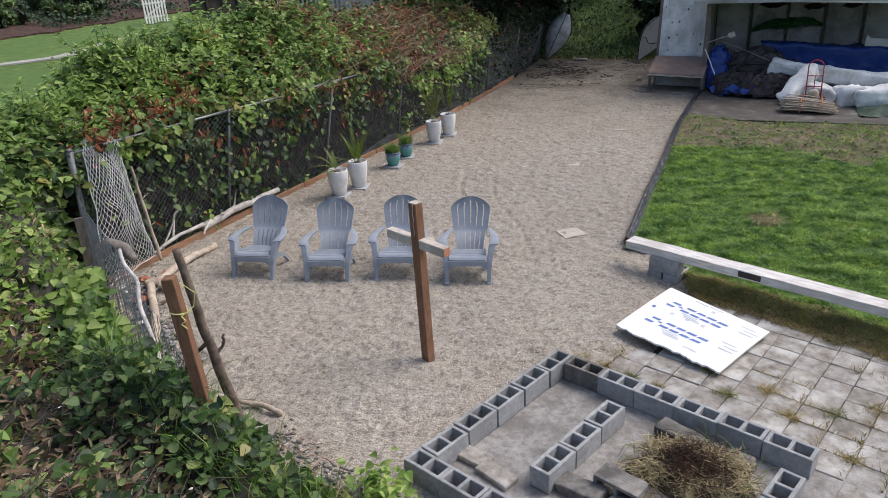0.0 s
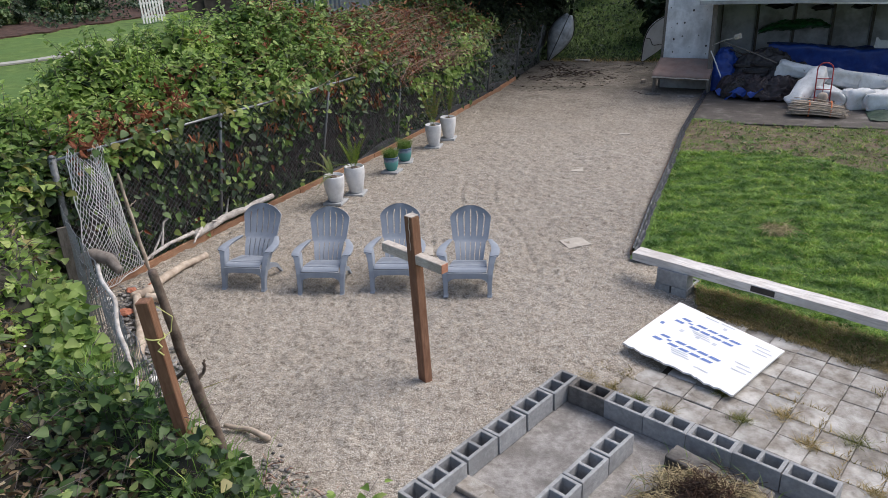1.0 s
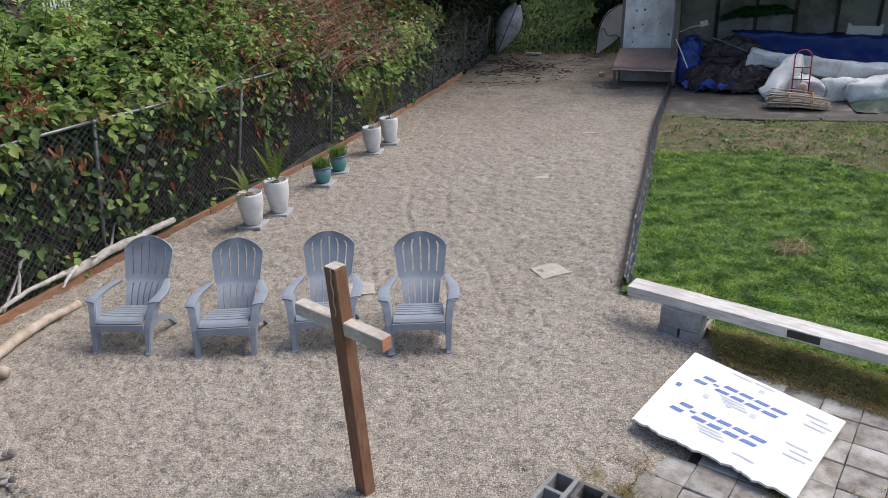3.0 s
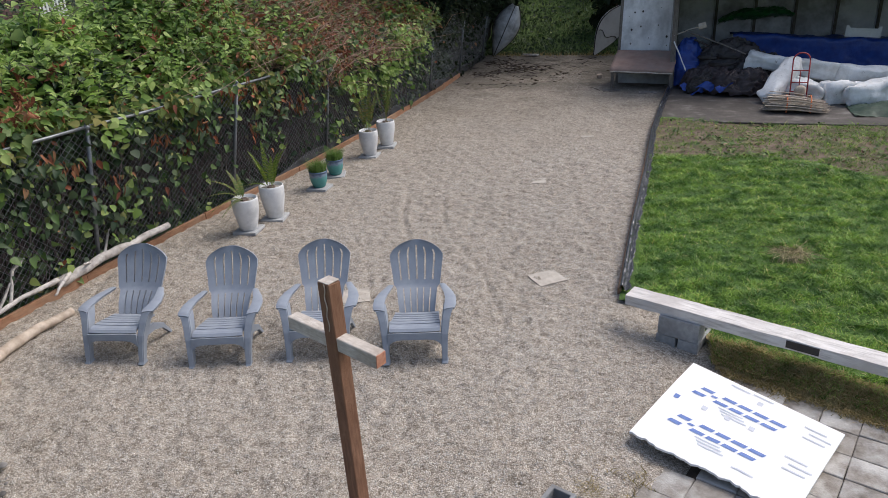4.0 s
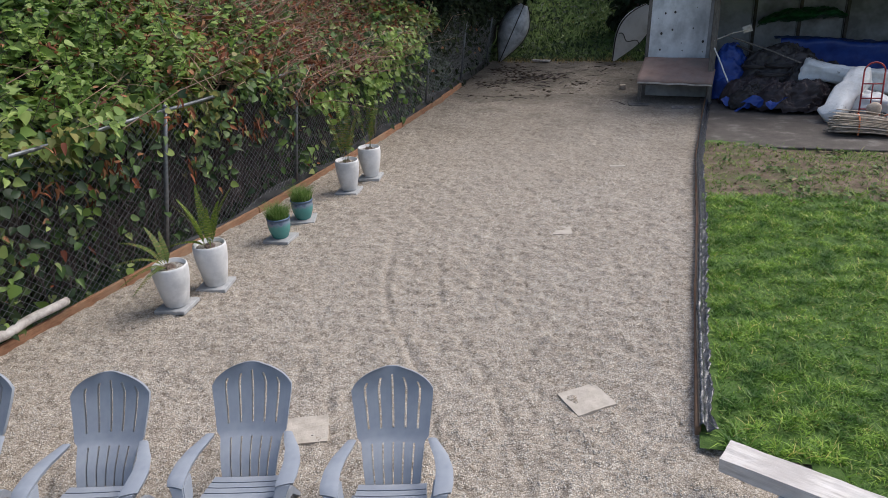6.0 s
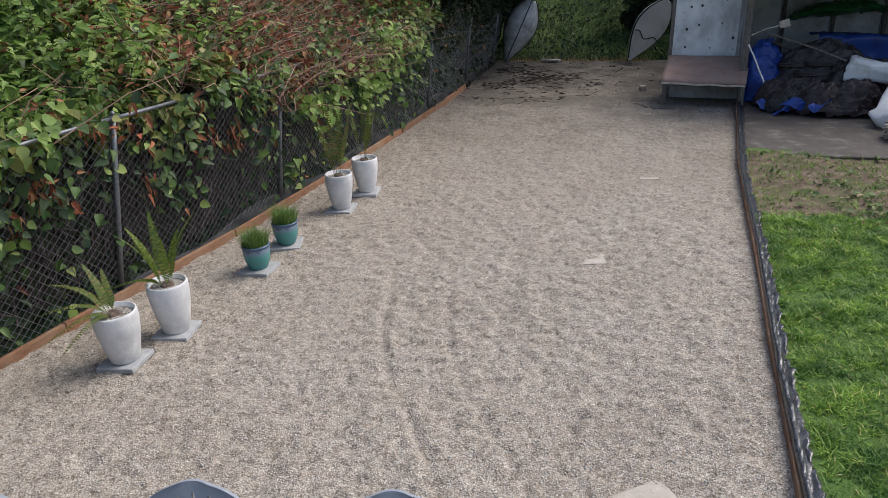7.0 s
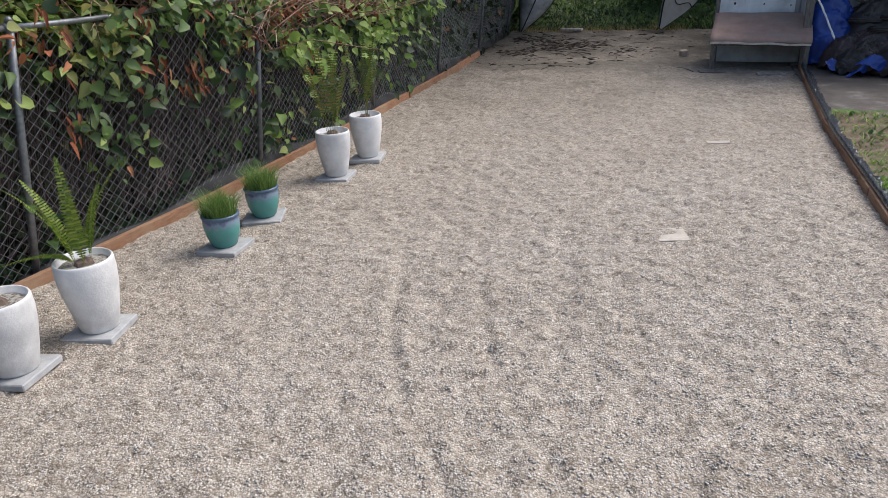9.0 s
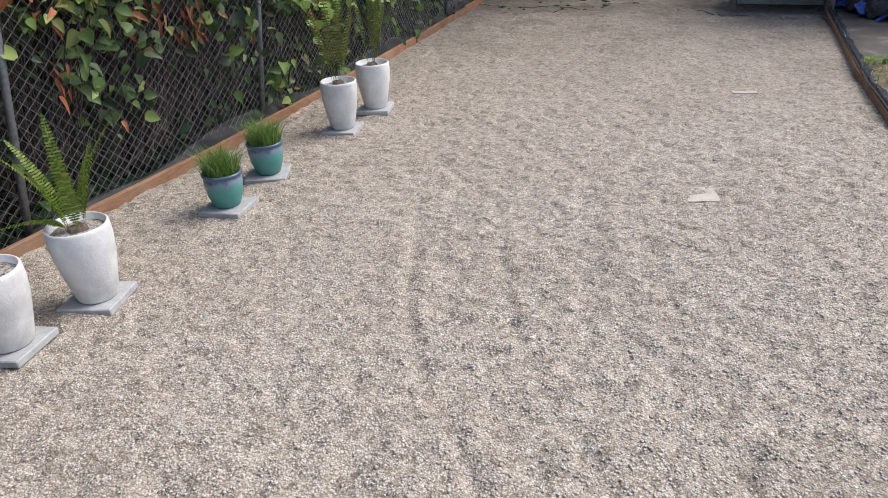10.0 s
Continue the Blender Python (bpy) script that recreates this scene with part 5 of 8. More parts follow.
def chairs():
    first = adirondack()
    spots = [(-5.389, 7.103, 11.3), (-4.386, 7.307, 17.4), (-3.512, 7.597, 16.2), (-2.592, 7.754, 15.7)]
    for i, (x, y, a) in enumerate(spots):
        m = pose(x, y, float(gravel_height(x, y)) - 0.002, 0, 0, a)
        if i == 0:
            first.matrix_basis = m
        else:
            copy_thing(first, m)


# ---- planted pots ----
def pot_mesh(profile, material, name, root, label):
    bm = bmesh.new()
    lathe(bm, profile)
    return part(name, bm, material, root, label, True)


def frond(bm_v, bm_f, start, az, length, rise, droop, width, stalk=3):
    """A fern frond: pinnae in pairs along an arching midrib, appended to lists."""
    n = 34
    out = np.array([math.cos(az), math.sin(az), 0])
    side = np.array([-math.sin(az), math.cos(az), 0])
    P = []
    for i in range(n + 1):
        t = i / n
        P.append(np.array(start) + out * length * (0.12 * t + droop * t * t) + np.array([0, 0, length * (rise * t - 0.55 * droop * t ** 2.4)]))
    for i in range(n):
        a, b = P[i], P[i + 1]
        k = len(bm_v)
        w = 0.0025
        bm_v += [a - side * w, a + side * w, b + side * w, b - side * w]
        bm_f += [(k, k + 1, k + 2), (k, k + 2, k + 3)]
        if i < stalk:
            continue
        t = (i - stalk + 3) / (n - stalk + 3)
        L = width * min(1, (t - 0.06) * 5) * (1 - t) ** 0.6 * 1.25 + 0.003
        d = (b - a) / np.linalg.norm(b - a)
        for s in (-1, 1):
            tip = a + side * s * L + d * L * 0.25 - np.array([0, 0, L * 0.2])
            k = len(bm_v)
            g = d * 0.0062
            bm_v += [a - g * 0.5, a + g, a + side * s * L * 0.6 + d * L * 0.15 + g * 1.2 - np.array([0, 0, L * 0.06]), tip, a + side * s * L * 0.6 + d * L * 0.15 - g * 0.9 - np.array([0, 0, L * 0.06])]
            bm_f += [(k, k + 1, k + 2), (k, k + 2, k + 4), (k + 4, k + 2, k + 3)]


def fern(root, specs, top, stalk=3, mat=None):
    for az, length, rise, droop, width in specs:
        v, f = [], []
        start = (0.05 * math.cos(az), 0.05 * math.sin(az), top - 0.03)
        frond(v, f, start, az, length, rise, droop, width, stalk)
        np_mesh("frond", np.array(v), np.array(f), mat or FERN, root)


def white_pot(x, y, r, h, specs, label, stalk=3, mat=None):
    z = float(gravel_height(x, y)) + 0.036
    root = thing("potted_fern", label, "potted plant", "pots along the fence", m=pose(x, y, z, 0, 0, random.uniform(0, 20)))
    prof = [(0, 0), (r * 0.6, 0), (r * 0.66, 0.012), (r * 0.8, h * 0.28), (r * 0.95, h * 0.6), (r * 1.0, h * 0.82), (r * 0.985, h * 0.95), (r * 0.97, h * 0.985), (r * 0.93, h), (r * 0.89, h * 0.99), (r * 0.88, h * 0.88), (0, h * 0.88)]
    pot_mesh(prof, WHITE_POT, "pot", root, "white stoneware pot")
    bm = bmesh.new()
    lathe(bm, [(r * 0.875, h * 0.9), (r * 0.5, h * 0.92), (0, h * 0.925)], 24)
    rough(bm, 0.01, 14)
    part("potting_gravel", bm, surface("potting_mix", [(0.35, (0.05, 0.04, 0.03)), (0.5, (0.3, 0.28, 0.25)), (0.7, (0.45, 0.43, 0.4))], 60, 0.9, 0.6, 80), root)
    bm = bmesh.new()
    lathe(bm, [(0.06, h * 0.9), (0.05, h * 0.97), (0.02, h * 1.0), (0, h * 1.0)], 12)
    rough(bm, 0.015, 30)
    part("crown", bm, BARK, root)
    fern(root, specs, h, stalk, mat)


def teal_pot(x, y, r, h):
    z = float(gravel_height(x, y)) + 0.036
    root = thing("potted_herb", "teal glazed pot with dark drip rim full of green chives", "potted plant", "pots along the fence", m=pose(x, y, z))
    prof = [(0, 0), (r * 0.62, 0), (r * 0.68, 0.012), (r * 0.88, h * 0.35), (r * 0.97, h * 0.68), (r * 0.95, h * 0.84), (r * 0.92, h * 0.87), (r * 1.0, h * 0.91), (r * 1.01, h * 0.97), (r * 0.96, h), (r * 0.88, h * 0.98), (r * 0.87, h * 0.85), (0, h * 0.85)]
    pot_mesh(prof, TEAL, "pot", root, "teal glazed pot")
    bm = bmesh.new()
    lathe(bm, [(r * 0.86, h * 0.87), (0, h * 0.89)], 20)
    part("soil", bm, SOIL, root)
    n = 1000
    a, q = rng.uniform(0, 6.28, n), np.sqrt(rng.uniform(0, 1, n)) * r * 0.84
    P = np.stack([q * np.cos(a), q * np.sin(a), np.full(n, h * 0.87)], 1)
    tagged(blades("herb_tuft", P, rng.uniform(0.08, 0.25, n), np.full(n, 0.0026), rng.uniform(0.2, 1.0, n), CHIVE, root), kind="stuff")


def pots():
    rd = random.Random(4)
    up = lambda n, L, spread, w=0.05: [(rd.uniform(0, 6.28), L * rd.uniform(0.7, 1.1), rd.uniform(0.75, 1.0), rd.uniform(0.05, spread), w * rd.uniform(0.8, 1.2)) for _ in range(n)]
    slabs = [(-5.89, 10.27, 8), (-5.79, 10.81, 12), (-5.72, 12.12, 4), (-5.75, 12.77, 20), (-5.63, 13.98, 6), (-5.53, 14.58, 10)]
    bm = bmesh.new()
    box(bm, (0.33, 0.33, 0.045), None, 0.006)
    rough(bm, 0.003, 12)
    first = tagged(part("stepping_slab", bm, SLAB), "square grey concrete slab under a pot", "paving slab", "slabs under the pots")
    for i, (x, y, a) in enumerate(slabs):
        m = pose(x, y, float(gravel_height(x, y)) + 0.012, rd.uniform(-1.5, 1.5), rd.uniform(-1.5, 1.5), a)
        if i:
            copy_thing(first, m)
        else:
            first.matrix_basis = m
    white_pot(-5.88, 10.27, 0.178, 0.445, [(3.3, 0.6, 0.8, 0.55, 0.05), (3.75, 0.58, 0.62, 0.7, 0.05), (2.7, 0.5, 0.95, 0.3, 0.045), (4.55, 0.74, 0.3, 0.62, 0.045), (2.2, 0.42, 0.9, 0.25, 0.04), (4.2, 0.62, 0.4, 0.7, 0.045)], "white stoneware pot with a drooping fern on a slab", 3, FERN_OLD)
    white_pot(-5.78, 10.81, 0.176, 0.47, [(3.9, 0.6, 1.05, 0.3, 0.055), (0.8, 0.66, 1.05, 0.32, 0.06), (0.5, 0.6, 1.1, 0.2, 0.055), (4.3, 0.52, 1.05, 0.2, 0.05), (2.3, 0.6, 1.1, 0.12, 0.055), (5.5, 0.5, 1.05, 0.14, 0.05), (3.2, 0.58, 1.05, 0.26, 0.055), (3.7, 0.56, 0.42, 0.6, 0.045), (1.3, 0.5, 1.0, 0.25, 0.05)], "white stoneware pot with an upright sword fern")
    teal_pot(-5.72, 12.12, 0.145, 0.265)
    teal_pot(-5.74, 12.77, 0.145, 0.265)
    white_pot(-5.62, 13.98, 0.172, 0.45, up(11, 1.1, 0.26, 0.05), "white stoneware pot with a tall narrow fern", 7, FERN_OLD)
    white_pot(-5.52, 14.58, 0.172, 0.45, up(9, 0.98, 0.32, 0.045), "white stoneware pot with a thin browning fern", 8, FERN_OLD)


# ---- flat stones in the gravel ----
def flat_slabs():
    for x, y, a, sx, sy, dz in ((-1.685, 9.655, 40, 0.34, 0.31, 0.022), (-3.66, 8.78, 24, 0.32, 0.32, 0.016), (-2.38, 13.04, 15, 0.23, 0.24, -0.003), (-1.93, 15.72, 10, 0.24, 0.08, -0.003)):
        bm = bmesh.new()
        k = 8
        sheet(bm, lambda u, v: (u * sx / 2, v * sy / 2, 0.004 * noise.noise((u * 2, v * 2, a))), lin(-1, 1, k), lin(-1, 1, k), 0.04)
        rough(bm, 0.008, 9, a)
        tagged(part("flat_slab", bm, PALE_SLAB, None, "", False, pose(x, y, float(gravel_height(x, y)) + dz + 0.008, 0, 0, a)), "pale square paving slab sunk in the gravel", "paving slab", "slabs in the gravel")


# ---- wooden cross post ----
def cross_post():
    root = thing("wooden_post", "reddish square timber post with a short bare crossbar", "post", m=pose(-2.362, 5.87, 0, 0, 0, -22))
    bm = bmesh.new()
    made = box(bm, (0.1, 0.1, 1.89), Matrix.Translation((0, 0, 0.775)), 0.006)
    for v in bm.verts:
        v.co.x += -0.02 * v.co.z + 0.004 * noise.noise(v.co * 2)
        if v.co.z > 1.7:
            v.co.z += 0.012 * noise.noise(v.co * 20)
    part("shaft", bm, POST, root)
    bm = bmesh.new()
    box(bm, (0.094, 0.094, 0.006), Matrix.Translation((-0.035, 0, 1.724)), 0.002)
    part("weathered_cap", bm, BARE_WOOD, root, "grey weathered end grain")
    bm = bmesh.new()
    box(bm, (0.79, 0.088, 0.095), Matrix.Translation((-0.045, -0.0, 1.313)) @ pose(0, 0, 0, 0, 1.5, 0), 0.005)
    bar = part("crossbar", bm, BARE_WOOD, root, "bare weathered crossbar")
    bm = bmesh.new()
    box(bm, (0.006, 0.08, 0.087), Matrix.Translation((0.353, 0, 1.303)) @ pose(0, 0, 0, 0, 1.5, 0), 0.002)
    part("cut_end", bm, CUT_END, bar, "orange fresh cut end")
    bm = bmesh.new()
    tube(bm, [(-0.02 + 0.006 * math.sin(i), -0.054, 1.72 - i * 0.02) for i in range(17)], 0.004, 5)
    part("cord", bm, DRIFT, root)


# ---- concrete blocks, pit, patio ----
def block_mesh(material):
    """A hollow block with two cores, 0.39 x 0.19 x 0.19."""
    bm = bmesh.new()
    L, W, H = 0.191, 0.095, 0.19
    xs, ys = [-L, -L + 0.032, -0.016, 0.016, L - 0.032, L], [-W, -W + 0.032, W - 0.032, W]
    g = {(i, j, k): bm.verts.new((xs[i], ys[j], (0, H)[k])) for i in range(6) for j in range(4) for k in range(2)}
    solid = lambda i, j: 0 <= i < 5 and 0 <= j < 3 and not (j == 1 and i in (1, 3))
    for i in range(5):
        for j in range(3):
            if not solid(i, j):
                continue
            bm.faces.new((g[i, j, 1], g[i + 1, j, 1], g[i + 1, j + 1, 1], g[i, j + 1, 1]))
            bm.faces.new((g[i, j, 0], g[i, j + 1, 0], g[i + 1, j + 1, 0], g[i + 1, j, 0]))
            for di, dj, a, b in ((-1, 0, (i, j), (i, j + 1)), (1, 0, (i + 1, j + 1), (i + 1, j)), (0, -1, (i + 1, j), (i, j)), (0, 1, (i, j + 1), (i + 1, j + 1))):
                if not solid(i + di, j + dj):
                    bm.faces.new((g[(*a, 0)], g[(*a, 1)], g[(*b, 1)], g[(*b, 0)]))
    bmesh.ops.recalc_face_normals(bm, faces=bm.faces[:])
    bmesh.ops.bevel(bm, geom=[e for e in bm.edges if e.calc_face_angle(0) > 0.5], offset=0.004, segments=1, affect="EDGES")
    me = bpy.data.meshes.new("concrete_block")
    bm.to_mesh(me)
    bm.free()
    me.materials.append(material)
    return me


def blocks():
    clean, dirty = block_mesh(CMU), block_mesh(CMU_DARK)
    rd = random.Random(2)
    a1, a2 = math.degrees(math.atan2(D1.y, D1.x)), math.degrees(math.atan2(D2.y, D2.x))

    def row(start, d, ang, count, old=(), pitch=0.388):
        for i in range(count):
            c = start + d * (pitch * (i + 0.5))
            ob = obj("concrete_block", dirty if i in old else clean, None, pose(c.x + rd.uniform(-0.006, 0.006), c.y + rd.uniform(-0.006, 0.006), PATIO_Z + rd.uniform(-0.006, 0.004), rd.uniform(-0.8, 0.8), rd.uniform(-0.8, 0.8), ang + rd.uniform(-1.2, 1.2)))
            tagged(ob, "soot-stained hollow concrete block laid in the fire pit" if i in old else "light grey hollow concrete block laid in the fire pit wall", "concrete block", "blocks round the fire pit")
    n1 = Vector((D1.y, -D1.x, 0))
    row(CORNER + D2 * 0.1 + D1 * 0.2, D1, a1, 6, (0,), 0.386)
    row(CORNER + D1 * 0.1, D2, a2, 5, (), 0.398)
    row(CORNER + D2 * 2.1 - D1 * 0.0, D1, a1, 5)
    row(CORNER + D1 * 0.95 + D2 * 0.46, D2, a2, 3)
    row(CORNER + D1 * 2.45 + D2 * 0.43, D2, a2, 3)
    # broken and loose pieces inside
    bm = bmesh.new()
    box(bm, (0.39, 0.19, 0.19), None, 0.014, 2)
    bmesh.ops.subdivide_edges(bm, edges=[e for e in bm.edges if e.calc_length() > 0.1], cuts=4, use_grid_fill=True)
    rough(bm, 0.012, 11)
    lump = bpy.data.meshes.new("loose_block")
    bm.to_mesh(lump)
    bm.free()
    lump.materials.append(CMU_DARK)
    for x, y, a, tip, dz in ((0.19, 5.38, -22, 5, 0.02), (0.6, 5.2, -20, -4, 0.0), (-0.46, 4.47, -22, -7, 0.01), (0.05, 4.5, -30, 4, 0.03), (-0.2, 4.3, 60, 9, 0.02)):
        ob = obj("loose_block", lump, None, pose(x, y, PATIO_Z + dz, 0, tip, a))
        tagged(ob, "weathered grey block half buried in the pit floor", "concrete block", "loose blocks in the pit")
    ob = obj("concrete_block", dirty, None, pose(-0.14, 4.62, PATIO_Z + 0.1, 90, 0, -22))
    tagged(ob, "soot-stained hollow block lying on its side in the pit", "concrete block", "loose blocks in the pit")
    for x, y, a in ((-1.43, 4.62, -18), (-1.17, 4.47, -24)):
        bm = bmesh.new()
        box(bm, (0.34, 0.17, 0.05), None, 0.008)
        rough(bm, 0.006, 9, x)
        tagged(part("flat_slab", bm, PAVER, None, "", False, pose(x, y, PATIO_Z + 0.022, 0, 1, a)), "worn grey half paver lying in the fire pit", "paving slab", "loose pavers in the pit")


def pit():
    bm = bmesh.new()
    c = CORNER + D1 * 1.6 + D2 * 1.3
    box(bm, (4.6, 3.2, 0.2), Matrix.Translation((c.x, c.y, PATIO_Z - 0.1 - 0.004)) @ pose(0, 0, 0, 0, 0, math.degrees(math.atan2(D1.y, D1.x))))
    tagged(part("pit_floor", bm, CONCRETE), "stained rough concrete slab under the fire pit", "concrete slab", kind="structure")
    bm = bmesh.new()
    cx, cy = 0.32, 4.85

    def mound(u, v):
        h = 0.2 * math.exp(-(u * u + v * v) * 1.6) + 0.05 * noise.noise((u * 3, v * 3, 1)) + 0.03 * noise.noise((u * 9, v * 9, 5))
        return (cx + u * 0.62, cy + v * 0.52, PATIO_Z - 0.02 + h - 0.3 * max(0, u * u + v * v - 0.45))
    sheet(bm, mound, lin(-1.1, 1.1, 30), lin(-1.1, 1.1, 30))
    tagged(part("ash_mound", bm, ASH, None, "", True), "mound of black ash and soil in the pit", "ash mound")
    n = 3400
    a, q = rng.uniform(0, 6.28, n), np.sqrt(rng.uniform(0.0, 1, n)) * (0.42 + 0.3 * rng.uniform(size=n))
    u, v = q * np.cos(a), q * np.sin(a)
    hole = np.exp(-(((u + 0.02) / 0.17) ** 2 + ((v - 0.02) / 0.34) ** 2)) + 0.85 * (smooth_noise(u, v, 6, 83) > 0.5)
    keep = rng.uniform(size=n) > hole
    u, v = u[keep], v[keep]
    P = np.stack([cx + u * 0.82, cy + v * 0.72, PATIO_Z + 0.02 + 0.17 * np.exp(-(u * u + v * v) * 2.5) + rng.uniform(0, 0.05, len(u))], 1)
    d = rng.normal(0, 1, (len(u), 3)) * np.array([1, 1, 0.25])
    d = unit(d) * rng.uniform(0.06, 0.26, (len(u), 1))
    tagged(stems("straw", P - d / 2, P + np.array([0, 0, 0.015]), P + d / 2, np.full(len(u), 0.0026), HAY, None), "dry yellow straw heaped in the fire pit", "straw", kind="stuff")
    n = 900
    u, v = rng.normal(0.02, 0.13, n), rng.normal(0.02, 0.22, n)
    P = np.stack([cx + u, cy + v * 0.8, PATIO_Z + 0.05 + 0.15 * np.exp(-(u * u + v * v) * 2.5) + rng.uniform(0, 0.05, n)], 1)
    d = unit(rng.normal(0, 1, (n, 3)) * np.array([1, 1, 0.5])) * rng.uniform(0.05, 0.2, (n, 1))
    tagged(stems("burnt_straw", P - d / 2, P + np.array([0, 0, 0.02]), P + d / 2, np.full(n, 0.0028), BURNT, None), "dark burnt straw in the middle of the pit", "straw", kind="stuff")
    n = 110
    a, q = rng.uniform(0, 6.28, n), np.sqrt(rng.uniform(0.2, 1, n)) * 0.6
    P = np.stack([cx + q * np.cos(a), cy + 0.1 + q * np.sin(a) * 0.8, np.full(n, PATIO_Z + 0.04)], 1)
    tagged(blades("pit_grass", P, rng.uniform(0.06, 0.2, n), np.full(n, 0.004), rng.uniform(0.5, 1.6, n), BLADE, None), "green grass sprouting through straw", "grass", kind="stuff")


def patio():
    root = thing("patio", "old stained square concrete pavers with weedy joints", "patio", kind="structure")
    bm = bmesh.new()
    ang = math.degrees(math.atan2(D1.y, D1.x))
    up = Vector((-D1.y, D1.x, 0))
    c = CORNER + D1 * 3.0 + up * 0.9
    box(bm, (4.7, 2.6, 0.1), Matrix.Translation((c.x, c.y, PATIO_Z - 0.075)) @ pose(0, 0, 0, 0, 0, ang))
    part("bedding", bm, SOIL, root)
    rd = random.Random(9)
    bm = bmesh.new()
    box(bm, (0.28, 0.28, 0.06), None, 0.006)
    rough(bm, 0.004, 7)
    me = bpy.data.meshes.new("paver")
    bm.to_mesh(me)
    bm.free()
    me.materials.append(PAVER)
    for i in range(0, 18):
        for j in range(0, 11):
            p = CORNER + D1 * (0.3 + 0.285 * i) + up * (-0.2 + 0.285 * j)
            if j == 0 and i < 9:
                continue
            if p.y > beam_line(p.x) - 0.14 - 0.03 * max(p.x, 0) or (i < 1 and j > 1) or (i < 2 and j > 3):
                continue
            obj("paver", me, root, pose(p.x, p.y, PATIO_Z - 0.026 + rd.uniform(-0.006, 0.006), rd.uniform(-1.2, 1.2), rd.uniform(-1.2, 1.2), ang + rd.uniform(-1.5, 1.5) + 90 * rd.randrange(4)))
    n = 7000
    i, j = rng.integers(0, 18, n), rng.integers(0, 8, n)
    t = rng.uniform(0, 0.285, n)
    flip = rng.uniform(size=n) < 0.5
    s = 0.1375 + 0.285 * i + np.where(flip, 0, t) + rng.normal(0, 0.006, n)
    q = -0.3425 + 0.285 * j + np.where(flip, t, 0) + rng.normal(0, 0.006, n)
    x, y = CORNER.x + D1.x * s + up.x * q, CORNER.y + D1.y * s + up.y * q
    keep = (smooth_noise(x, y, 2.4, 81) > 0.56) & (y < beam_line(x) - 0.6) & (q > -0.02)
    P = np.stack([x, y, np.full(n, PATIO_Z - 0.005)], 1)[keep]
    tagged(blades("joint_weeds", P, rng.uniform(0.02, 0.075, len(P)), np.full(len(P), 0.004), rng.uniform(0.6, 1.8, len(P)), DRY_BLADE, None), "dry tufts of grass in the paver joints", "weeds", kind="stuff")


def paver_tufts():
    """Round dry tufts where four pavers meet."""
    up = Vector((-D1.y, D1.x, 0))
    for i, j, r in ((5, 3, 0.09), (6, 4, 0.11), (7, 3, 0.1), (8, 4, 0.13), (9, 2, 0.08), (4, 4, 0.07), (10, 4, 0.12), (9, 5, 0.13), (3, 2, 0.06), (0, 2, 0.1), (1, 2, 0.09), (1, 1, 0.08), (0, 1, 0.1), (2, 2, 0.07)):
        p = CORNER + D1 * (0.1375 + 0.285 * i) + up * (-0.3425 + 0.285 * j)
        n = 170
        P = np.stack([p.x + rng.normal(0, r * 0.5, n), p.y + rng.normal(0, r * 0.4, n), np.full(n, PATIO_Z - 0.005)], 1)
        tagged(blades("grass_tuft", P, rng.uniform(0.02, 0.07, n), np.full(n, 0.003), rng.uniform(1.0, 2.6, n), DRY_BLADE if (i + j) % 4 else LEAF_OLIVE, None), "low matted grass tuft between pavers", "grass tuft", "tufts on the patio")


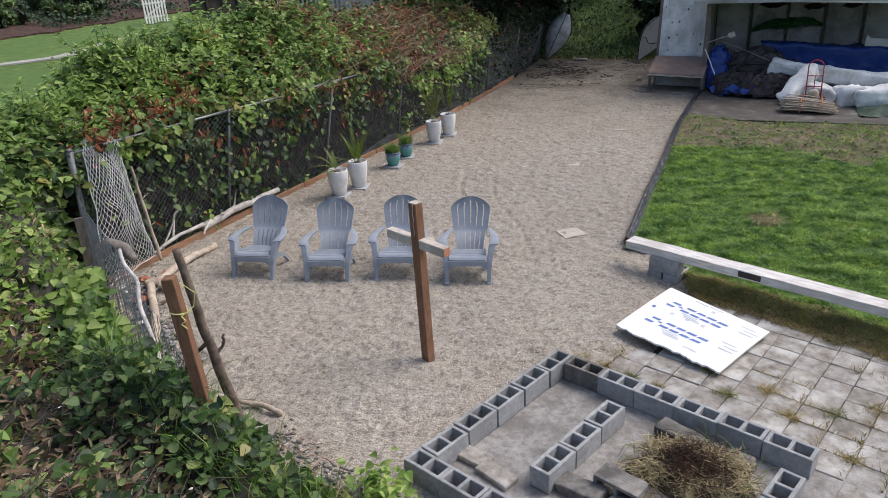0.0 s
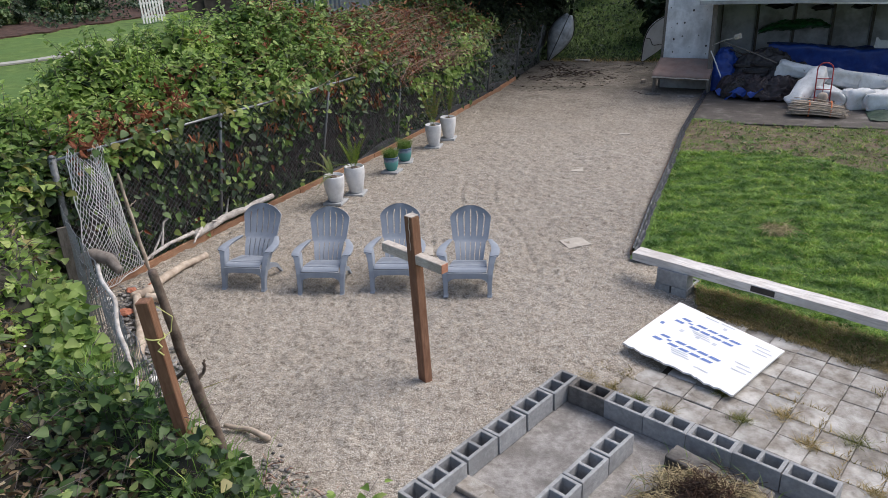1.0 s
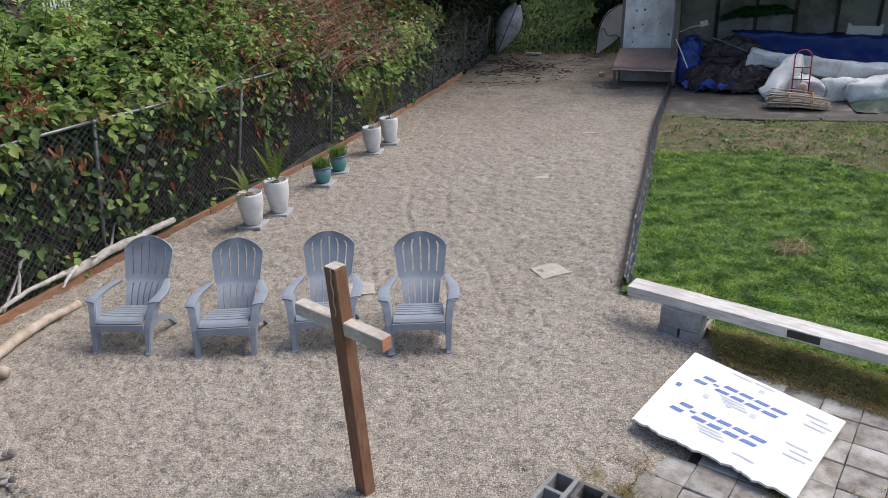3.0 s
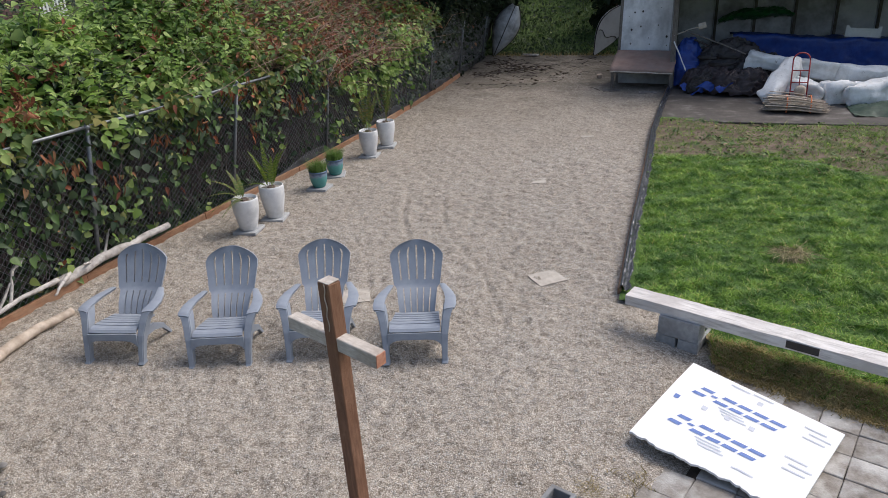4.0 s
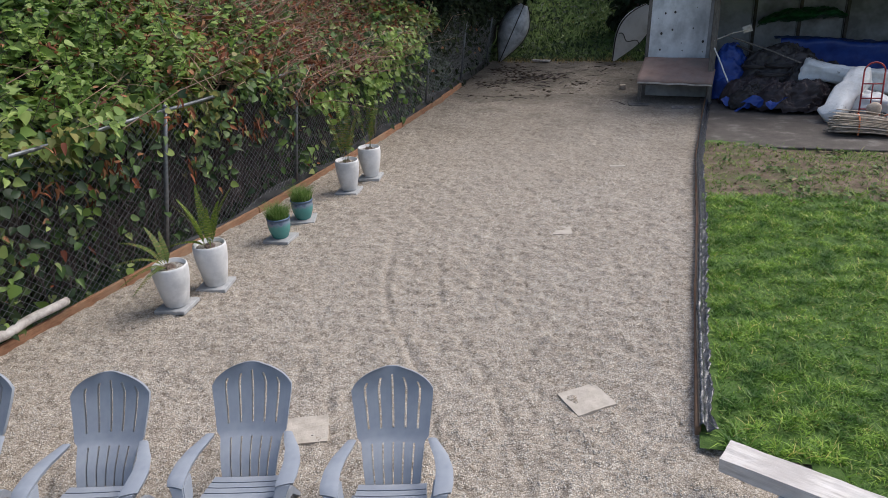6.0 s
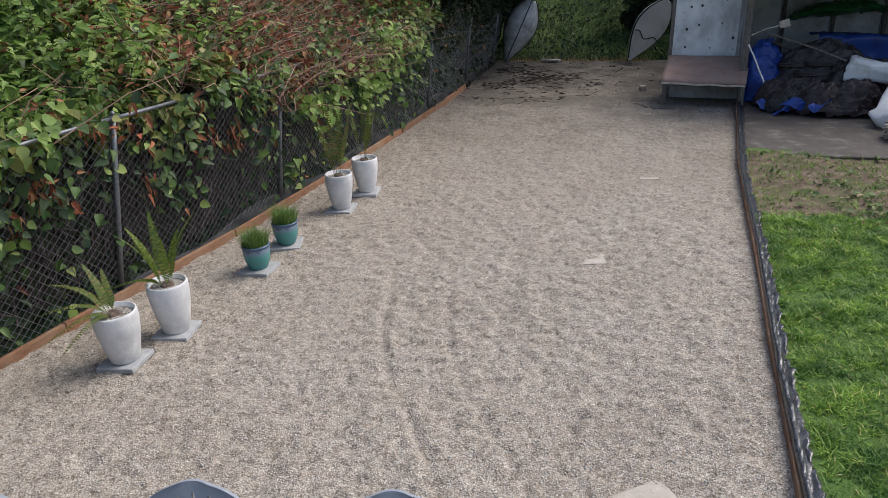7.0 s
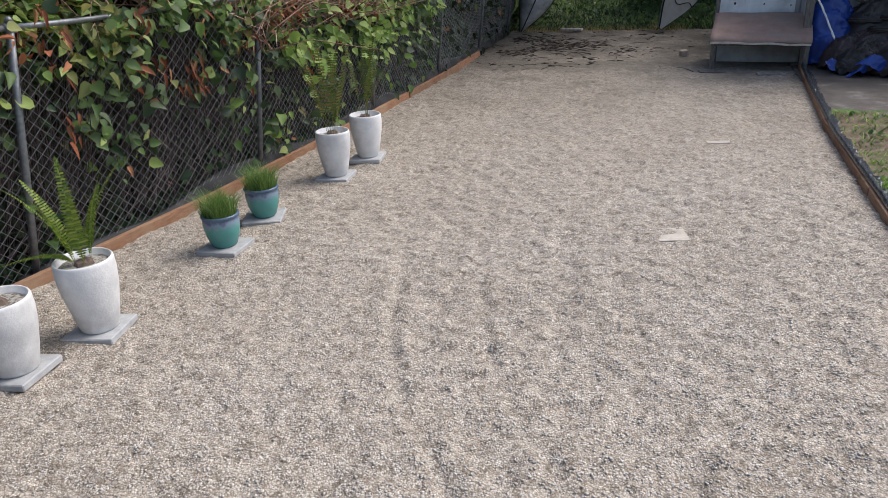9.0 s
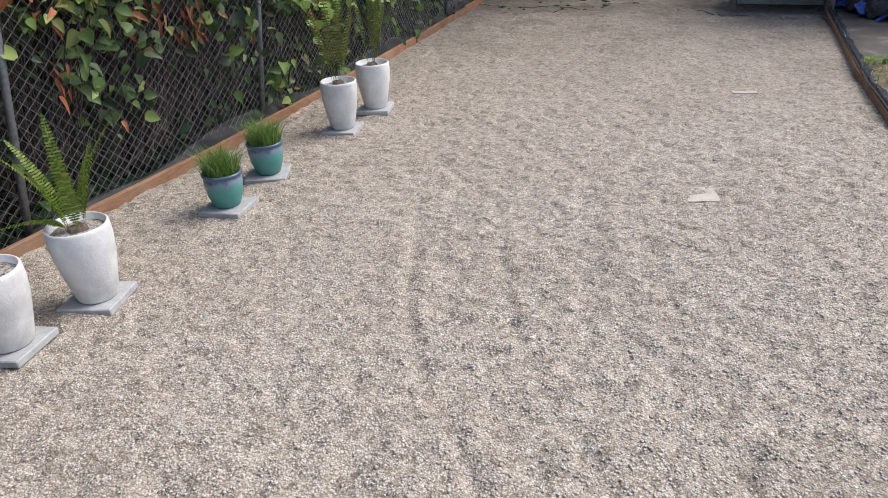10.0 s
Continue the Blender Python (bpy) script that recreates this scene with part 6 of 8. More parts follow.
def foam_board():
    """White insulation board with slanted blue print."""
    A, B, C, D = (Vector(p) for p in ((-0.62, 7.04, 0), (-0.14, 8.13, 0), (0.94, 7.43, 0), (0.475, 6.48, 0)))
    at = lambda u, v: (A * (1 - u) + D * u) * (1 - v) + (B * (1 - u) + C * u) * v
    z0 = 0.008
    root = thing("insulation_board", "white foil-faced insulation board with blue print, lying flat", "insulation board")
    bm = bmesh.new()

    def top(u, v):
        p = at(u, v)
        rag = 0.03 * noise.noise((u * 7, 3, 0)) + 0.02 * noise.noise((u * 23, 1, 0)) + 0.012 * noise.noise((u * 51, 4, 0))
        p = p + (B - A) * rag * (1 - v) ** 6
        zz = z0 + 0.03 - 0.045 * u + 0.01 * math.sin(v * 3)
        return (p.x, p.y, zz)
    sheet(bm, top, lin(0, 1, 70), lin(0, 1, 24), 0.02)
    part("panel", bm, BOARD, root)

    def patch(u0, u1, v0, v1, slant, mat, name):
        bm = bmesh.new()

        def f(u, v):
            q = top(u0 + (u1 - u0) * u + slant * v, v0 + (v1 - v0) * v)
            return (q[0], q[1], q[2] + 0.004)
        sheet(bm, f, lin(0, 1, 4), lin(0, 1, 3))
        part(name, bm, mat, root)
    # two slanted word marks, kept as plain strokes
    for v0 in (0.66, 0.27):
        h = 0.12
        u = 0.13
        sl = 0.05
        for a, b in ((0, 0.085), (0.155, 0.245), (0.265, 0.35), (0.37, 0.46), (0.48, 0.575)):
            for u0, u1, c, d in ((a, b, 0, 0.28), (a, b, 0.66, 0.94)):
                patch(u + u0 * 0.95 + sl * c, u + u1 * 0.95 + sl * c, v0 + c * h, v0 + d * h, sl * (d - c), BLUE_INK, "print_bar")
        patch(u + 0.095 + sl * 0.4, u + 0.133 + sl * 0.4, v0 + 0.4 * h, v0 + 0.58 * h, sl * 0.18, BLUE_INK, "print_bar")
        for k in range(3):
            patch(u + 0.2 + 0.02 * k, u + 0.36 + 0.02 * k, v0 - 0.035 - 0.028 * k, v0 - 0.022 - 0.028 * k, 0.0, GREY_INK, "print_line")
    for k, (u, v) in enumerate(((0.8, 0.86), (0.84, 0.8), (0.82, 0.74), (0.8, 0.46), (0.84, 0.4), (0.82, 0.34), (0.45, 0.95), (0.6, 0.12), (0.3, 0.94))):
        patch(u, u + 0.13, v, v + 0.016, 0.0, GREY_INK, "print_line")
    for u, v in ((0.06, 0.52), (0.25, 0.53), (0.4, 0.54), (0.55, 0.55), (0.5, 0.86)):
        patch(u, u + 0.035, v, v + 0.045, 0.0, BLUE_INK if u < 0.1 else GREY_INK, "print_mark")


def beam_seat():
    root = thing("beam_seat", "long silvered timber beam laid on concrete blocks as a bench", "bench")
    ang = math.degrees(math.atan2(BEAM_DIR.y, BEAM_DIR.x))
    start = Vector((-0.74, 8.86, 0))
    length = 4.1
    c = start + BEAM_DIR * length / 2
    m = pose(c.x, c.y, 0.25, 0, 0, ang)
    bm = bmesh.new()
    xs = lin(-length / 2, length / 2, 40)
    sheet(bm, lambda u, v: (u, v * 0.105, 0.075 + 0.006 * noise.noise((u * 3, v * 2, 0))), xs, lin(-1, 1, 6), 0.1)
    rough(bm, 0.007, 2.2, 3)
    rough(bm, 0.0035, 11, 1)
    part("beam", bm, BEAM, root, "", False, m)
    bm = bmesh.new()
    box(bm, (0.26, 0.006, 0.07), Matrix.Translation((-0.45, -0.112, 0.03)), 0.002)
    part("black_patch", bm, DARK_TRIM, root, "black patch on the beam's side", False, m)
    me = block_mesh(CMU)
    across = Vector((-BEAM_DIR.y, BEAM_DIR.x, 0))
    for far in (0.55, 3.85):
        p = start + BEAM_DIR * far - across * 0.045
        for o, z, turn in ((0.0, 0.036, 1.5), (-0.1, -0.158, 88), (0.1, -0.158, 91)):
            c = p + BEAM_DIR * (o * 1.02) + across * (0.095 if o else 0)
            ob = obj("concrete_block", me, None, pose(c.x, c.y, z, 0, 0, ang + turn))
            tagged(ob, "grey concrete block carrying the timber beam", "concrete block", "blocks under the beam")


# ---- near corner: net, posts, driftwood, stones ----
def fishing_net():
    root = thing("fishing_net", "white knotted fishing net hung on the corner fence", "net")
    TL, TR, BR, BL = (np.array(p) for p in ((-7.14, 6.38, 1.82), (-7.04, 6.86, 1.84), (-7.0, 7.02, 0.16), (-7.1, 6.1, 0.02)))

    def at(u, v):
        p = (TL * (1 - u) + TR * u) * (1 - v) + (BL * (1 - u) + BR * u) * v
        sag = math.sin(math.pi * v)
        return p + np.array((0.14 * sag * (0.4 + math.sin(3.1 * u)) + 0.04 * noise.noise((u * 4, v * 4, 0)), -0.12 * sag * (u - 0.2) + 0.05 * noise.noise((u * 4, v * 5, 7)), 0.05 * noise.noise((u * 5, v * 6, 3)) + 0.09 * math.sin(u * 9.5) * (1 - v) ** 3))
    bm = bmesh.new()
    N, M = 15, 36
    for k in range(-M, N + 1):
        for sgn in (1, -1):
            pts = []
            for j in range(M + 1):
                i = k + j * 0.5 if sgn > 0 else N - k - j * 0.5
                u = i / N
                if 0 <= u <= 1:
                    pts.append(at(u, j / M))
            if len(pts) > 1:
                tube(bm, pts, 0.004, 3, False)
    part("mesh", bm, NET, root)
    bm = bmesh.new()
    for e in ([at(0, v) for v in lin(0, 1, 20)], [at(1, v) for v in lin(0, 1, 20)], [at(u, 1) for u in lin(0, 1, 12)]):
        tube(bm, e, 0.007, 5)
    part("edge_cord", bm, NET, root)


def twisty(bm, pts, r0, r1, sides=8, wob=0.02, seed=0):
    pts = [Vector(p) for p in pts]
    out, rad = [], []
    n = 10
    for i, (a, b) in enumerate(zip(pts, pts[1:])):
        for k in range(n):
            t = k / n
            q = (i + t) / (len(pts) - 1)
            out.append(a.lerp(b, t) + noise.noise_vector(Vector((q * 6, seed, 0))) * wob)
            rad.append((r0 + (r1 - r0) * q) * (1 + 0.18 * noise.noise((q * 9, seed, 5))))
    out.append(pts[-1])
    rad.append(r1 * 0.8)
    tube(bm, out, rad, sides)


def corner_things():
    def wood(name, label, pts, r0, r1, mat, wob=0.02, extra=()):
        bm = bmesh.new()
        twisty(bm, pts, r0, r1, 9, wob, random.uniform(0, 50))
        for e, a, b in extra:
            twisty(bm, e, a, b, 6, 0.01, random.uniform(0, 50))
        return tagged(part(name, bm, mat, None, "", True), label, "driftwood" if "drift" in name else "pole")
    wood("driftwood_log", "pale smooth driftwood log lying on gravel", [(-6.53, 7.72, 0.06), (-6.6, 7.3, 0.06), (-6.58, 6.85, 0.06), (-6.5, 6.5, 0.07), (-6.56, 6.32, 0.08)], 0.048, 0.06, DRIFT, 0.02)
    wood("driftwood_log", "pale forked driftwood branch lying on gravel", [(-6.48, 6.32, 0.1), (-6.2, 6.04, 0.07), (-5.96, 5.82, 0.07), (-5.68, 5.52, 0.06), (-5.37, 5.18, 0.05)], 0.05, 0.052, DRIFT, 0.02, [([(-6.35, 6.35, 0.1), (-6.15, 6.42, 0.06)], 0.05, 0.06), ([(-6.02, 6.02, 0.07), (-5.88, 6.05, 0.1)], 0.03, 0.015)])
    wood("driftwood_log", "long knotty grey driftwood trunk resting on the edging board", [(-6.86, 9.85, 0.2), (-6.95, 9.3, 0.19), (-7.0, 8.7, 0.18), (-7.06, 8.1, 0.16)], 0.042, 0.062, GREY_DRIFT, 0.035,
         [([(-7.05, 8.3, 0.2), (-6.88, 8.0, 0.22), (-6.8, 7.8, 0.18)], 0.03, 0.012), ([(-7.0, 8.8, 0.2), (-7.12, 9.1, 0.42), (-7.14, 9.2, 0.45)], 0.02, 0.01), ([(-7.0, 8.6, 0.2), (-6.92, 8.4, 0.28)], 0.02, 0.01)])
    wood("driftwood_branch", "thin grey driftwood branch leaning on the edging", [(-7.06, 8.1, 0.2), (-7.08, 7.6, 0.2), (-7.12, 7.1, 0.14)], 0.03, 0.022, GREY_DRIFT, 0.03, [([(-7.1, 7.5, 0.2), (-7.18, 7.7, 0.5), (-7.2, 7.9, 0.55)], 0.022, 0.012), ([(-7.14, 7.3, 0.1), (-7.14, 7.6, 0.4)], 0.02, 0.012)])
    wood("driftwood_stick", "upright brown stick caught in the net", [(-7.06, 7.0, 1.45), (-7.0, 7.02, 0.8), (-6.96, 7.06, 0.06)], 0.018, 0.024, DRIFT, 0.015, [([(-7.0, 7.02, 1.0), (-6.95, 7.09, 1.06)], 0.01, 0.006), ([(-6.98, 7.03, 0.6), (-6.93, 7.08, 0.64)], 0.01, 0.006)])
    wood("driftwood_horn", "thick curved grey driftwood root hung by the fence", [(-7.2, 6.12, 0.2), (-7.12, 6.18, 0.52), (-6.95, 6.25, 0.64), (-6.72, 6.27, 0.6), (-6.58, 6.27, 0.46)], 0.12, 0.06, ROOT_WOOD, 0.01)
    wood("driftwood_branch", "bleached white driftwood branch along the low wire", [(-4.75, 4.5, 1.55), (-4.28, 4.14, 1.46), (-4.08, 3.98, 1.18), (-3.9, 3.84, 1.08), (-3.75, 3.71, 0.95)], 0.018, 0.02, GREY_DRIFT, 0.03)
    wood("driftwood_stick", "short pale driftwood stick on gravel", [(-3.78, 4.55, 0.05), (-3.5, 4.57, 0.05), (-3.28, 4.52, 0.04)], 0.022, 0.028, DRIFT, 0.01)
    wood("leaning_pole", "dark knotty driftwood pole leaning beside a post", [(-3.26, 3.66, 2.05), (-3.22, 3.7, 1.5), (-3.17, 3.76, 1.0), (-3.1, 3.84, 0.2)], 0.03, 0.045, BARK, 0.03, [([(-3.19, 3.75, 1.15), (-3.12, 3.79, 1.24), (-3.11, 3.8, 1.32)], 0.016, 0.01)])
    wood("leaning_pole", "dark stick propped against the post", [(-3.2, 3.72, 1.3), (-3.5, 3.8, 1.02), (-3.8, 3.92, 0.6)], 0.016, 0.022, BARK, 0.01)
    root = thing("gate_post", "short reddish timber post leaning at the yard's edge", "post", m=pose(-3.17, 3.6, -0.15, 0, -3.4, 22))
    bm = bmesh.new()
    box(bm, (0.09, 0.09, 2.05), Matrix.Translation((0, 0, 1.025)), 0.006)
    rough(bm, 0.006, 4)
    part("shaft", bm, POST, root)
    bm = bmesh.new()
    tube(bm, [(0.062 * math.cos(a) + 0.004, 0.06 * math.sin(a) - 0.002, 1.76 + 0.03 * math.sin(a * 0.5)) for a in lin(0, 6.6, 22)], 0.005, 5)
    tube(bm, [(0.04, -0.06, 1.76), (0.07, -0.075, 1.73), (0.03, -0.07, 1.7), (0.06, -0.065, 1.66)], 0.005, 5)
    tube(bm, [(0.04, -0.06, 1.76), (0.12, 0.0, 1.8), (0.15, 0.02, 1.9), (0.07, 0.0, 2.0)], 0.004, 5)
    part("rope", bm, ROPE, root, "yellow-green rope tied round it")
    # grey board beside the corner post
    bm = bmesh.new()
    box(bm, (0.16, 0.03, 0.95), None, 0.004)
    rough(bm, 0.008, 5)
    tagged(part("grey_board", bm, OLD_WOOD, None, "", False, pose(-7.06, 6.03, 0.62, 5, 1, 55)), "weathered grey board standing at the corner post", "board")
    # low wire netting
    root = thing("wire_netting", "sagging low wire netting along the near border", "netting")
    T = np.array([(-7.28, 6.25, 1.3), (-6.4, 5.6, 1.35), (-5.4, 4.95, 1.4), (-4.3, 4.2, 1.3), (-3.3, 3.66, 0.9)])
    B = T * (1, 1, 0) + np.array((0.02, -0.06, -0.08))
    tt = np.linspace(0, 1, len(T))
    ev = lambda q, v: np.array([np.interp(q, tt, T[:, k]) * (1 - v) + np.interp(q, tt, B[:, k]) * v for k in range(3)]) + np.array((0.03 * noise.noise((q * 30, v * 3, 0)), 0.03 * noise.noise((q * 25, v * 2, 5)), 0))
    bm = bmesh.new()
    for i in range(70):
        q = i / 69
        for s in (1, -1):
            tube(bm, [ev(min(max(q + s * 0.03 * v, 0), 1), v) for v in lin(0, 1, 6)], 0.0025, 3, False)
    for v in lin(0, 1, 6):
        tube(bm, [ev(q, v) for q in lin(0, 1, 60)], 0.0025, 3, False)
    part("mesh", bm, WIRE, root)
    # stones
    n = 520
    q = rng.uniform(0, 1, n)
    x = np.interp(q, (0, 0.5, 1), (-6.9, -6.0, -4.75)) + rng.normal(0, 0.12, n)
    y = np.interp(q, (0, 0.5, 1), (6.6, 5.7, 4.95)) + rng.normal(0, 0.12, n)
    bm = bmesh.new()
    bmesh.ops.create_icosphere(bm, subdivisions=2, radius=1)
    ico_v = np.array([v.co[:] for v in bm.verts])
    ico_f = np.array([[v.index for v in f.verts] for f in bm.faces])
    bm.free()
    s = rng.uniform(0.009, 0.034, n)
    sc = np.stack([s * rng.uniform(0.9, 1.5, n), s * rng.uniform(0.8, 1.2, n), s * rng.uniform(0.3, 0.6, n)], 1)
    a = rng.uniform(0, 6.28, n)
    v = ico_v[None] * sc[:, None] * (1 + 0.12 * np.sin(ico_v[None] * 3 + a[:, None, None]))
    c, sn = np.cos(a)[:, None], np.sin(a)[:, None]
    v = np.stack([v[..., 0] * c - v[..., 1] * sn, v[..., 0] * sn + v[..., 1] * c, v[..., 2]], -1) + np.stack([x, y, s * 0.4 + rng.uniform(0, 0.04, n)], 1)[:, None]
    f = ico_f[None] + (np.arange(n) * len(ico_v))[:, None, None]
    tagged(np_mesh("river_stones", v.reshape(-1, 3), f.reshape(-1, 3), STONE, None, True), "grey rounded beach stones heaped along the border", "stones", kind="stuff")
    for x, y, mat, sx, lab, cat in ((-6.75, 6.5, BRICK, 0.09, "broken red brick piece among stones", "brick"), (-6.6, 6.75, BRICK, 0.08, "broken red brick piece among stones", "brick"), (-6.35, 6.0, BRICK, 0.1, "broken red brick piece among stones", "brick"), (-6.85, 6.2, SHELL, 0.06, "white oyster shell among stones", "shell"), (-6.7, 6.1, SHELL, 0.055, "white oyster shell among stones", "shell"), (-5.9, 5.5, SHELL, 0.05, "white oyster shell among stones", "shell"), (-4.95, 4.95, SHELL, 0.06, "white oyster shell among stones", "shell"), (-5.05, 4.82, BRICK, 0.08, "broken red brick piece among stones", "brick")):
        bm = bmesh.new()
        bmesh.ops.create_icosphere(bm, subdivisions=2, radius=1)
        bmesh.ops.scale(bm, vec=(sx, sx * 0.7, sx * 0.4), verts=bm.verts[:])
        rough(bm, sx * 0.35, 14, x)
        tagged(part(cat if cat != "brick" else "brick_fragment", bm, mat, None, "", cat == "shell", pose(x, y, 0.06, 12, 8, random.uniform(0, 180))), lab, cat, "oddments among the stones")
    # stones and twigs strewn at the near border of the gravel
    n = 260
    x = rng.uniform(-3.2, -1.7, n)
    y = under_edge(x) + 0.22 + rng.normal(0, 0.1, n)
    s = rng.uniform(0.006, 0.02, n)
    v = ico_v[None] * (s[:, None] * np.array([1.3, 1.0, 0.7]))[:, None] + np.stack([x, y, gravel_height(x, y) + s * 0.4], 1)[:, None]
    f = ico_f[None] + (np.arange(n) * len(ico_v))[:, None, None]
    tagged(np_mesh("border_stones", v.reshape(-1, 3), f.reshape(-1, 3), STONE, None, True), "small grey stones strewn along the border", "stones", kind="stuff")
    n = 60
    x = rng.uniform(-3.4, -1.6, n)
    P = np.stack([x, under_edge(x) + 0.2 + rng.normal(0, 0.12, n), np.full(n, 0.02)], 1)
    d = unit(rng.normal(0, 1, (n, 3)) * np.array([1, 1, 0.1])) * rng.uniform(0.05, 0.25, (n, 1))
    tagged(stems("border_twigs", P - d / 2, P + np.array([0, 0, 0.02]), P + d / 2, rng.uniform(0.003, 0.008, n), TAN_STEM, None), "bleached twigs strewn along the border", "twigs", kind="stuff")
    n = 130
    P = np.stack([rng.normal(-1.95, 0.14, n), rng.normal(3.92, 0.1, n), rng.uniform(0.0, 0.2, n)], 1)
    tagged(leaves("border_weed", P, np.array([0, 0, 0.9]) + rng.normal(0, 0.4, (n, 3)), rng.uniform(0.05, 0.1, n), LEAF_LIGHT, None), "bright green bramble sprig beside the block wall", "weeds", kind="stuff")
    # straw left on the lawn
    n = 130
    P = np.stack([rng.normal(0.95, 0.1, n), rng.normal(10.6, 0.07, n), rng.uniform(0.05, 0.12, n)], 1)
    d = unit(rng.normal(0, 1, (n, 3)) * np.array([1, 1, 0.35])) * rng.uniform(0.1, 0.4, (n, 1))
    tagged(stems("straw_tuft", P - d / 2, P + np.array([0, 0, 0.03]), P + d / 2, np.full(n, 0.003), HAY, None), "tuft of dry straw lying on the lawn", "straw", kind="stuff")


# ---- far end: work bench, panel, boats, shed ----
def work_bench():
    root = thing("work_bench", "low work bench with sloping brown felted top", "bench", m=pose(-1.18, 20.15, 0, 0, 0, -6))
    bm = bmesh.new()
    sheet(bm, lambda u, v: (u * 0.73, -0.13 + 0.96 * v, 0.49 + 0.29 * v + 0.012 * noise.noise((u * 2, v * 3, 0)) - 0.05 * (1 - min(v * 16, 1))), lin(-1, 1, 24), lin(0, 1, 18), 0.03)
    part("top", bm, BROWN_TOP, root, "brown felted top", True)
    for x in (-0.68, 0.68):
        for y in (0.02, 0.75):
            bm = bmesh.new()
            h = 0.44 if y < 0.5 else 0.66
            box(bm, (0.07, 0.07, h), Matrix.Translation((x, y, h / 2)), 0.005)
            part("leg", bm, OLD_WOOD, root)
    bm = bmesh.new()
    sheet(bm, lambda u, v: (u * 0.72, -0.15 + 0.008 * noise.noise((u * 3, 1, 0)), 0.405 + 0.03 * v + 0.012 * noise.noise((u * 2.5, 0, 0)) - 0.012 * u), lin(-1, 1, 24), lin(0, 1, 3), 0.015)
    part("frayed_edge", bm, BARE_WOOD, root, "pale frayed front edge")
    bm = bmesh.new()
    box(bm, (1.3, 0.03, 0.36), Matrix.Translation((0, 0.62, 0.2)), 0.004)
    part("front_panel", bm, SHED_WALL, root)
    bm = bmesh.new()
    box(bm, (1.34, 0.03, 0.07), Matrix.Translation((0, -0.03, 0.405)), 0.004)
    part("front_rail", bm, OLD_WOOD, root)
    for x, y, a in ((-1.85, 20.0, 10), (-0.62, 19.85, -6), (-1.0, 19.8, 4), (-0.35, 20.05, 15)):
        bm = bmesh.new()
        sheet(bm, lambda u, v: (u * 0.2, v * 0.1, 0.01 * noise.noise((u, v, x))), lin(-1, 1, 5), lin(-1, 1, 4), 0.035)
        rough(bm, 0.012, 8, x)
        tagged(part("flat_slab", bm, CMU_DARK, None, "", False, pose(x, y, 0.008, 0, 0, a)), "weathered broken slab before the work bench", "paving slab")
    bm = bmesh.new()
    box(bm, (0.13, 0.13, 0.12), None, 0.02, 2)
    rough(bm, 0.01, 8)
    tagged(part("stone", bm, DRIFT, None, "", False, pose(-2.28, 21.5, 0.05, 0, 0, 20)), "small squared brown stone on the gravel", "stone")


def leaning_panel():
    root = thing("plywood_sheet", "tall peeling white painted panel leaning on the shed", "panel", m=pose(-1.2, 21.15, -0.02, -5, 1.0, -3))
    bm = bmesh.new()
    box(bm, (1.16, 0.035, 2.75), Matrix.Translation((0, 0, 1.375)), 0.004)
    rough(bm, 0.004, 2)
    part("sheet", bm, PEEL, root)
    for s in (-1, 1):
        bm = bmesh.new()
        box(bm, (0.07, 0.06, 2.75), Matrix.Translation((s * 0.615, 0, 1.375)), 0.005)
        part("batten", bm, SHED_WALL if s > 0 else OLD_WOOD, root)
    rd = random.Random(5)
    for i in range(3):
        for j in range(6):
            bm = bmesh.new()
            bmesh.ops.create_uvsphere(bm, u_segments=8, v_segments=5, radius=rd.uniform(0.008, 0.026))
            bmesh.ops.scale(bm, vec=(1, 0.25, 1.2), verts=bm.verts[:])
            part("nail_hole", bm, DARK_TRIM, root, "", False, pose(-0.42 + i * 0.4 + rd.uniform(-0.15, 0.15), -0.019, 0.85 + j * 0.3 + rd.uniform(-0.12, 0.12)))


def boat(name, label, m, length, beam, depth, mat, deck=False):
    """An upturned dinghy hull, pointed at its bow, with keel and gunwale."""
    root = thing(name, label, "boat", "boats by the fence", m=m)
    w = lambda t: beam * max(0.02, math.sin(math.pi * (0.01 + 0.93 * t ** 1.25))) ** 0.85
    bm = bmesh.new()
    sheet(bm, lambda u, v: (u * w(v), -depth * math.sqrt(max(0, 1 - abs(u) ** 2.2)) * math.sin(math.pi * (0.04 + 0.9 * v)) ** 0.6, v * length), lin(-1, 1, 21), lin(0.0, 1, 26), 0.012)
    part("hull", bm, mat, root, "", True)
    bm = bmesh.new()
    tube(bm, [(0, -depth * math.sin(math.pi * (0.04 + 0.9 * v)) ** 0.6 - 0.004, v * length) for v in lin(0.0, 1, 24)], 0.014, 6)
    part("keel", bm, DARK_TRIM if mat is HULL else WHITE_HULL, root)
    if deck:
        bm = bmesh.new()
        sheet(bm, lambda u, v: (u * w(v) * 0.97, 0.012, v * length), lin(-1, 1, 9), lin(0.01, 0.99, 20), 0.01)
        part("deck", bm, WHITE_HULL, root)
        bm = bmesh.new()
        tube(bm, [(-0.9 * beam + 1.7 * beam * q, 0.03, length * (0.42 + 0.04 * math.sin(q * 9))) for q in lin(0, 1, 16)], 0.012, 5)
        part("rope", bm, DARK_TRIM, root)
    for s in (-1, 1):
        bm = bmesh.new()
        tube(bm, [(s * w(v), 0, v * length) for v in lin(0.0, 1, 24)], 0.02, 6)
        part("gunwale", bm, DARK_TRIM, root)


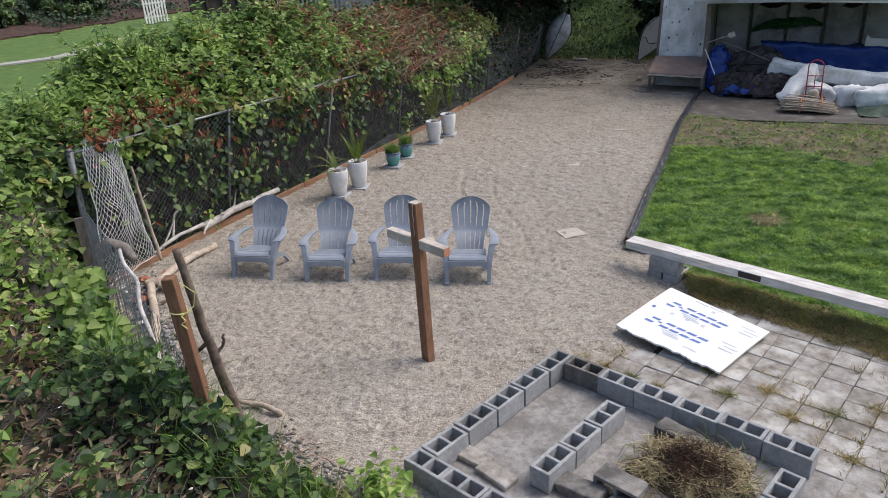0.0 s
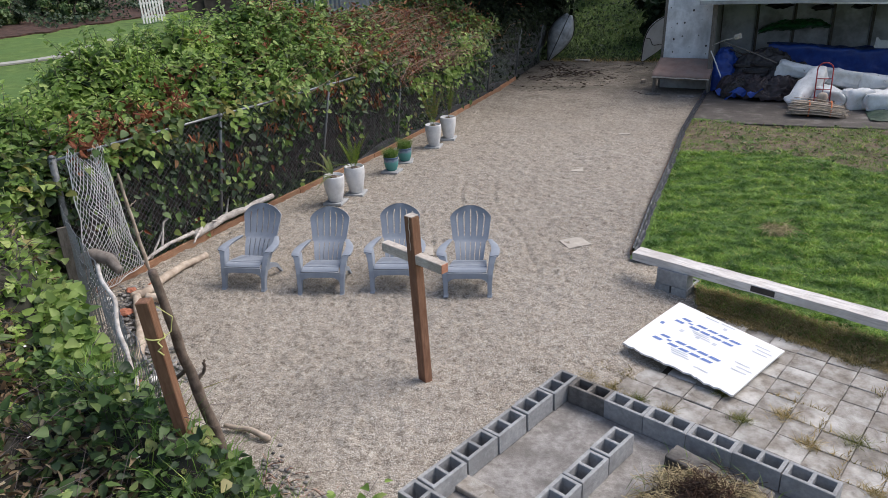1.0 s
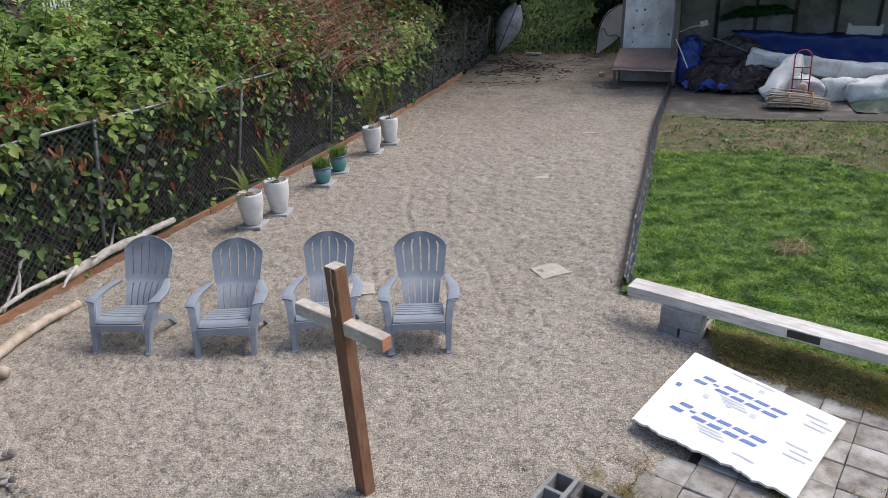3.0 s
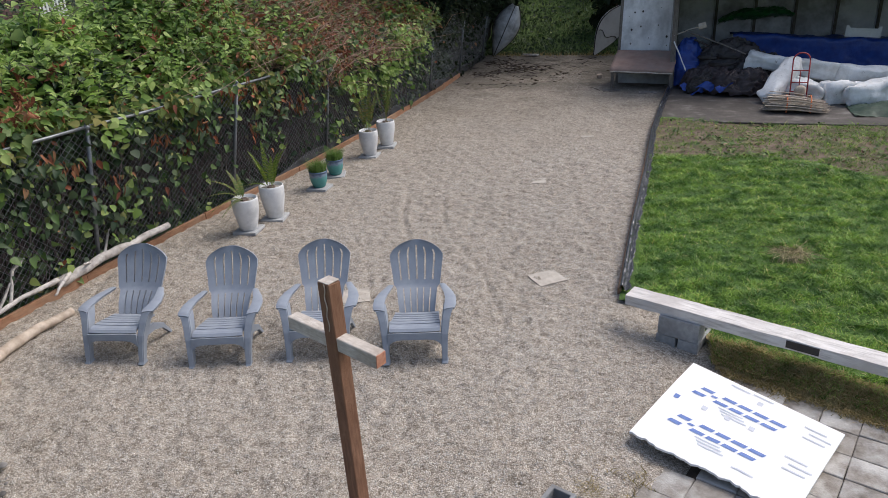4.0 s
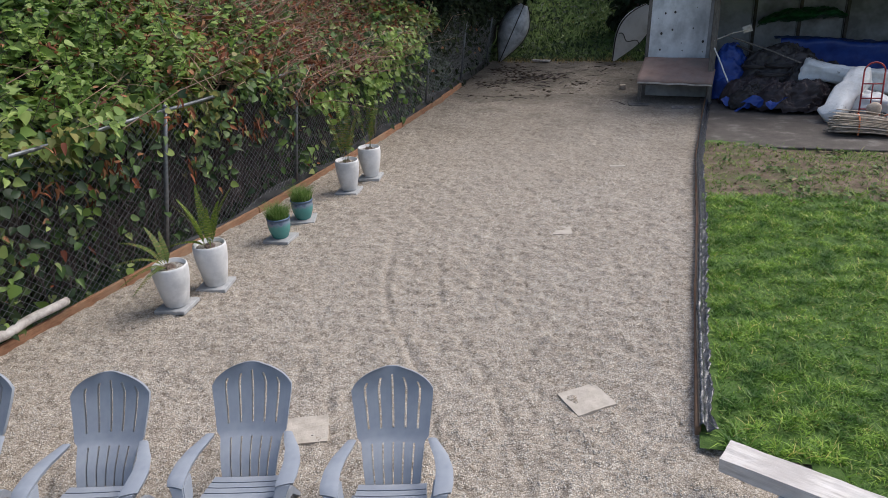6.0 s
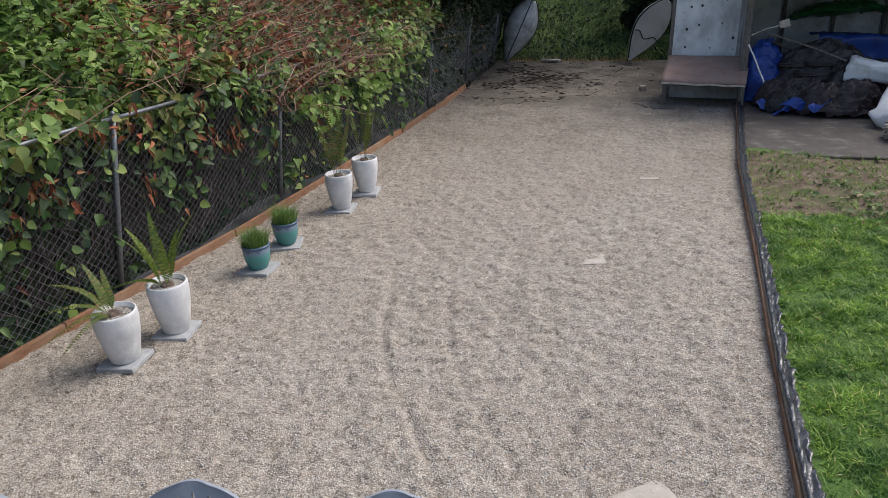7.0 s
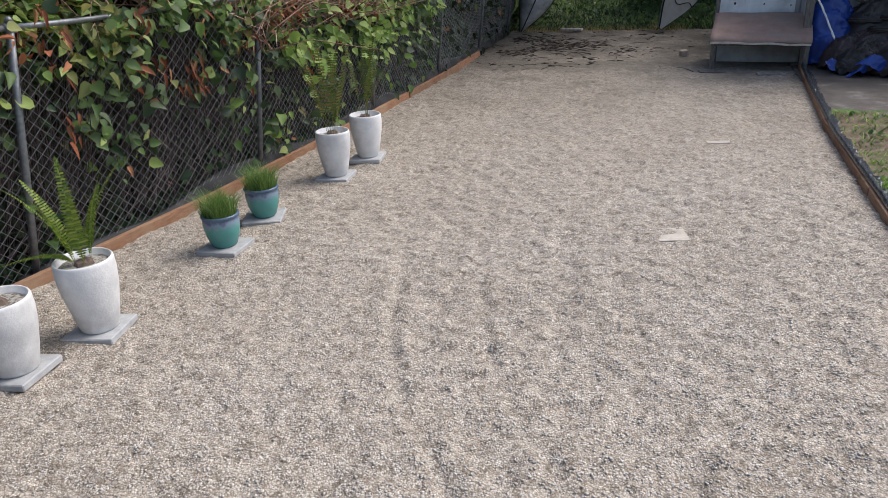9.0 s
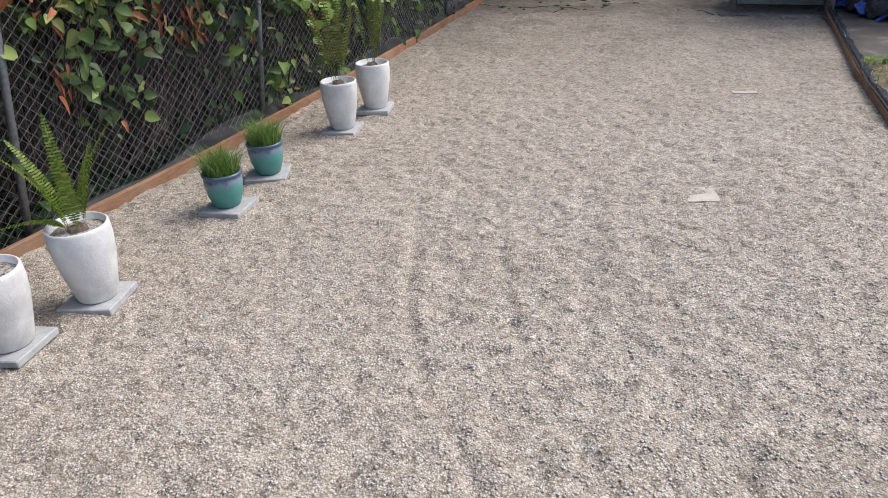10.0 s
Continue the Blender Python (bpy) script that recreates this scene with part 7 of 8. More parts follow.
def crumple(bm, u0, u1, v0, v1, fn, amp, sc, nu=60, nv=40, seed=0):
    def f(u, v):
        p = Vector(fn(u, v))
        q = p * sc
        fold = 0.8 * noise.noise(q + Vector((seed, 0, 0))) + 0.9 * (0.5 - abs(noise.noise(q * 1.9 + Vector((0, seed, 0))))) + 0.5 * (0.4 - abs(noise.noise(q * 4.3))) + 0.3 * (0.3 - abs(noise.noise(q * 8.5))) + 0.12 * noise.noise(q * 16)
        return p + Vector((0.3, -0.5, 0.8)) * fold * amp
    sheet(bm, f, lin(u0, u1, nu), lin(v0, v1, nv))


def shed():
    root = thing("open_shed", "open-fronted grey shed with white fascia and concrete floor", "shed", kind="structure")
    X0, X1, YF, YB, HT = -0.5, 8.5, 20.4, 24.4, 2.25
    bm = bmesh.new()
    box(bm, (X1 - X0 + 0.7, YB - 17.0 + 0.3, 0.2), Matrix.Translation(((X0 + X1) / 2 + 0.2, (YB + 17.0) / 2 + 0.15, -0.075)), 0.01)
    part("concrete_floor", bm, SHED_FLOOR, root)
    bm = bmesh.new()
    box(bm, (X1 - X0, 0.05, HT + 0.2), Matrix.Translation(((X0 + X1) / 2, YB + 0.06, HT / 2)))
    part("back_wall", bm, SHED_WALL, root)
    for nm, size, at in (("side_wall", (0.08, YB - YF, HT), (X0 + 0.02, (YF + YB) / 2, HT / 2)), ("end_wall", (0.08, YB - YF, HT), (X1, (YF + YB) / 2, HT / 2))):
        bm = bmesh.new()
        box(bm, size, Matrix.Translation(at))
        part(nm, bm, SHED_WALL, root)
    for i in range(9):
        bm = bmesh.new()
        w = (X1 - X0) / 9
        box(bm, (w - 0.012, 0.04 + 0.015 * (i % 2), HT), Matrix.Translation((X0 + (i + 0.5) * w, YB, HT / 2)), 0.004)
        part("back_panel", bm, PALE_PANEL, root)
        bm = bmesh.new()
        box(bm, (0.07, 0.07, HT), Matrix.Translation((X0 + (i + 0.02) * w + 0.04, YB - 0.07, HT / 2)), 0.004)
        part("stud", bm, OLD_WOOD, root)
    bm = bmesh.new()
    box(bm, (X1 - X0 + 0.7, YB - YF + 1.0, 0.08), Matrix.Translation(((X0 + X1) / 2, (YF + YB) / 2 - 0.1, HT + 0.16)) @ pose(0, 0, 0, 3, 0, 0))
    part("roof", bm, SHED_WALL, root)
    bm = bmesh.new()
    box(bm, (X1 - X0 + 0.7, 0.04, 0.24), Matrix.Translation(((X0 + X1) / 2, YF - 0.55, HT + 0.03)) @ pose(0, 0, 0, 0, 1.6, 0), 0.004)
    part("fascia", bm, WHITE_PAINT, root, "white painted fascia board")
    bm = bmesh.new()
    box(bm, (0.11, 0.11, HT), Matrix.Translation((X0, YF - 0.0, HT / 2)), 0.005)
    part("corner_post", bm, OLD_WOOD, root)


def shed_things():
    # long covered rack
    root = thing("covered_rack", "long rack covered by a crumpled blue tarpaulin", "rack")
    bm = bmesh.new()

    def cover(u, v):
        x = 0.85 + u * 5.5
        top = 1.0 - 0.09 * u * 5.5 / 2 + 0.02 * math.sin(u * 14)
        if v < 0.4:
            return (x, 21.55 + 0.02 * math.sin(u * 40), 0.12 + (top - 0.12) * v / 0.4)
        return (x, 21.55 + (v - 0.4) / 0.6 * 1.2, top + 0.05 * math.sin(v * 5))
    crumple(bm, 0, 1, 0, 1, cover, 0.05, 2.6, 120, 44)
    part("tarpaulin", bm, BLUE_TARP, root, "", True)
    for x in (1.0, 2.8, 4.6, 6.2):
        bm = bmesh.new()
        box(bm, (0.07, 0.9, 0.7), Matrix.Translation((x, 22.2, 0.37)), 0.005)
        part("trestle", bm, OLD_WOOD, root)
    bm = bmesh.new()
    crumple(bm, 0, 1, 0, 1, lambda u, v: (-0.16 + 0.47 * math.cos(u * 6.28) * math.sin(v * 1.57 + 0.02) * (1 - 0.25 * v), 20.65 + 0.35 * math.sin(u * 6.28) * math.sin(v * 1.57 + 0.02), 0.03 + 1.05 * math.cos(v * 1.57)), 0.14, 4, 60, 44, 3)
    tagged(part("blue_tarpaulin", bm, BLUE_TARP, None, "", True), "crumpled blue tarpaulin bundle beside the shed post", "tarpaulin")
    for cx, cy, rx, ry, h, mat, lab, sd in ((0.3, 20.15, 0.62, 0.5, 0.5, BROWN_TARP, "crumpled brown tarpaulin heap on concrete", 1), (0.95, 19.6, 0.72, 0.36, 0.5, BROWN_TARP, "folded dark brown tarpaulin on concrete", 2), (0.75, 20.65, 0.95, 0.55, 1.0, BLACK_TARP, "heap of black tarpaulin and hose", 3), (0.2, 19.75, 0.42, 0.3, 0.36, BLACK_TARP, "bundle of black plastic with blue folds", 4), (1.3, 20.2, 0.6, 0.45, 0.8, BLACK_TARP, "black plastic heap beside foam floats", 5)):
        bm = bmesh.new()
        crumple(bm, 0, 1, 0, 1, lambda u, v: (cx + rx * math.cos(u * 6.2832) * math.sin(v * 1.57 + 0.02), cy + ry * math.sin(u * 6.2832) * math.sin(v * 1.57 + 0.02), 0.03 + h * math.cos(v * 1.57)), 0.17, 3.6, 96, 52, sd * 7)
        tagged(part("tarpaulin", bm, mat, None, "", True), lab, "tarpaulin", "heap of tarpaulins")
    for cx, cy, cz, sx in ((0.28, 19.42, 0.22, 0.2), (0.62, 19.2, 0.26, 0.14), (-0.1, 19.7, 0.2, 0.16), (0.1, 19.42, 0.12, 0.12)):
        bm = bmesh.new()
        crumple(bm, -1, 1, -1, 1, lambda u, v: (cx + u * sx + 0.05 * v, cy - 0.09 * (1 - u * u) + 0.02 * v, cz + 0.06 * math.sin(u * 2.5 + cx * 9) + v * (0.03 + 0.035 * (1 - u * u))), 0.03, 7, 40, 10, cx * 9)
        tagged(part("tarp_fold", bm, BLUE_TARP, None, "", True), "bright blue fold of tarpaulin on the heap", "tarpaulin")
    # hose coils and poles
    for cx, cy, cz, r in ((0.35, 20.4, 0.7, 0.28), (0.8, 20.3, 0.74, 0.33), (0.6, 20.1, 0.6, 0.3)):
        bm = bmesh.new()
        tube(bm, [(cx + (r + 0.015 * math.sin(a * 2.3)) * math.cos(a), cy + 0.6 * r * math.sin(a), cz + 0.02 * math.sin(a * 1.7) + 0.006 * a / 6) for a in lin(0, 6.28 * 4, 90)], 0.016, 6)
        tagged(part("hose", bm, BLACK_TARP, None, "", True), "coiled black hose lying on tarpaulin", "hose")
    for a, b, r, mat, lab in (((-0.5, 20.35, 1.2), (0.05, 20.5, 1.38), 0.01, BARE_WOOD, "pale pole with a white blade leaning in the shed"), ((-0.15, 20.4, 1.25), (1.05, 19.9, 0.85), 0.016, OLD_WOOD, "grey bent pole across the heap"), ((-0.1, 20.6, 1.1), (1.2, 20.4, 0.5), 0.022, DARK_TRIM, "dark pole across the heap"), ((-0.5, 20.0, 1.12), (-0.2, 19.8, 0.5), 0.014, WHITE_PAINT, "thin white stick leaning on blue tarpaulin"), ((-0.3, 20.5, 1.3), (0.9, 20.9, 0.75), 0.012, GALV, "thin metal pole on the heap")):
        bm = bmesh.new()
        twisty(bm, [a, Vector(a).lerp(Vector(b), 0.5) + Vector((0, 0, 0.02)), b], r, r, 7, 0.008, a[0])
        if "blade" in lab:
            box(bm, (0.17, 0.02, 0.13), Matrix.Translation((0.1, 20.5, 1.4)) @ pose(0, 0, 0, 0, -18, 0), 0.006)
        tagged(part("pole", bm, mat, None, "", True), lab, "pole", "poles in the shed")
    # green film hung on the back wall
    bm = bmesh.new()
    crumple(bm, 0, 1, 0, 1, lambda u, v: (0.6 + u * 1.85, 24.15 - 0.3 * math.sin(v * 3.14), 1.08 + 0.36 * math.sin(u * 2.7) + 0.03 * math.sin(u * 9) - v * (0.1 + 0.24 * math.sin(u * 3.14))), 0.09, 4, 70, 24, 8)
    tagged(part("hung_film", bm, GREEN_FILM, None, "", True), "bundled green plastic film hung on the shed wall", "plastic film")
    for x, z, L in ((2.9, 1.75, 0.5), (0.7, 1.8, 0.8), (1.9, 1.72, 0.6)):
        bm = bmesh.new()
        crumple(bm, 0, 1, 0, 1, lambda u, v: (x + u * L, 23.9 - 0.12 * math.sin(v * 3.14), z + 0.12 * math.sin(u * 3) - v * 0.2 * math.sin(u * 3.14)), 0.05, 5, 24, 10, x)
        tagged(part("hung_bag", bm, BLACK_TARP, None, "", True), "dark bag hung high in the shed", "bag", "bags hung in the shed")
    root = thing("white_tray", "white plastic tray standing on the blue tarpaulin", "tray", m=pose(3.72, 21.85, 0.92, 0, 3, 0))
    bm = bmesh.new()
    sheet(bm, lambda u, v: (u * 0.38, 0.02 * math.sin(u * 3), v * (0.2 + 0.06 * (abs(u) > 0.75))), lin(-1, 1, 17), lin(0, 1, 4), 0.02)
    part("front", bm, WHITE_PAINT, root)
    bm = bmesh.new()
    box(bm, (0.74, 0.4, 0.02), Matrix.Translation((0, 0.21, 0.012)), 0.004)
    part("base", bm, WHITE_PAINT, root)
    # foam floats
    for x, y, z, L, w, h, az, tilt, lab in ((2.0, 19.75, 0.62, 1.9, 0.42, 0.36, -14, 8, "long white weathered foam float lying across others"), (1.72, 19.0, 0.42, 1.15, 0.36, 0.3, 52, -30, "white foam float propped aslant"), (2.2, 18.95, 0.25, 0.75, 0.45, 0.45, -30, 12, "white rounded foam float beside the hand truck"), (2.75, 18.85, 0.24, 0.5, 0.5, 0.42, 10, 0, "short white foam float on concrete"), (3.45, 18.8, 0.26, 1.2, 0.5, 0.46, 16, -6, "big white foam float on concrete"), (3.6, 19.5, 0.5, 1.6, 0.4, 0.3, 4, 3, "white foam float on the heap"), (4.7, 19.2, 0.3, 1.3, 0.5, 0.5, -20, 0, "big white foam float on concrete")):
        bm = bmesh.new()
        box(bm, (L, w, h), None, min(w, h) * 0.18, 2)
        bmesh.ops.subdivide_edges(bm, edges=[e for e in bm.edges if e.calc_length() > 0.2], cuts=5, use_grid_fill=True)
        rough(bm, 0.1, 3.6, x * 3)
        rough(bm, 0.045, 9, x)
        tagged(part("foam_float", bm, FOAM, None, "", True, pose(x, y, z, 0, tilt, az)), lab, "foam float", "heap of foam floats")
    # hand truck
    root = thing("hand_truck", "red tubular hand truck standing among foam floats", "hand truck", m=pose(2.02, 18.55, 0.0, -8, 0, 4))
    for s in (-1, 1):
        bm = bmesh.new()
        tube(bm, [(s * 0.16, 0, 0.1), (s * 0.16, 0, 0.92)], 0.014, 8)
        part("upright", bm, RED_PAINT, root, "", True)
        bm = bmesh.new()
        tube(bm, [(s * 0.21, 0.08, 0.12), (s * 0.27, 0.08, 0.12)], 0.12, 16)
        part("wheel", bm, BLACK_TARP, root)
    bm = bmesh.new()
    tube(bm, [(0.16 * math.cos(a), 0, 0.92 + 0.15 * math.sin(a)) for a in lin(0, math.pi, 14)], 0.014, 8)
    part("handle", bm, RED_PAINT, root, "", True)
    for z in (0.3, 0.48, 0.72):
        bm = bmesh.new()
        tube(bm, [(-0.16, 0, z), (0.16, 0, z)], 0.011, 8)
        part("crossbar", bm, RED_PAINT, root, "", True)
    bm = bmesh.new()
    tube(bm, [(0, 0, 0.3), (0, 0, 0.72)], 0.01, 8)
    part("centre_bar", bm, RED_PAINT, root, "", True)
    bm = bmesh.new()
    box(bm, (0.36, 0.2, 0.012), Matrix.Translation((0, -0.1, 0.06)), 0.002)
    part("toe_plate", bm, RED_PAINT, root)
    # bundle of reeds
    root = thing("reed_bundle", "bundle of grey reeds tied with orange cord on concrete", "reed bundle")
    n = 420
    yy, zz = rng.normal(0, 0.1, n), np.abs(rng.normal(0, 0.1, n))
    a = np.stack([1.42 + rng.normal(0, 0.05, n), 18.0 + yy, 0.06 + zz], 1)
    b = np.stack([2.4 + rng.normal(0, 0.06, n), 17.95 + yy * 1.25, 0.05 + zz * 0.7], 1)
    tagged(stems("reeds", a, (a + b) / 2 + np.array([0, 0, 0.02]), b, rng.uniform(0.005, 0.011, n), REED, root, 4), kind="stuff")
    for x in (1.72, 2.15):
        bm = bmesh.new()
        tube(bm, [(x + 0.01 * math.sin(q), 18.0 + 0.25 * math.cos(q), 0.1 + 0.24 * math.sin(q)) for q in lin(-0.2, math.pi + 0.2, 18)], 0.014, 6)
        part("cord", bm, ORANGE, root, "orange cord")
    bm = bmesh.new()
    bmesh.ops.create_icosphere(bm, subdivisions=3, radius=0.12)
    rough(bm, 0.02, 8)
    tagged(part("buoy", bm, DRIFT, None, "", True, pose(1.98, 18.2, 0.38)), "round faded buoy resting on the reed bundle", "buoy")
    bm = bmesh.new()
    crumple(bm, 0, 1, 0, 1, lambda u, v: (2.9 + u * 2.0, 17.6 + v * 1.0, 0.03 + 0.22 * math.sin(u * 2.5) * math.sin(v * 3.0)), 0.06, 4, 40, 24, 5)
    tagged(part("green_tarp", bm, GREEN_TARP, None, "", True), "dark green tarpaulin spread on the concrete edge", "tarpaulin")


# ---- far planting and the neighbouring garden ----
def crown(root, name, cx, cy, cz, r, n, mat, size, squash=0.8):
    """A loose crown of leaf clumps with gaps."""
    k = max(6, n // 70)
    c = rng.normal(size=(k, 3))
    c = unit(c) * rng.uniform(0.35, 1, (k, 1)) ** 0.5 * np.array([r, r, r * squash])
    which = rng.integers(0, k, n)
    P = c[which] + unit(rng.normal(size=(n, 3))) * rng.uniform(0.3, 1, (n, 1)) * r * 0.32 + np.array([cx, cy, cz])
    nor = (P - np.array([cx, cy, cz - r * 0.5])) / r + rng.normal(0, 0.5, (n, 3)) + np.array([0, 0, 0.4])
    tagged(leaves(name, P, nor, rng.uniform(0.7, 1.3, n) * size, mat, root), kind="stuff")


def shrub(name, label, x, y, z, r, h, mats, n=1800, size=0.12):
    root = thing(name, label, "shrub" if name == "shrub" else "tree")
    bm = bmesh.new()
    for i in range(6):
        a = i * 1.05 + x
        tube(bm, [(x, y, z - 0.2), (x + 0.3 * r * math.cos(a), y + 0.3 * r * math.sin(a), z + h * 0.4), (x + 0.6 * r * math.cos(a), y + 0.6 * r * math.sin(a), z + h * 0.8)], [0.06 * r, 0.04 * r, 0.012 * r], 6)
    part("limbs", bm, BARK, root)
    for i, mat in enumerate(mats):
        crown(root, "crown", x, y, z + h * 0.55, r, n // len(mats), mat, size, h / r * 0.5)


def far_planting():
    rd = random.Random(12)
    # shrubs whose dark leaf colours hold the shade at the yard's end
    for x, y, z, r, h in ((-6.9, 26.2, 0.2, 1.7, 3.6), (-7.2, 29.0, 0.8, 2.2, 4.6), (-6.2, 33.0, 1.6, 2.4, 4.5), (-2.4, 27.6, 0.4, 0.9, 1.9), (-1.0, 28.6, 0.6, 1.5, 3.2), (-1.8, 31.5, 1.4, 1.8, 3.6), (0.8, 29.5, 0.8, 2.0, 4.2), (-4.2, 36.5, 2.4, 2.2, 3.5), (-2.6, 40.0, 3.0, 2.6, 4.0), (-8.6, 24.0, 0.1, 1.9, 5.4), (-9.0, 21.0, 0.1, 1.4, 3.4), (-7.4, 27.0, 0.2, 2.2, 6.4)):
        shrub("shrub", "leafy shrub behind the yard, shade put into its dark colour", x, y, z, r, h, [LEAF_DEEP_SHADE, LEAF_DARK, LEAF_DARK], 1500, 0.2)
    # tall trees added to shade the yard's end, their crowns out of view
    for x, y, r, top in ((-7.0, 26.2, 3.1, 5.8), (-7.5, 22.4, 2.3, 5.2), (-9.2, 20.0, 1.6, 5.0), (0.4, 30.0, 2.7, 7.0)):
        root = thing("tree", "tall leafy tree, crown out of view, added to shade the yard's end", "tree")
        bm = bmesh.new()
        twisty(bm, [(x, y, 0.0), (x + 0.1, y, top * 0.45), (x - 0.1, y + 0.1, top)], 0.16, 0.06, 10, 0.03, x)
        for i in range(7):
            a = i * 0.9 + x
            twisty(bm, [(x, y, top * 0.5), (x + 0.4 * r * math.cos(a), y + 0.4 * r * math.sin(a), top * 0.75), (x + 0.8 * r * math.cos(a), y + 0.8 * r * math.sin(a), top * (0.85 + 0.03 * i))], 0.05, 0.015, 6, 0.03, i)
        part("trunk", bm, BARK, root)
        crown(root, "crown", x + 1.5, y - 0.6, top, r, 1700, LEAF, 0.5, 0.6)
        crown(root, "crown", x + 1.2, y - 0.4, top - 0.2, r, 1700, LEAF_DARK, 0.5, 0.6)
    # low leaves on the bank, the darker ones with shade in their colour
    n = 5000
    x, y = rng.uniform(-6.5, 1.0, n), rng.uniform(25.4, 38, n)
    z = 3.2 * np.clip((y - 25.6) / 14, 0, 1) - 0.02
    P = np.stack([x, y, z + rng.uniform(0, 0.12, n)], 1)
    sel = smooth_noise(x, y, 0.8, 91) + rng.normal(0, 0.15, n) > 0.55
    nor = np.array([0, -0.5, 0.8]) + rng.normal(0, 0.5, (n, 3))
    tagged(leaves("bank_weeds", P[sel], nor[sel], rng.uniform(0.06, 0.14, sel.sum()), LEAF, None), "low green weeds covering the bank", "weeds", kind="stuff")
    tagged(leaves("bank_shade_leaves", P[~sel], nor[~sel], rng.uniform(0.06, 0.14, (~sel).sum()), LEAF_DARK, None), "low dark leaves on the bank, shade put into their colour", "ivy", kind="stuff")
    n = 16000
    x, y = rng.uniform(-6.5, 0.5, n), 25.4 + 12.6 * rng.uniform(0, 1, n) ** 1.4
    P = np.stack([x, y, 3.2 * np.clip((y - 25.6) / 14, 0, 1) - 0.04], 1)
    # the lower bank's shade is painted by a darker leaf colour
    for sel, mat, lab in ((y < 28.5, LEAF_DARK, "rough grass on the bank's foot, its shade put into the colour"), (y >= 28.5, LEAF, "green grass higher on the bank")):
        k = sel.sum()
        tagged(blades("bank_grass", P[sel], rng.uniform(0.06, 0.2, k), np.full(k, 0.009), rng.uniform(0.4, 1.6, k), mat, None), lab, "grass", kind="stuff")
    n = 500
    x, y = rng.uniform(-6.0, -2.2, n), 25.2 + rng.normal(0, 0.12, n)
    tagged(blades("edge_grass", np.stack([x, y, np.full(n, -0.03)], 1), rng.uniform(0.05, 0.22, n), np.full(n, 0.006), rng.uniform(0.4, 1.4, n), DRY_BLADE, None), "dry grass fringe at the gravel's end", "grass", kind="stuff")
    n = 170
    x, y = rng.normal(-4.4, 1.0, n), rng.normal(22.5, 1.1, n)
    d = rng.normal(0, 1, (n, 3)) * np.array([1, 1, 0.06])
    d = unit(d) * rng.uniform(0.1, 0.4, (n, 1))
    P = np.stack([x, y, gravel_height(x, y) + 0.02], 1)
    tagged(stems("fallen_twigs", P - d / 2, P + np.array([0, 0, 0.02]), P + d / 2, rng.uniform(0.004, 0.01, n), STEM, None), "fallen dark twigs on gravel", "twigs", kind="stuff")
    n = 900
    x, y = rng.normal(-4.7, 0.95, n), rng.normal(22.9, 1.0, n)
    keep = (x > -5.9) & (y < 25.1) & (smooth_noise(x, y, 1.2, 96) + rng.normal(0, 0.12, n) > 0.45)
    x, y = x[keep], y[keep]
    n = len(x)
    ball = np.array([(1, 0, 0), (0, 1, 0), (-1, 0, 0), (0, -1, 0), (0, 0, 0.8), (0, 0, -0.8)], float)
    size = rng.uniform(0.015, 0.055, n)
    v = ball[None] * rng.uniform(0.6, 1.4, (n, 6, 1)) * (size[:, None] * np.array([1.5, 1.1, 0.55]))[:, None] + np.stack([x, y, gravel_height(x, y) + size * 0.1], 1)[:, None]
    f = np.array([(0, 1, 4), (1, 2, 4), (2, 3, 4), (3, 0, 4), (1, 0, 5), (2, 1, 5), (3, 2, 5), (0, 3, 5)])[None] + (np.arange(n) * 6)[:, None, None]
    tagged(np_mesh("soil_clods", v.reshape(-1, 3), f.reshape(-1, 3), SOIL), "dark clods of soil strewn on the gravel", "soil", kind="stuff")
    bm = bmesh.new()
    box(bm, (0.5, 0.16, 0.05), None, 0.015, 2)
    rough(bm, 0.02, 6)
    tagged(part("driftwood_plank", bm, GREY_DRIFT, None, "", False, pose(-4.75, 25.05, 0.05, 0, 0, -8)), "short pale weathered plank at the gravel's end", "plank")


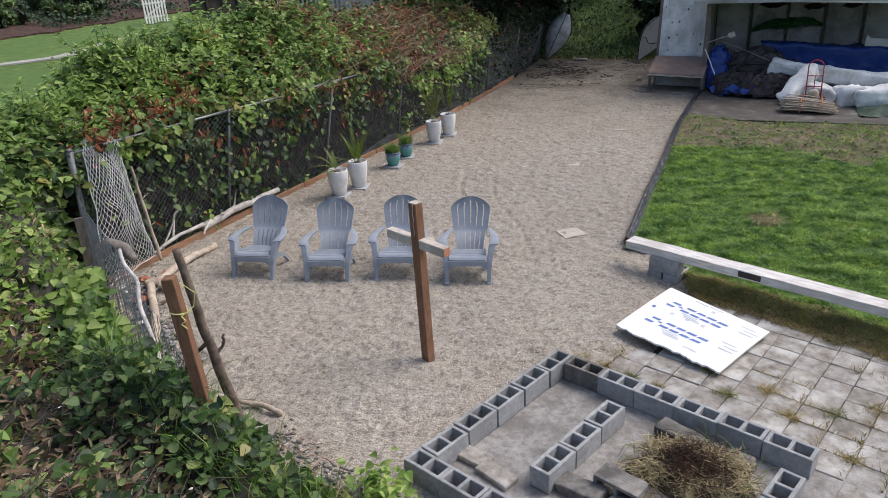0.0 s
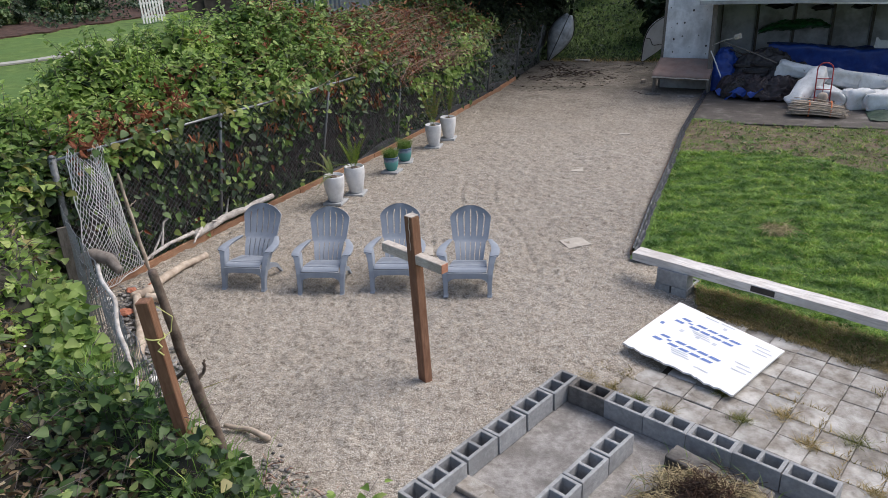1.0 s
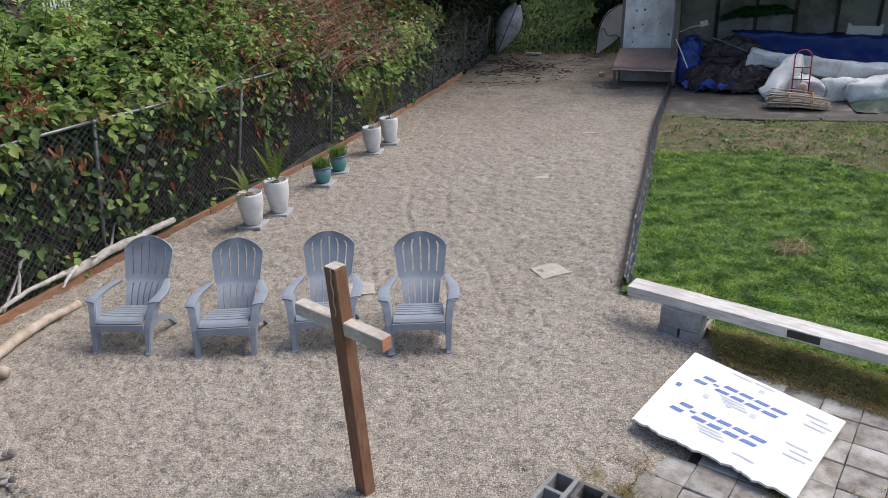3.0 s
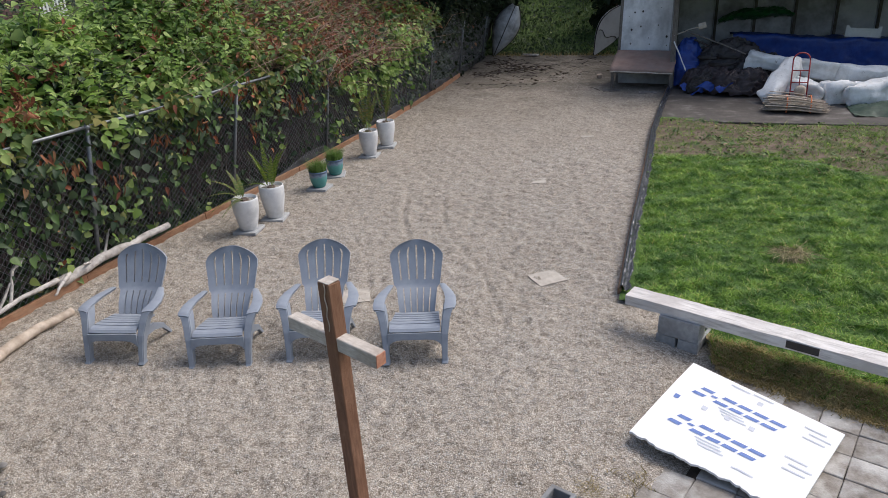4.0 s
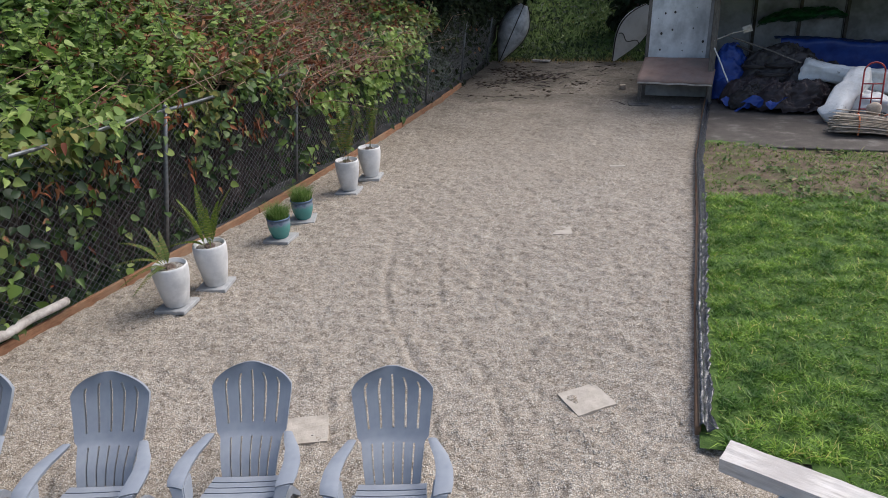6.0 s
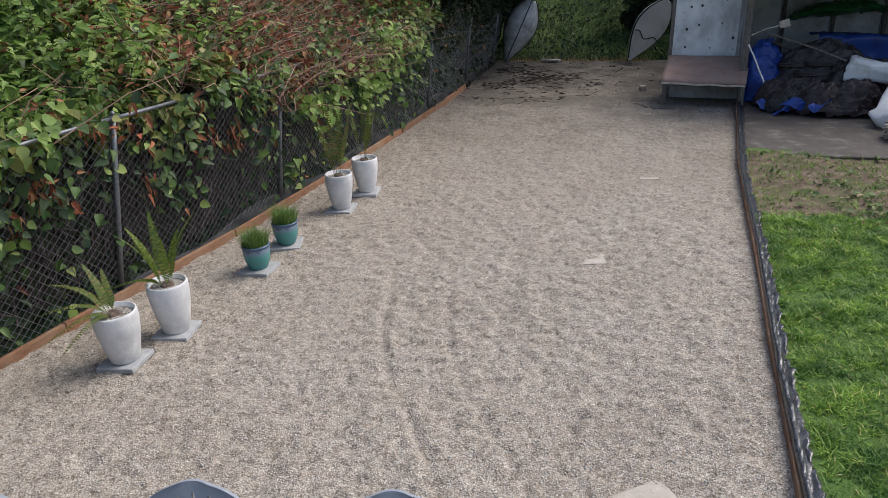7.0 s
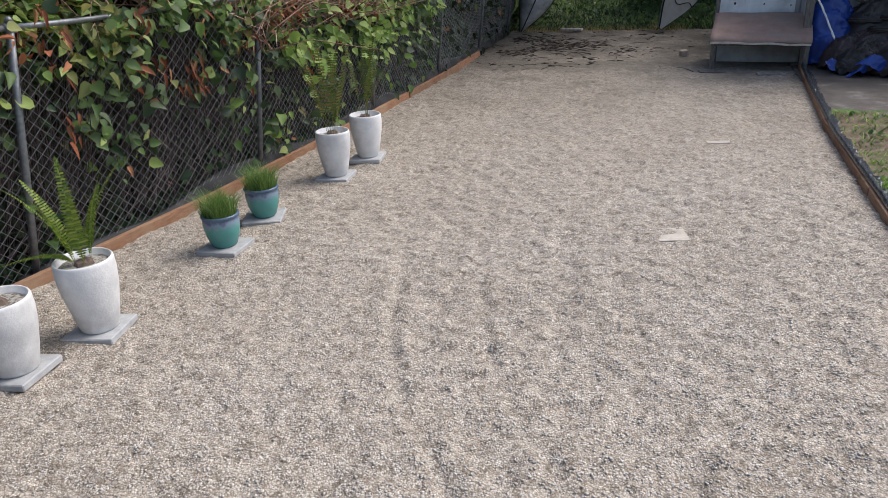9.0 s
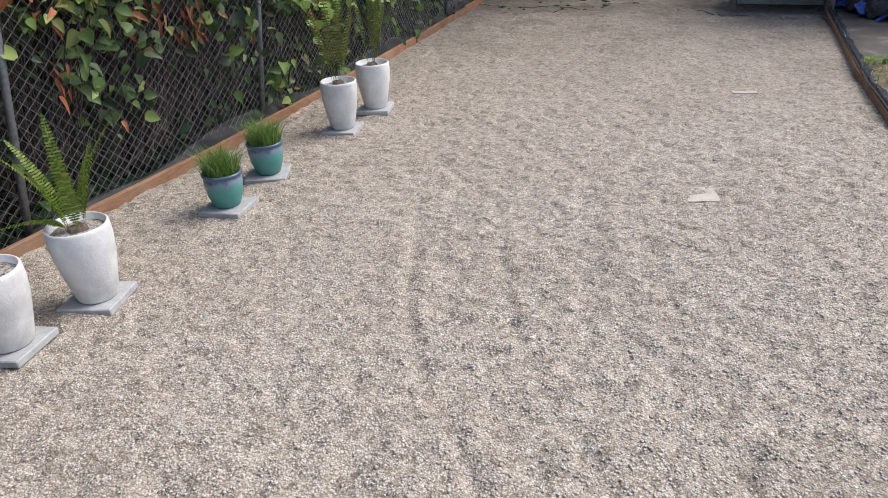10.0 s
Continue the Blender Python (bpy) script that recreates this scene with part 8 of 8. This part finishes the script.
def garden_next_door():
    zn = lambda x: float(next_door(x))
    bm = bmesh.new()
    pts = [(-21.6, 12.5), (-21.1, 15.5), (-20.5, 17.6), (-20.8, 19.2), (-21.6, 21.5)]
    sheet(bm, lambda u, v: (np.interp(u, lin(0, 1, 5), [p[0] for p in pts]) + v * 0.17, np.interp(u, lin(0, 1, 5), [p[1] for p in pts]), zn(np.interp(u, lin(0, 1, 5), [p[0] for p in pts]) + v * 0.17) + 0.012), lin(0, 1, 20), [-1, 1], 0.05)
    tagged(part("garden_path", bm, PATHWAY), "pale narrow path across the next lawn", "path", kind="structure")
    bm = bmesh.new()
    sheet(bm, lambda u, v: (-25.0 - v * 9 + 0.5 * noise.noise((u, v, 0)), u, zn(-25.0 - v * 9) + 0.06 + 0.05 * noise.noise((u * 2, v * 9, 0))), lin(10, 34, 60), lin(0, 1, 20), 0.1)
    tagged(part("flower_bed", bm, MULCH), "brown mulched flower bed beside the lawn", "flower bed", kind="structure")
    for x, y, r, h, white in ((-27.0, 19.6, 0.8, 1.2, 1), (-26.2, 18.3, 0.6, 0.8, 1), (-27.6, 22.0, 0.6, 0.9, 0), (-26.8, 24.4, 0.8, 1.1, 0), (-28.5, 24.8, 0.9, 1.4, 0), (-29.5, 20.5, 1.2, 1.6, 0), (-31, 23.5, 1.6, 2.4, 0), (-28.5, 27.5, 1.4, 2.2, 0), (-33, 27.5, 2.0, 3.0, 0), (-30, 17, 1.3, 2.0, 0), (-27.5, 20.8, 0.7, 0.8, 0), (-28.8, 22.8, 0.8, 1.0, 0), (-27.2, 26.0, 0.9, 1.5, 0), (-30.5, 26.2, 1.5, 2.4, 0), (-32.5, 21.5, 1.8, 2.8, 0), (-31.5, 19.0, 1.4, 2.2, 0)):
        shrub("shrub", "green flowering bush with white blooms" if white else "green garden shrub on the mulch bed", x, y, zn(x), r, h, [LEAF, LEAF_DARK], 800, 0.15)
        if white:
            n = 160
            P = unit(rng.normal(size=(n, 3)) + np.array([0.4, -0.4, 0.6])) * r * 0.95 + np.array([x, y, zn(x) + h * 0.55])
            tagged(leaves("blooms", P, rng.normal(0, 1, (n, 3)), np.full(n, 0.1), SHELL, None), "white daisy blooms on a bush", "flowers", kind="stuff")
    n = 7000
    x, y = -25.2 - rng.uniform(0, 8, n), rng.uniform(12, 30, n)
    keep = smooth_noise(x, y, 0.5, 95) > 0.42
    P = np.stack([x, y, next_door(x) + rng.uniform(0.05, 0.4, n)], 1)[keep]
    tagged(leaves("bed_plants", P, np.array([0.2, -0.2, 0.9]) + rng.normal(0, 0.5, (len(P), 3)), rng.uniform(0.1, 0.2, len(P)), LEAF_DARK, None), "low green plants covering the mulch bed", "plants", kind="stuff")
    # picket gate
    g = Vector((-23.45, 24.95, zn(-23.4)))
    d = Vector((0.22, 1.17, 0)).normalized()
    ang = math.degrees(math.atan2(d.y, d.x))
    root = thing("picket_gate", "white painted picket gate with a diagonal brace", "gate", m=pose(g.x, g.y, g.z, 0, 0, ang))
    for i in range(8):
        bm = bmesh.new()
        box(bm, (0.085, 0.02, 1.02 + 0.04 * math.sin(i)), Matrix.Translation((0.06 + i * 0.152, -0.03, 0.56)), 0.004)
        part("picket", bm, WHITE_PAINT, root)
    for z in (0.3, 0.85):
        bm = bmesh.new()
        box(bm, (1.2, 0.03, 0.08), Matrix.Translation((0.6, 0, z)), 0.004)
        part("rail", bm, WHITE_PAINT, root)
    bm = bmesh.new()
    box(bm, (1.25, 0.025, 0.07), Matrix.Translation((0.6, 0.001, 0.57)) @ pose(0, 0, 0, 0, -24, 0), 0.003)
    part("brace", bm, WHITE_PAINT, root)
    # dark trellis, deck and grey house behind the hedge
    root = thing("garden_fence", "dark open timber fence beyond the gate", "fence", m=pose(-22.6, 27.0, zn(-22.6), 0, 0, 62))
    for i in range(9):
        bm = bmesh.new()
        box(bm, (0.1, 0.1, 2.0), Matrix.Translation((i * 0.75, 0, 1.0)), 0.004)
        part("post", bm, DARK_TRIM, root)
    for z in (0.15, 1.0, 1.9):
        bm = bmesh.new()
        box(bm, (6.1, 0.05, 0.1), Matrix.Translation((3.0, 0, z)), 0.004)
        part("rail", bm, DARK_TRIM, root)
    bm = bmesh.new()
    box(bm, (6.1, 0.02, 1.7), Matrix.Translation((3.0, 0.06, 0.95)))
    part("backing", bm, DARK_TRIM, root)
    root = thing("deck", "grey timber deck with slatted railing", "deck", m=pose(-18.6, 28.0, zn(-18.6), 0, 0, 38))
    bm = bmesh.new()
    box(bm, (5.0, 3.0, 0.14), Matrix.Translation((2.5, 1.5, 0.25)), 0.01)
    part("platform", bm, GREY_HOUSE, root)
    for i in range(26):
        bm = bmesh.new()
        box(bm, (0.09, 0.03, 1.0), Matrix.Translation((0.05 + i * 0.19, 0, 0.8)), 0.003)
        part("baluster", bm, SHED_WALL, root)
    for z in (0.4, 1.28):
        bm = bmesh.new()
        box(bm, (5.0, 0.06, 0.09), Matrix.Translation((2.5, 0.03, z)), 0.004)
        part("rail", bm, SHED_WALL, root)
    root = thing("house", "grey clad house with dark windows and shingled roof", "house", m=pose(-17.0, 32.5, 0.6, 0, 0, 40))
    bm = bmesh.new()
    box(bm, (12, 7, 3.4), Matrix.Translation((5, 3.5, 1.7)), 0.02)
    part("wall", bm, GREY_HOUSE, root)
    bm = bmesh.new()
    v = [bm.verts.new(p) for p in ((-1.4, -0.5, 3.4), (11.4, -0.5, 3.4), (11.4, 7.5, 3.4), (-1.4, 7.5, 3.4), (-1.4, 3.5, 5.6), (11.4, 3.5, 5.6))]
    for f in ((0, 1, 5, 4), (2, 3, 4, 5), (0, 4, 3), (1, 2, 5), (3, 2, 1, 0)):
        bm.faces.new([v[i] for i in f])
    part("roof", bm, DARK_TRIM, root)
    for i in range(4):
        bm = bmesh.new()
        box(bm, (1.3, 0.08, 1.3), Matrix.Translation((0.6 + i * 2.9, -0.02, 1.8)), 0.01)
        w = part("window", bm, WHITE_PAINT, root)
        bm = bmesh.new()
        box(bm, (1.12, 0.02, 1.12), Matrix.Translation((0.6 + i * 2.9, -0.065, 1.8)))
        part("pane", bm, surface("window_glass", [(0.3, (0.02, 0.025, 0.03)), (0.7, (0.04, 0.045, 0.05))], 2, 0.08, 0), w)


ground_sheet()
gravel_yard()
lawn()
edging()
fence()
shed()
pit()
patio()
paver_tufts()
hedge()
undergrowth()
chairs()
cross_post()
foam_board()
beam_seat()
pots()
blocks()
flat_slabs()
corner_things()
fishing_net()
work_bench()
leaning_panel()
boat("dinghy", "dull silver dinghy hull propped upright by the fence", pose(-5.98, 25.2, -0.02, 4, 25, 10), 1.72, 0.4, 0.36, HULL)
boat("dinghy", "white dinghy propped upright behind the panel, its deck and rope showing", pose(-2.78, 24.9, 0.06, 0, 31, 0) @ pose(0, 0, 0, 0, 0, 212), 1.62, 0.42, 0.3, HULL, True)
shed_things()
far_planting()
garden_next_door()
lawn_grass()
loose_pebbles()
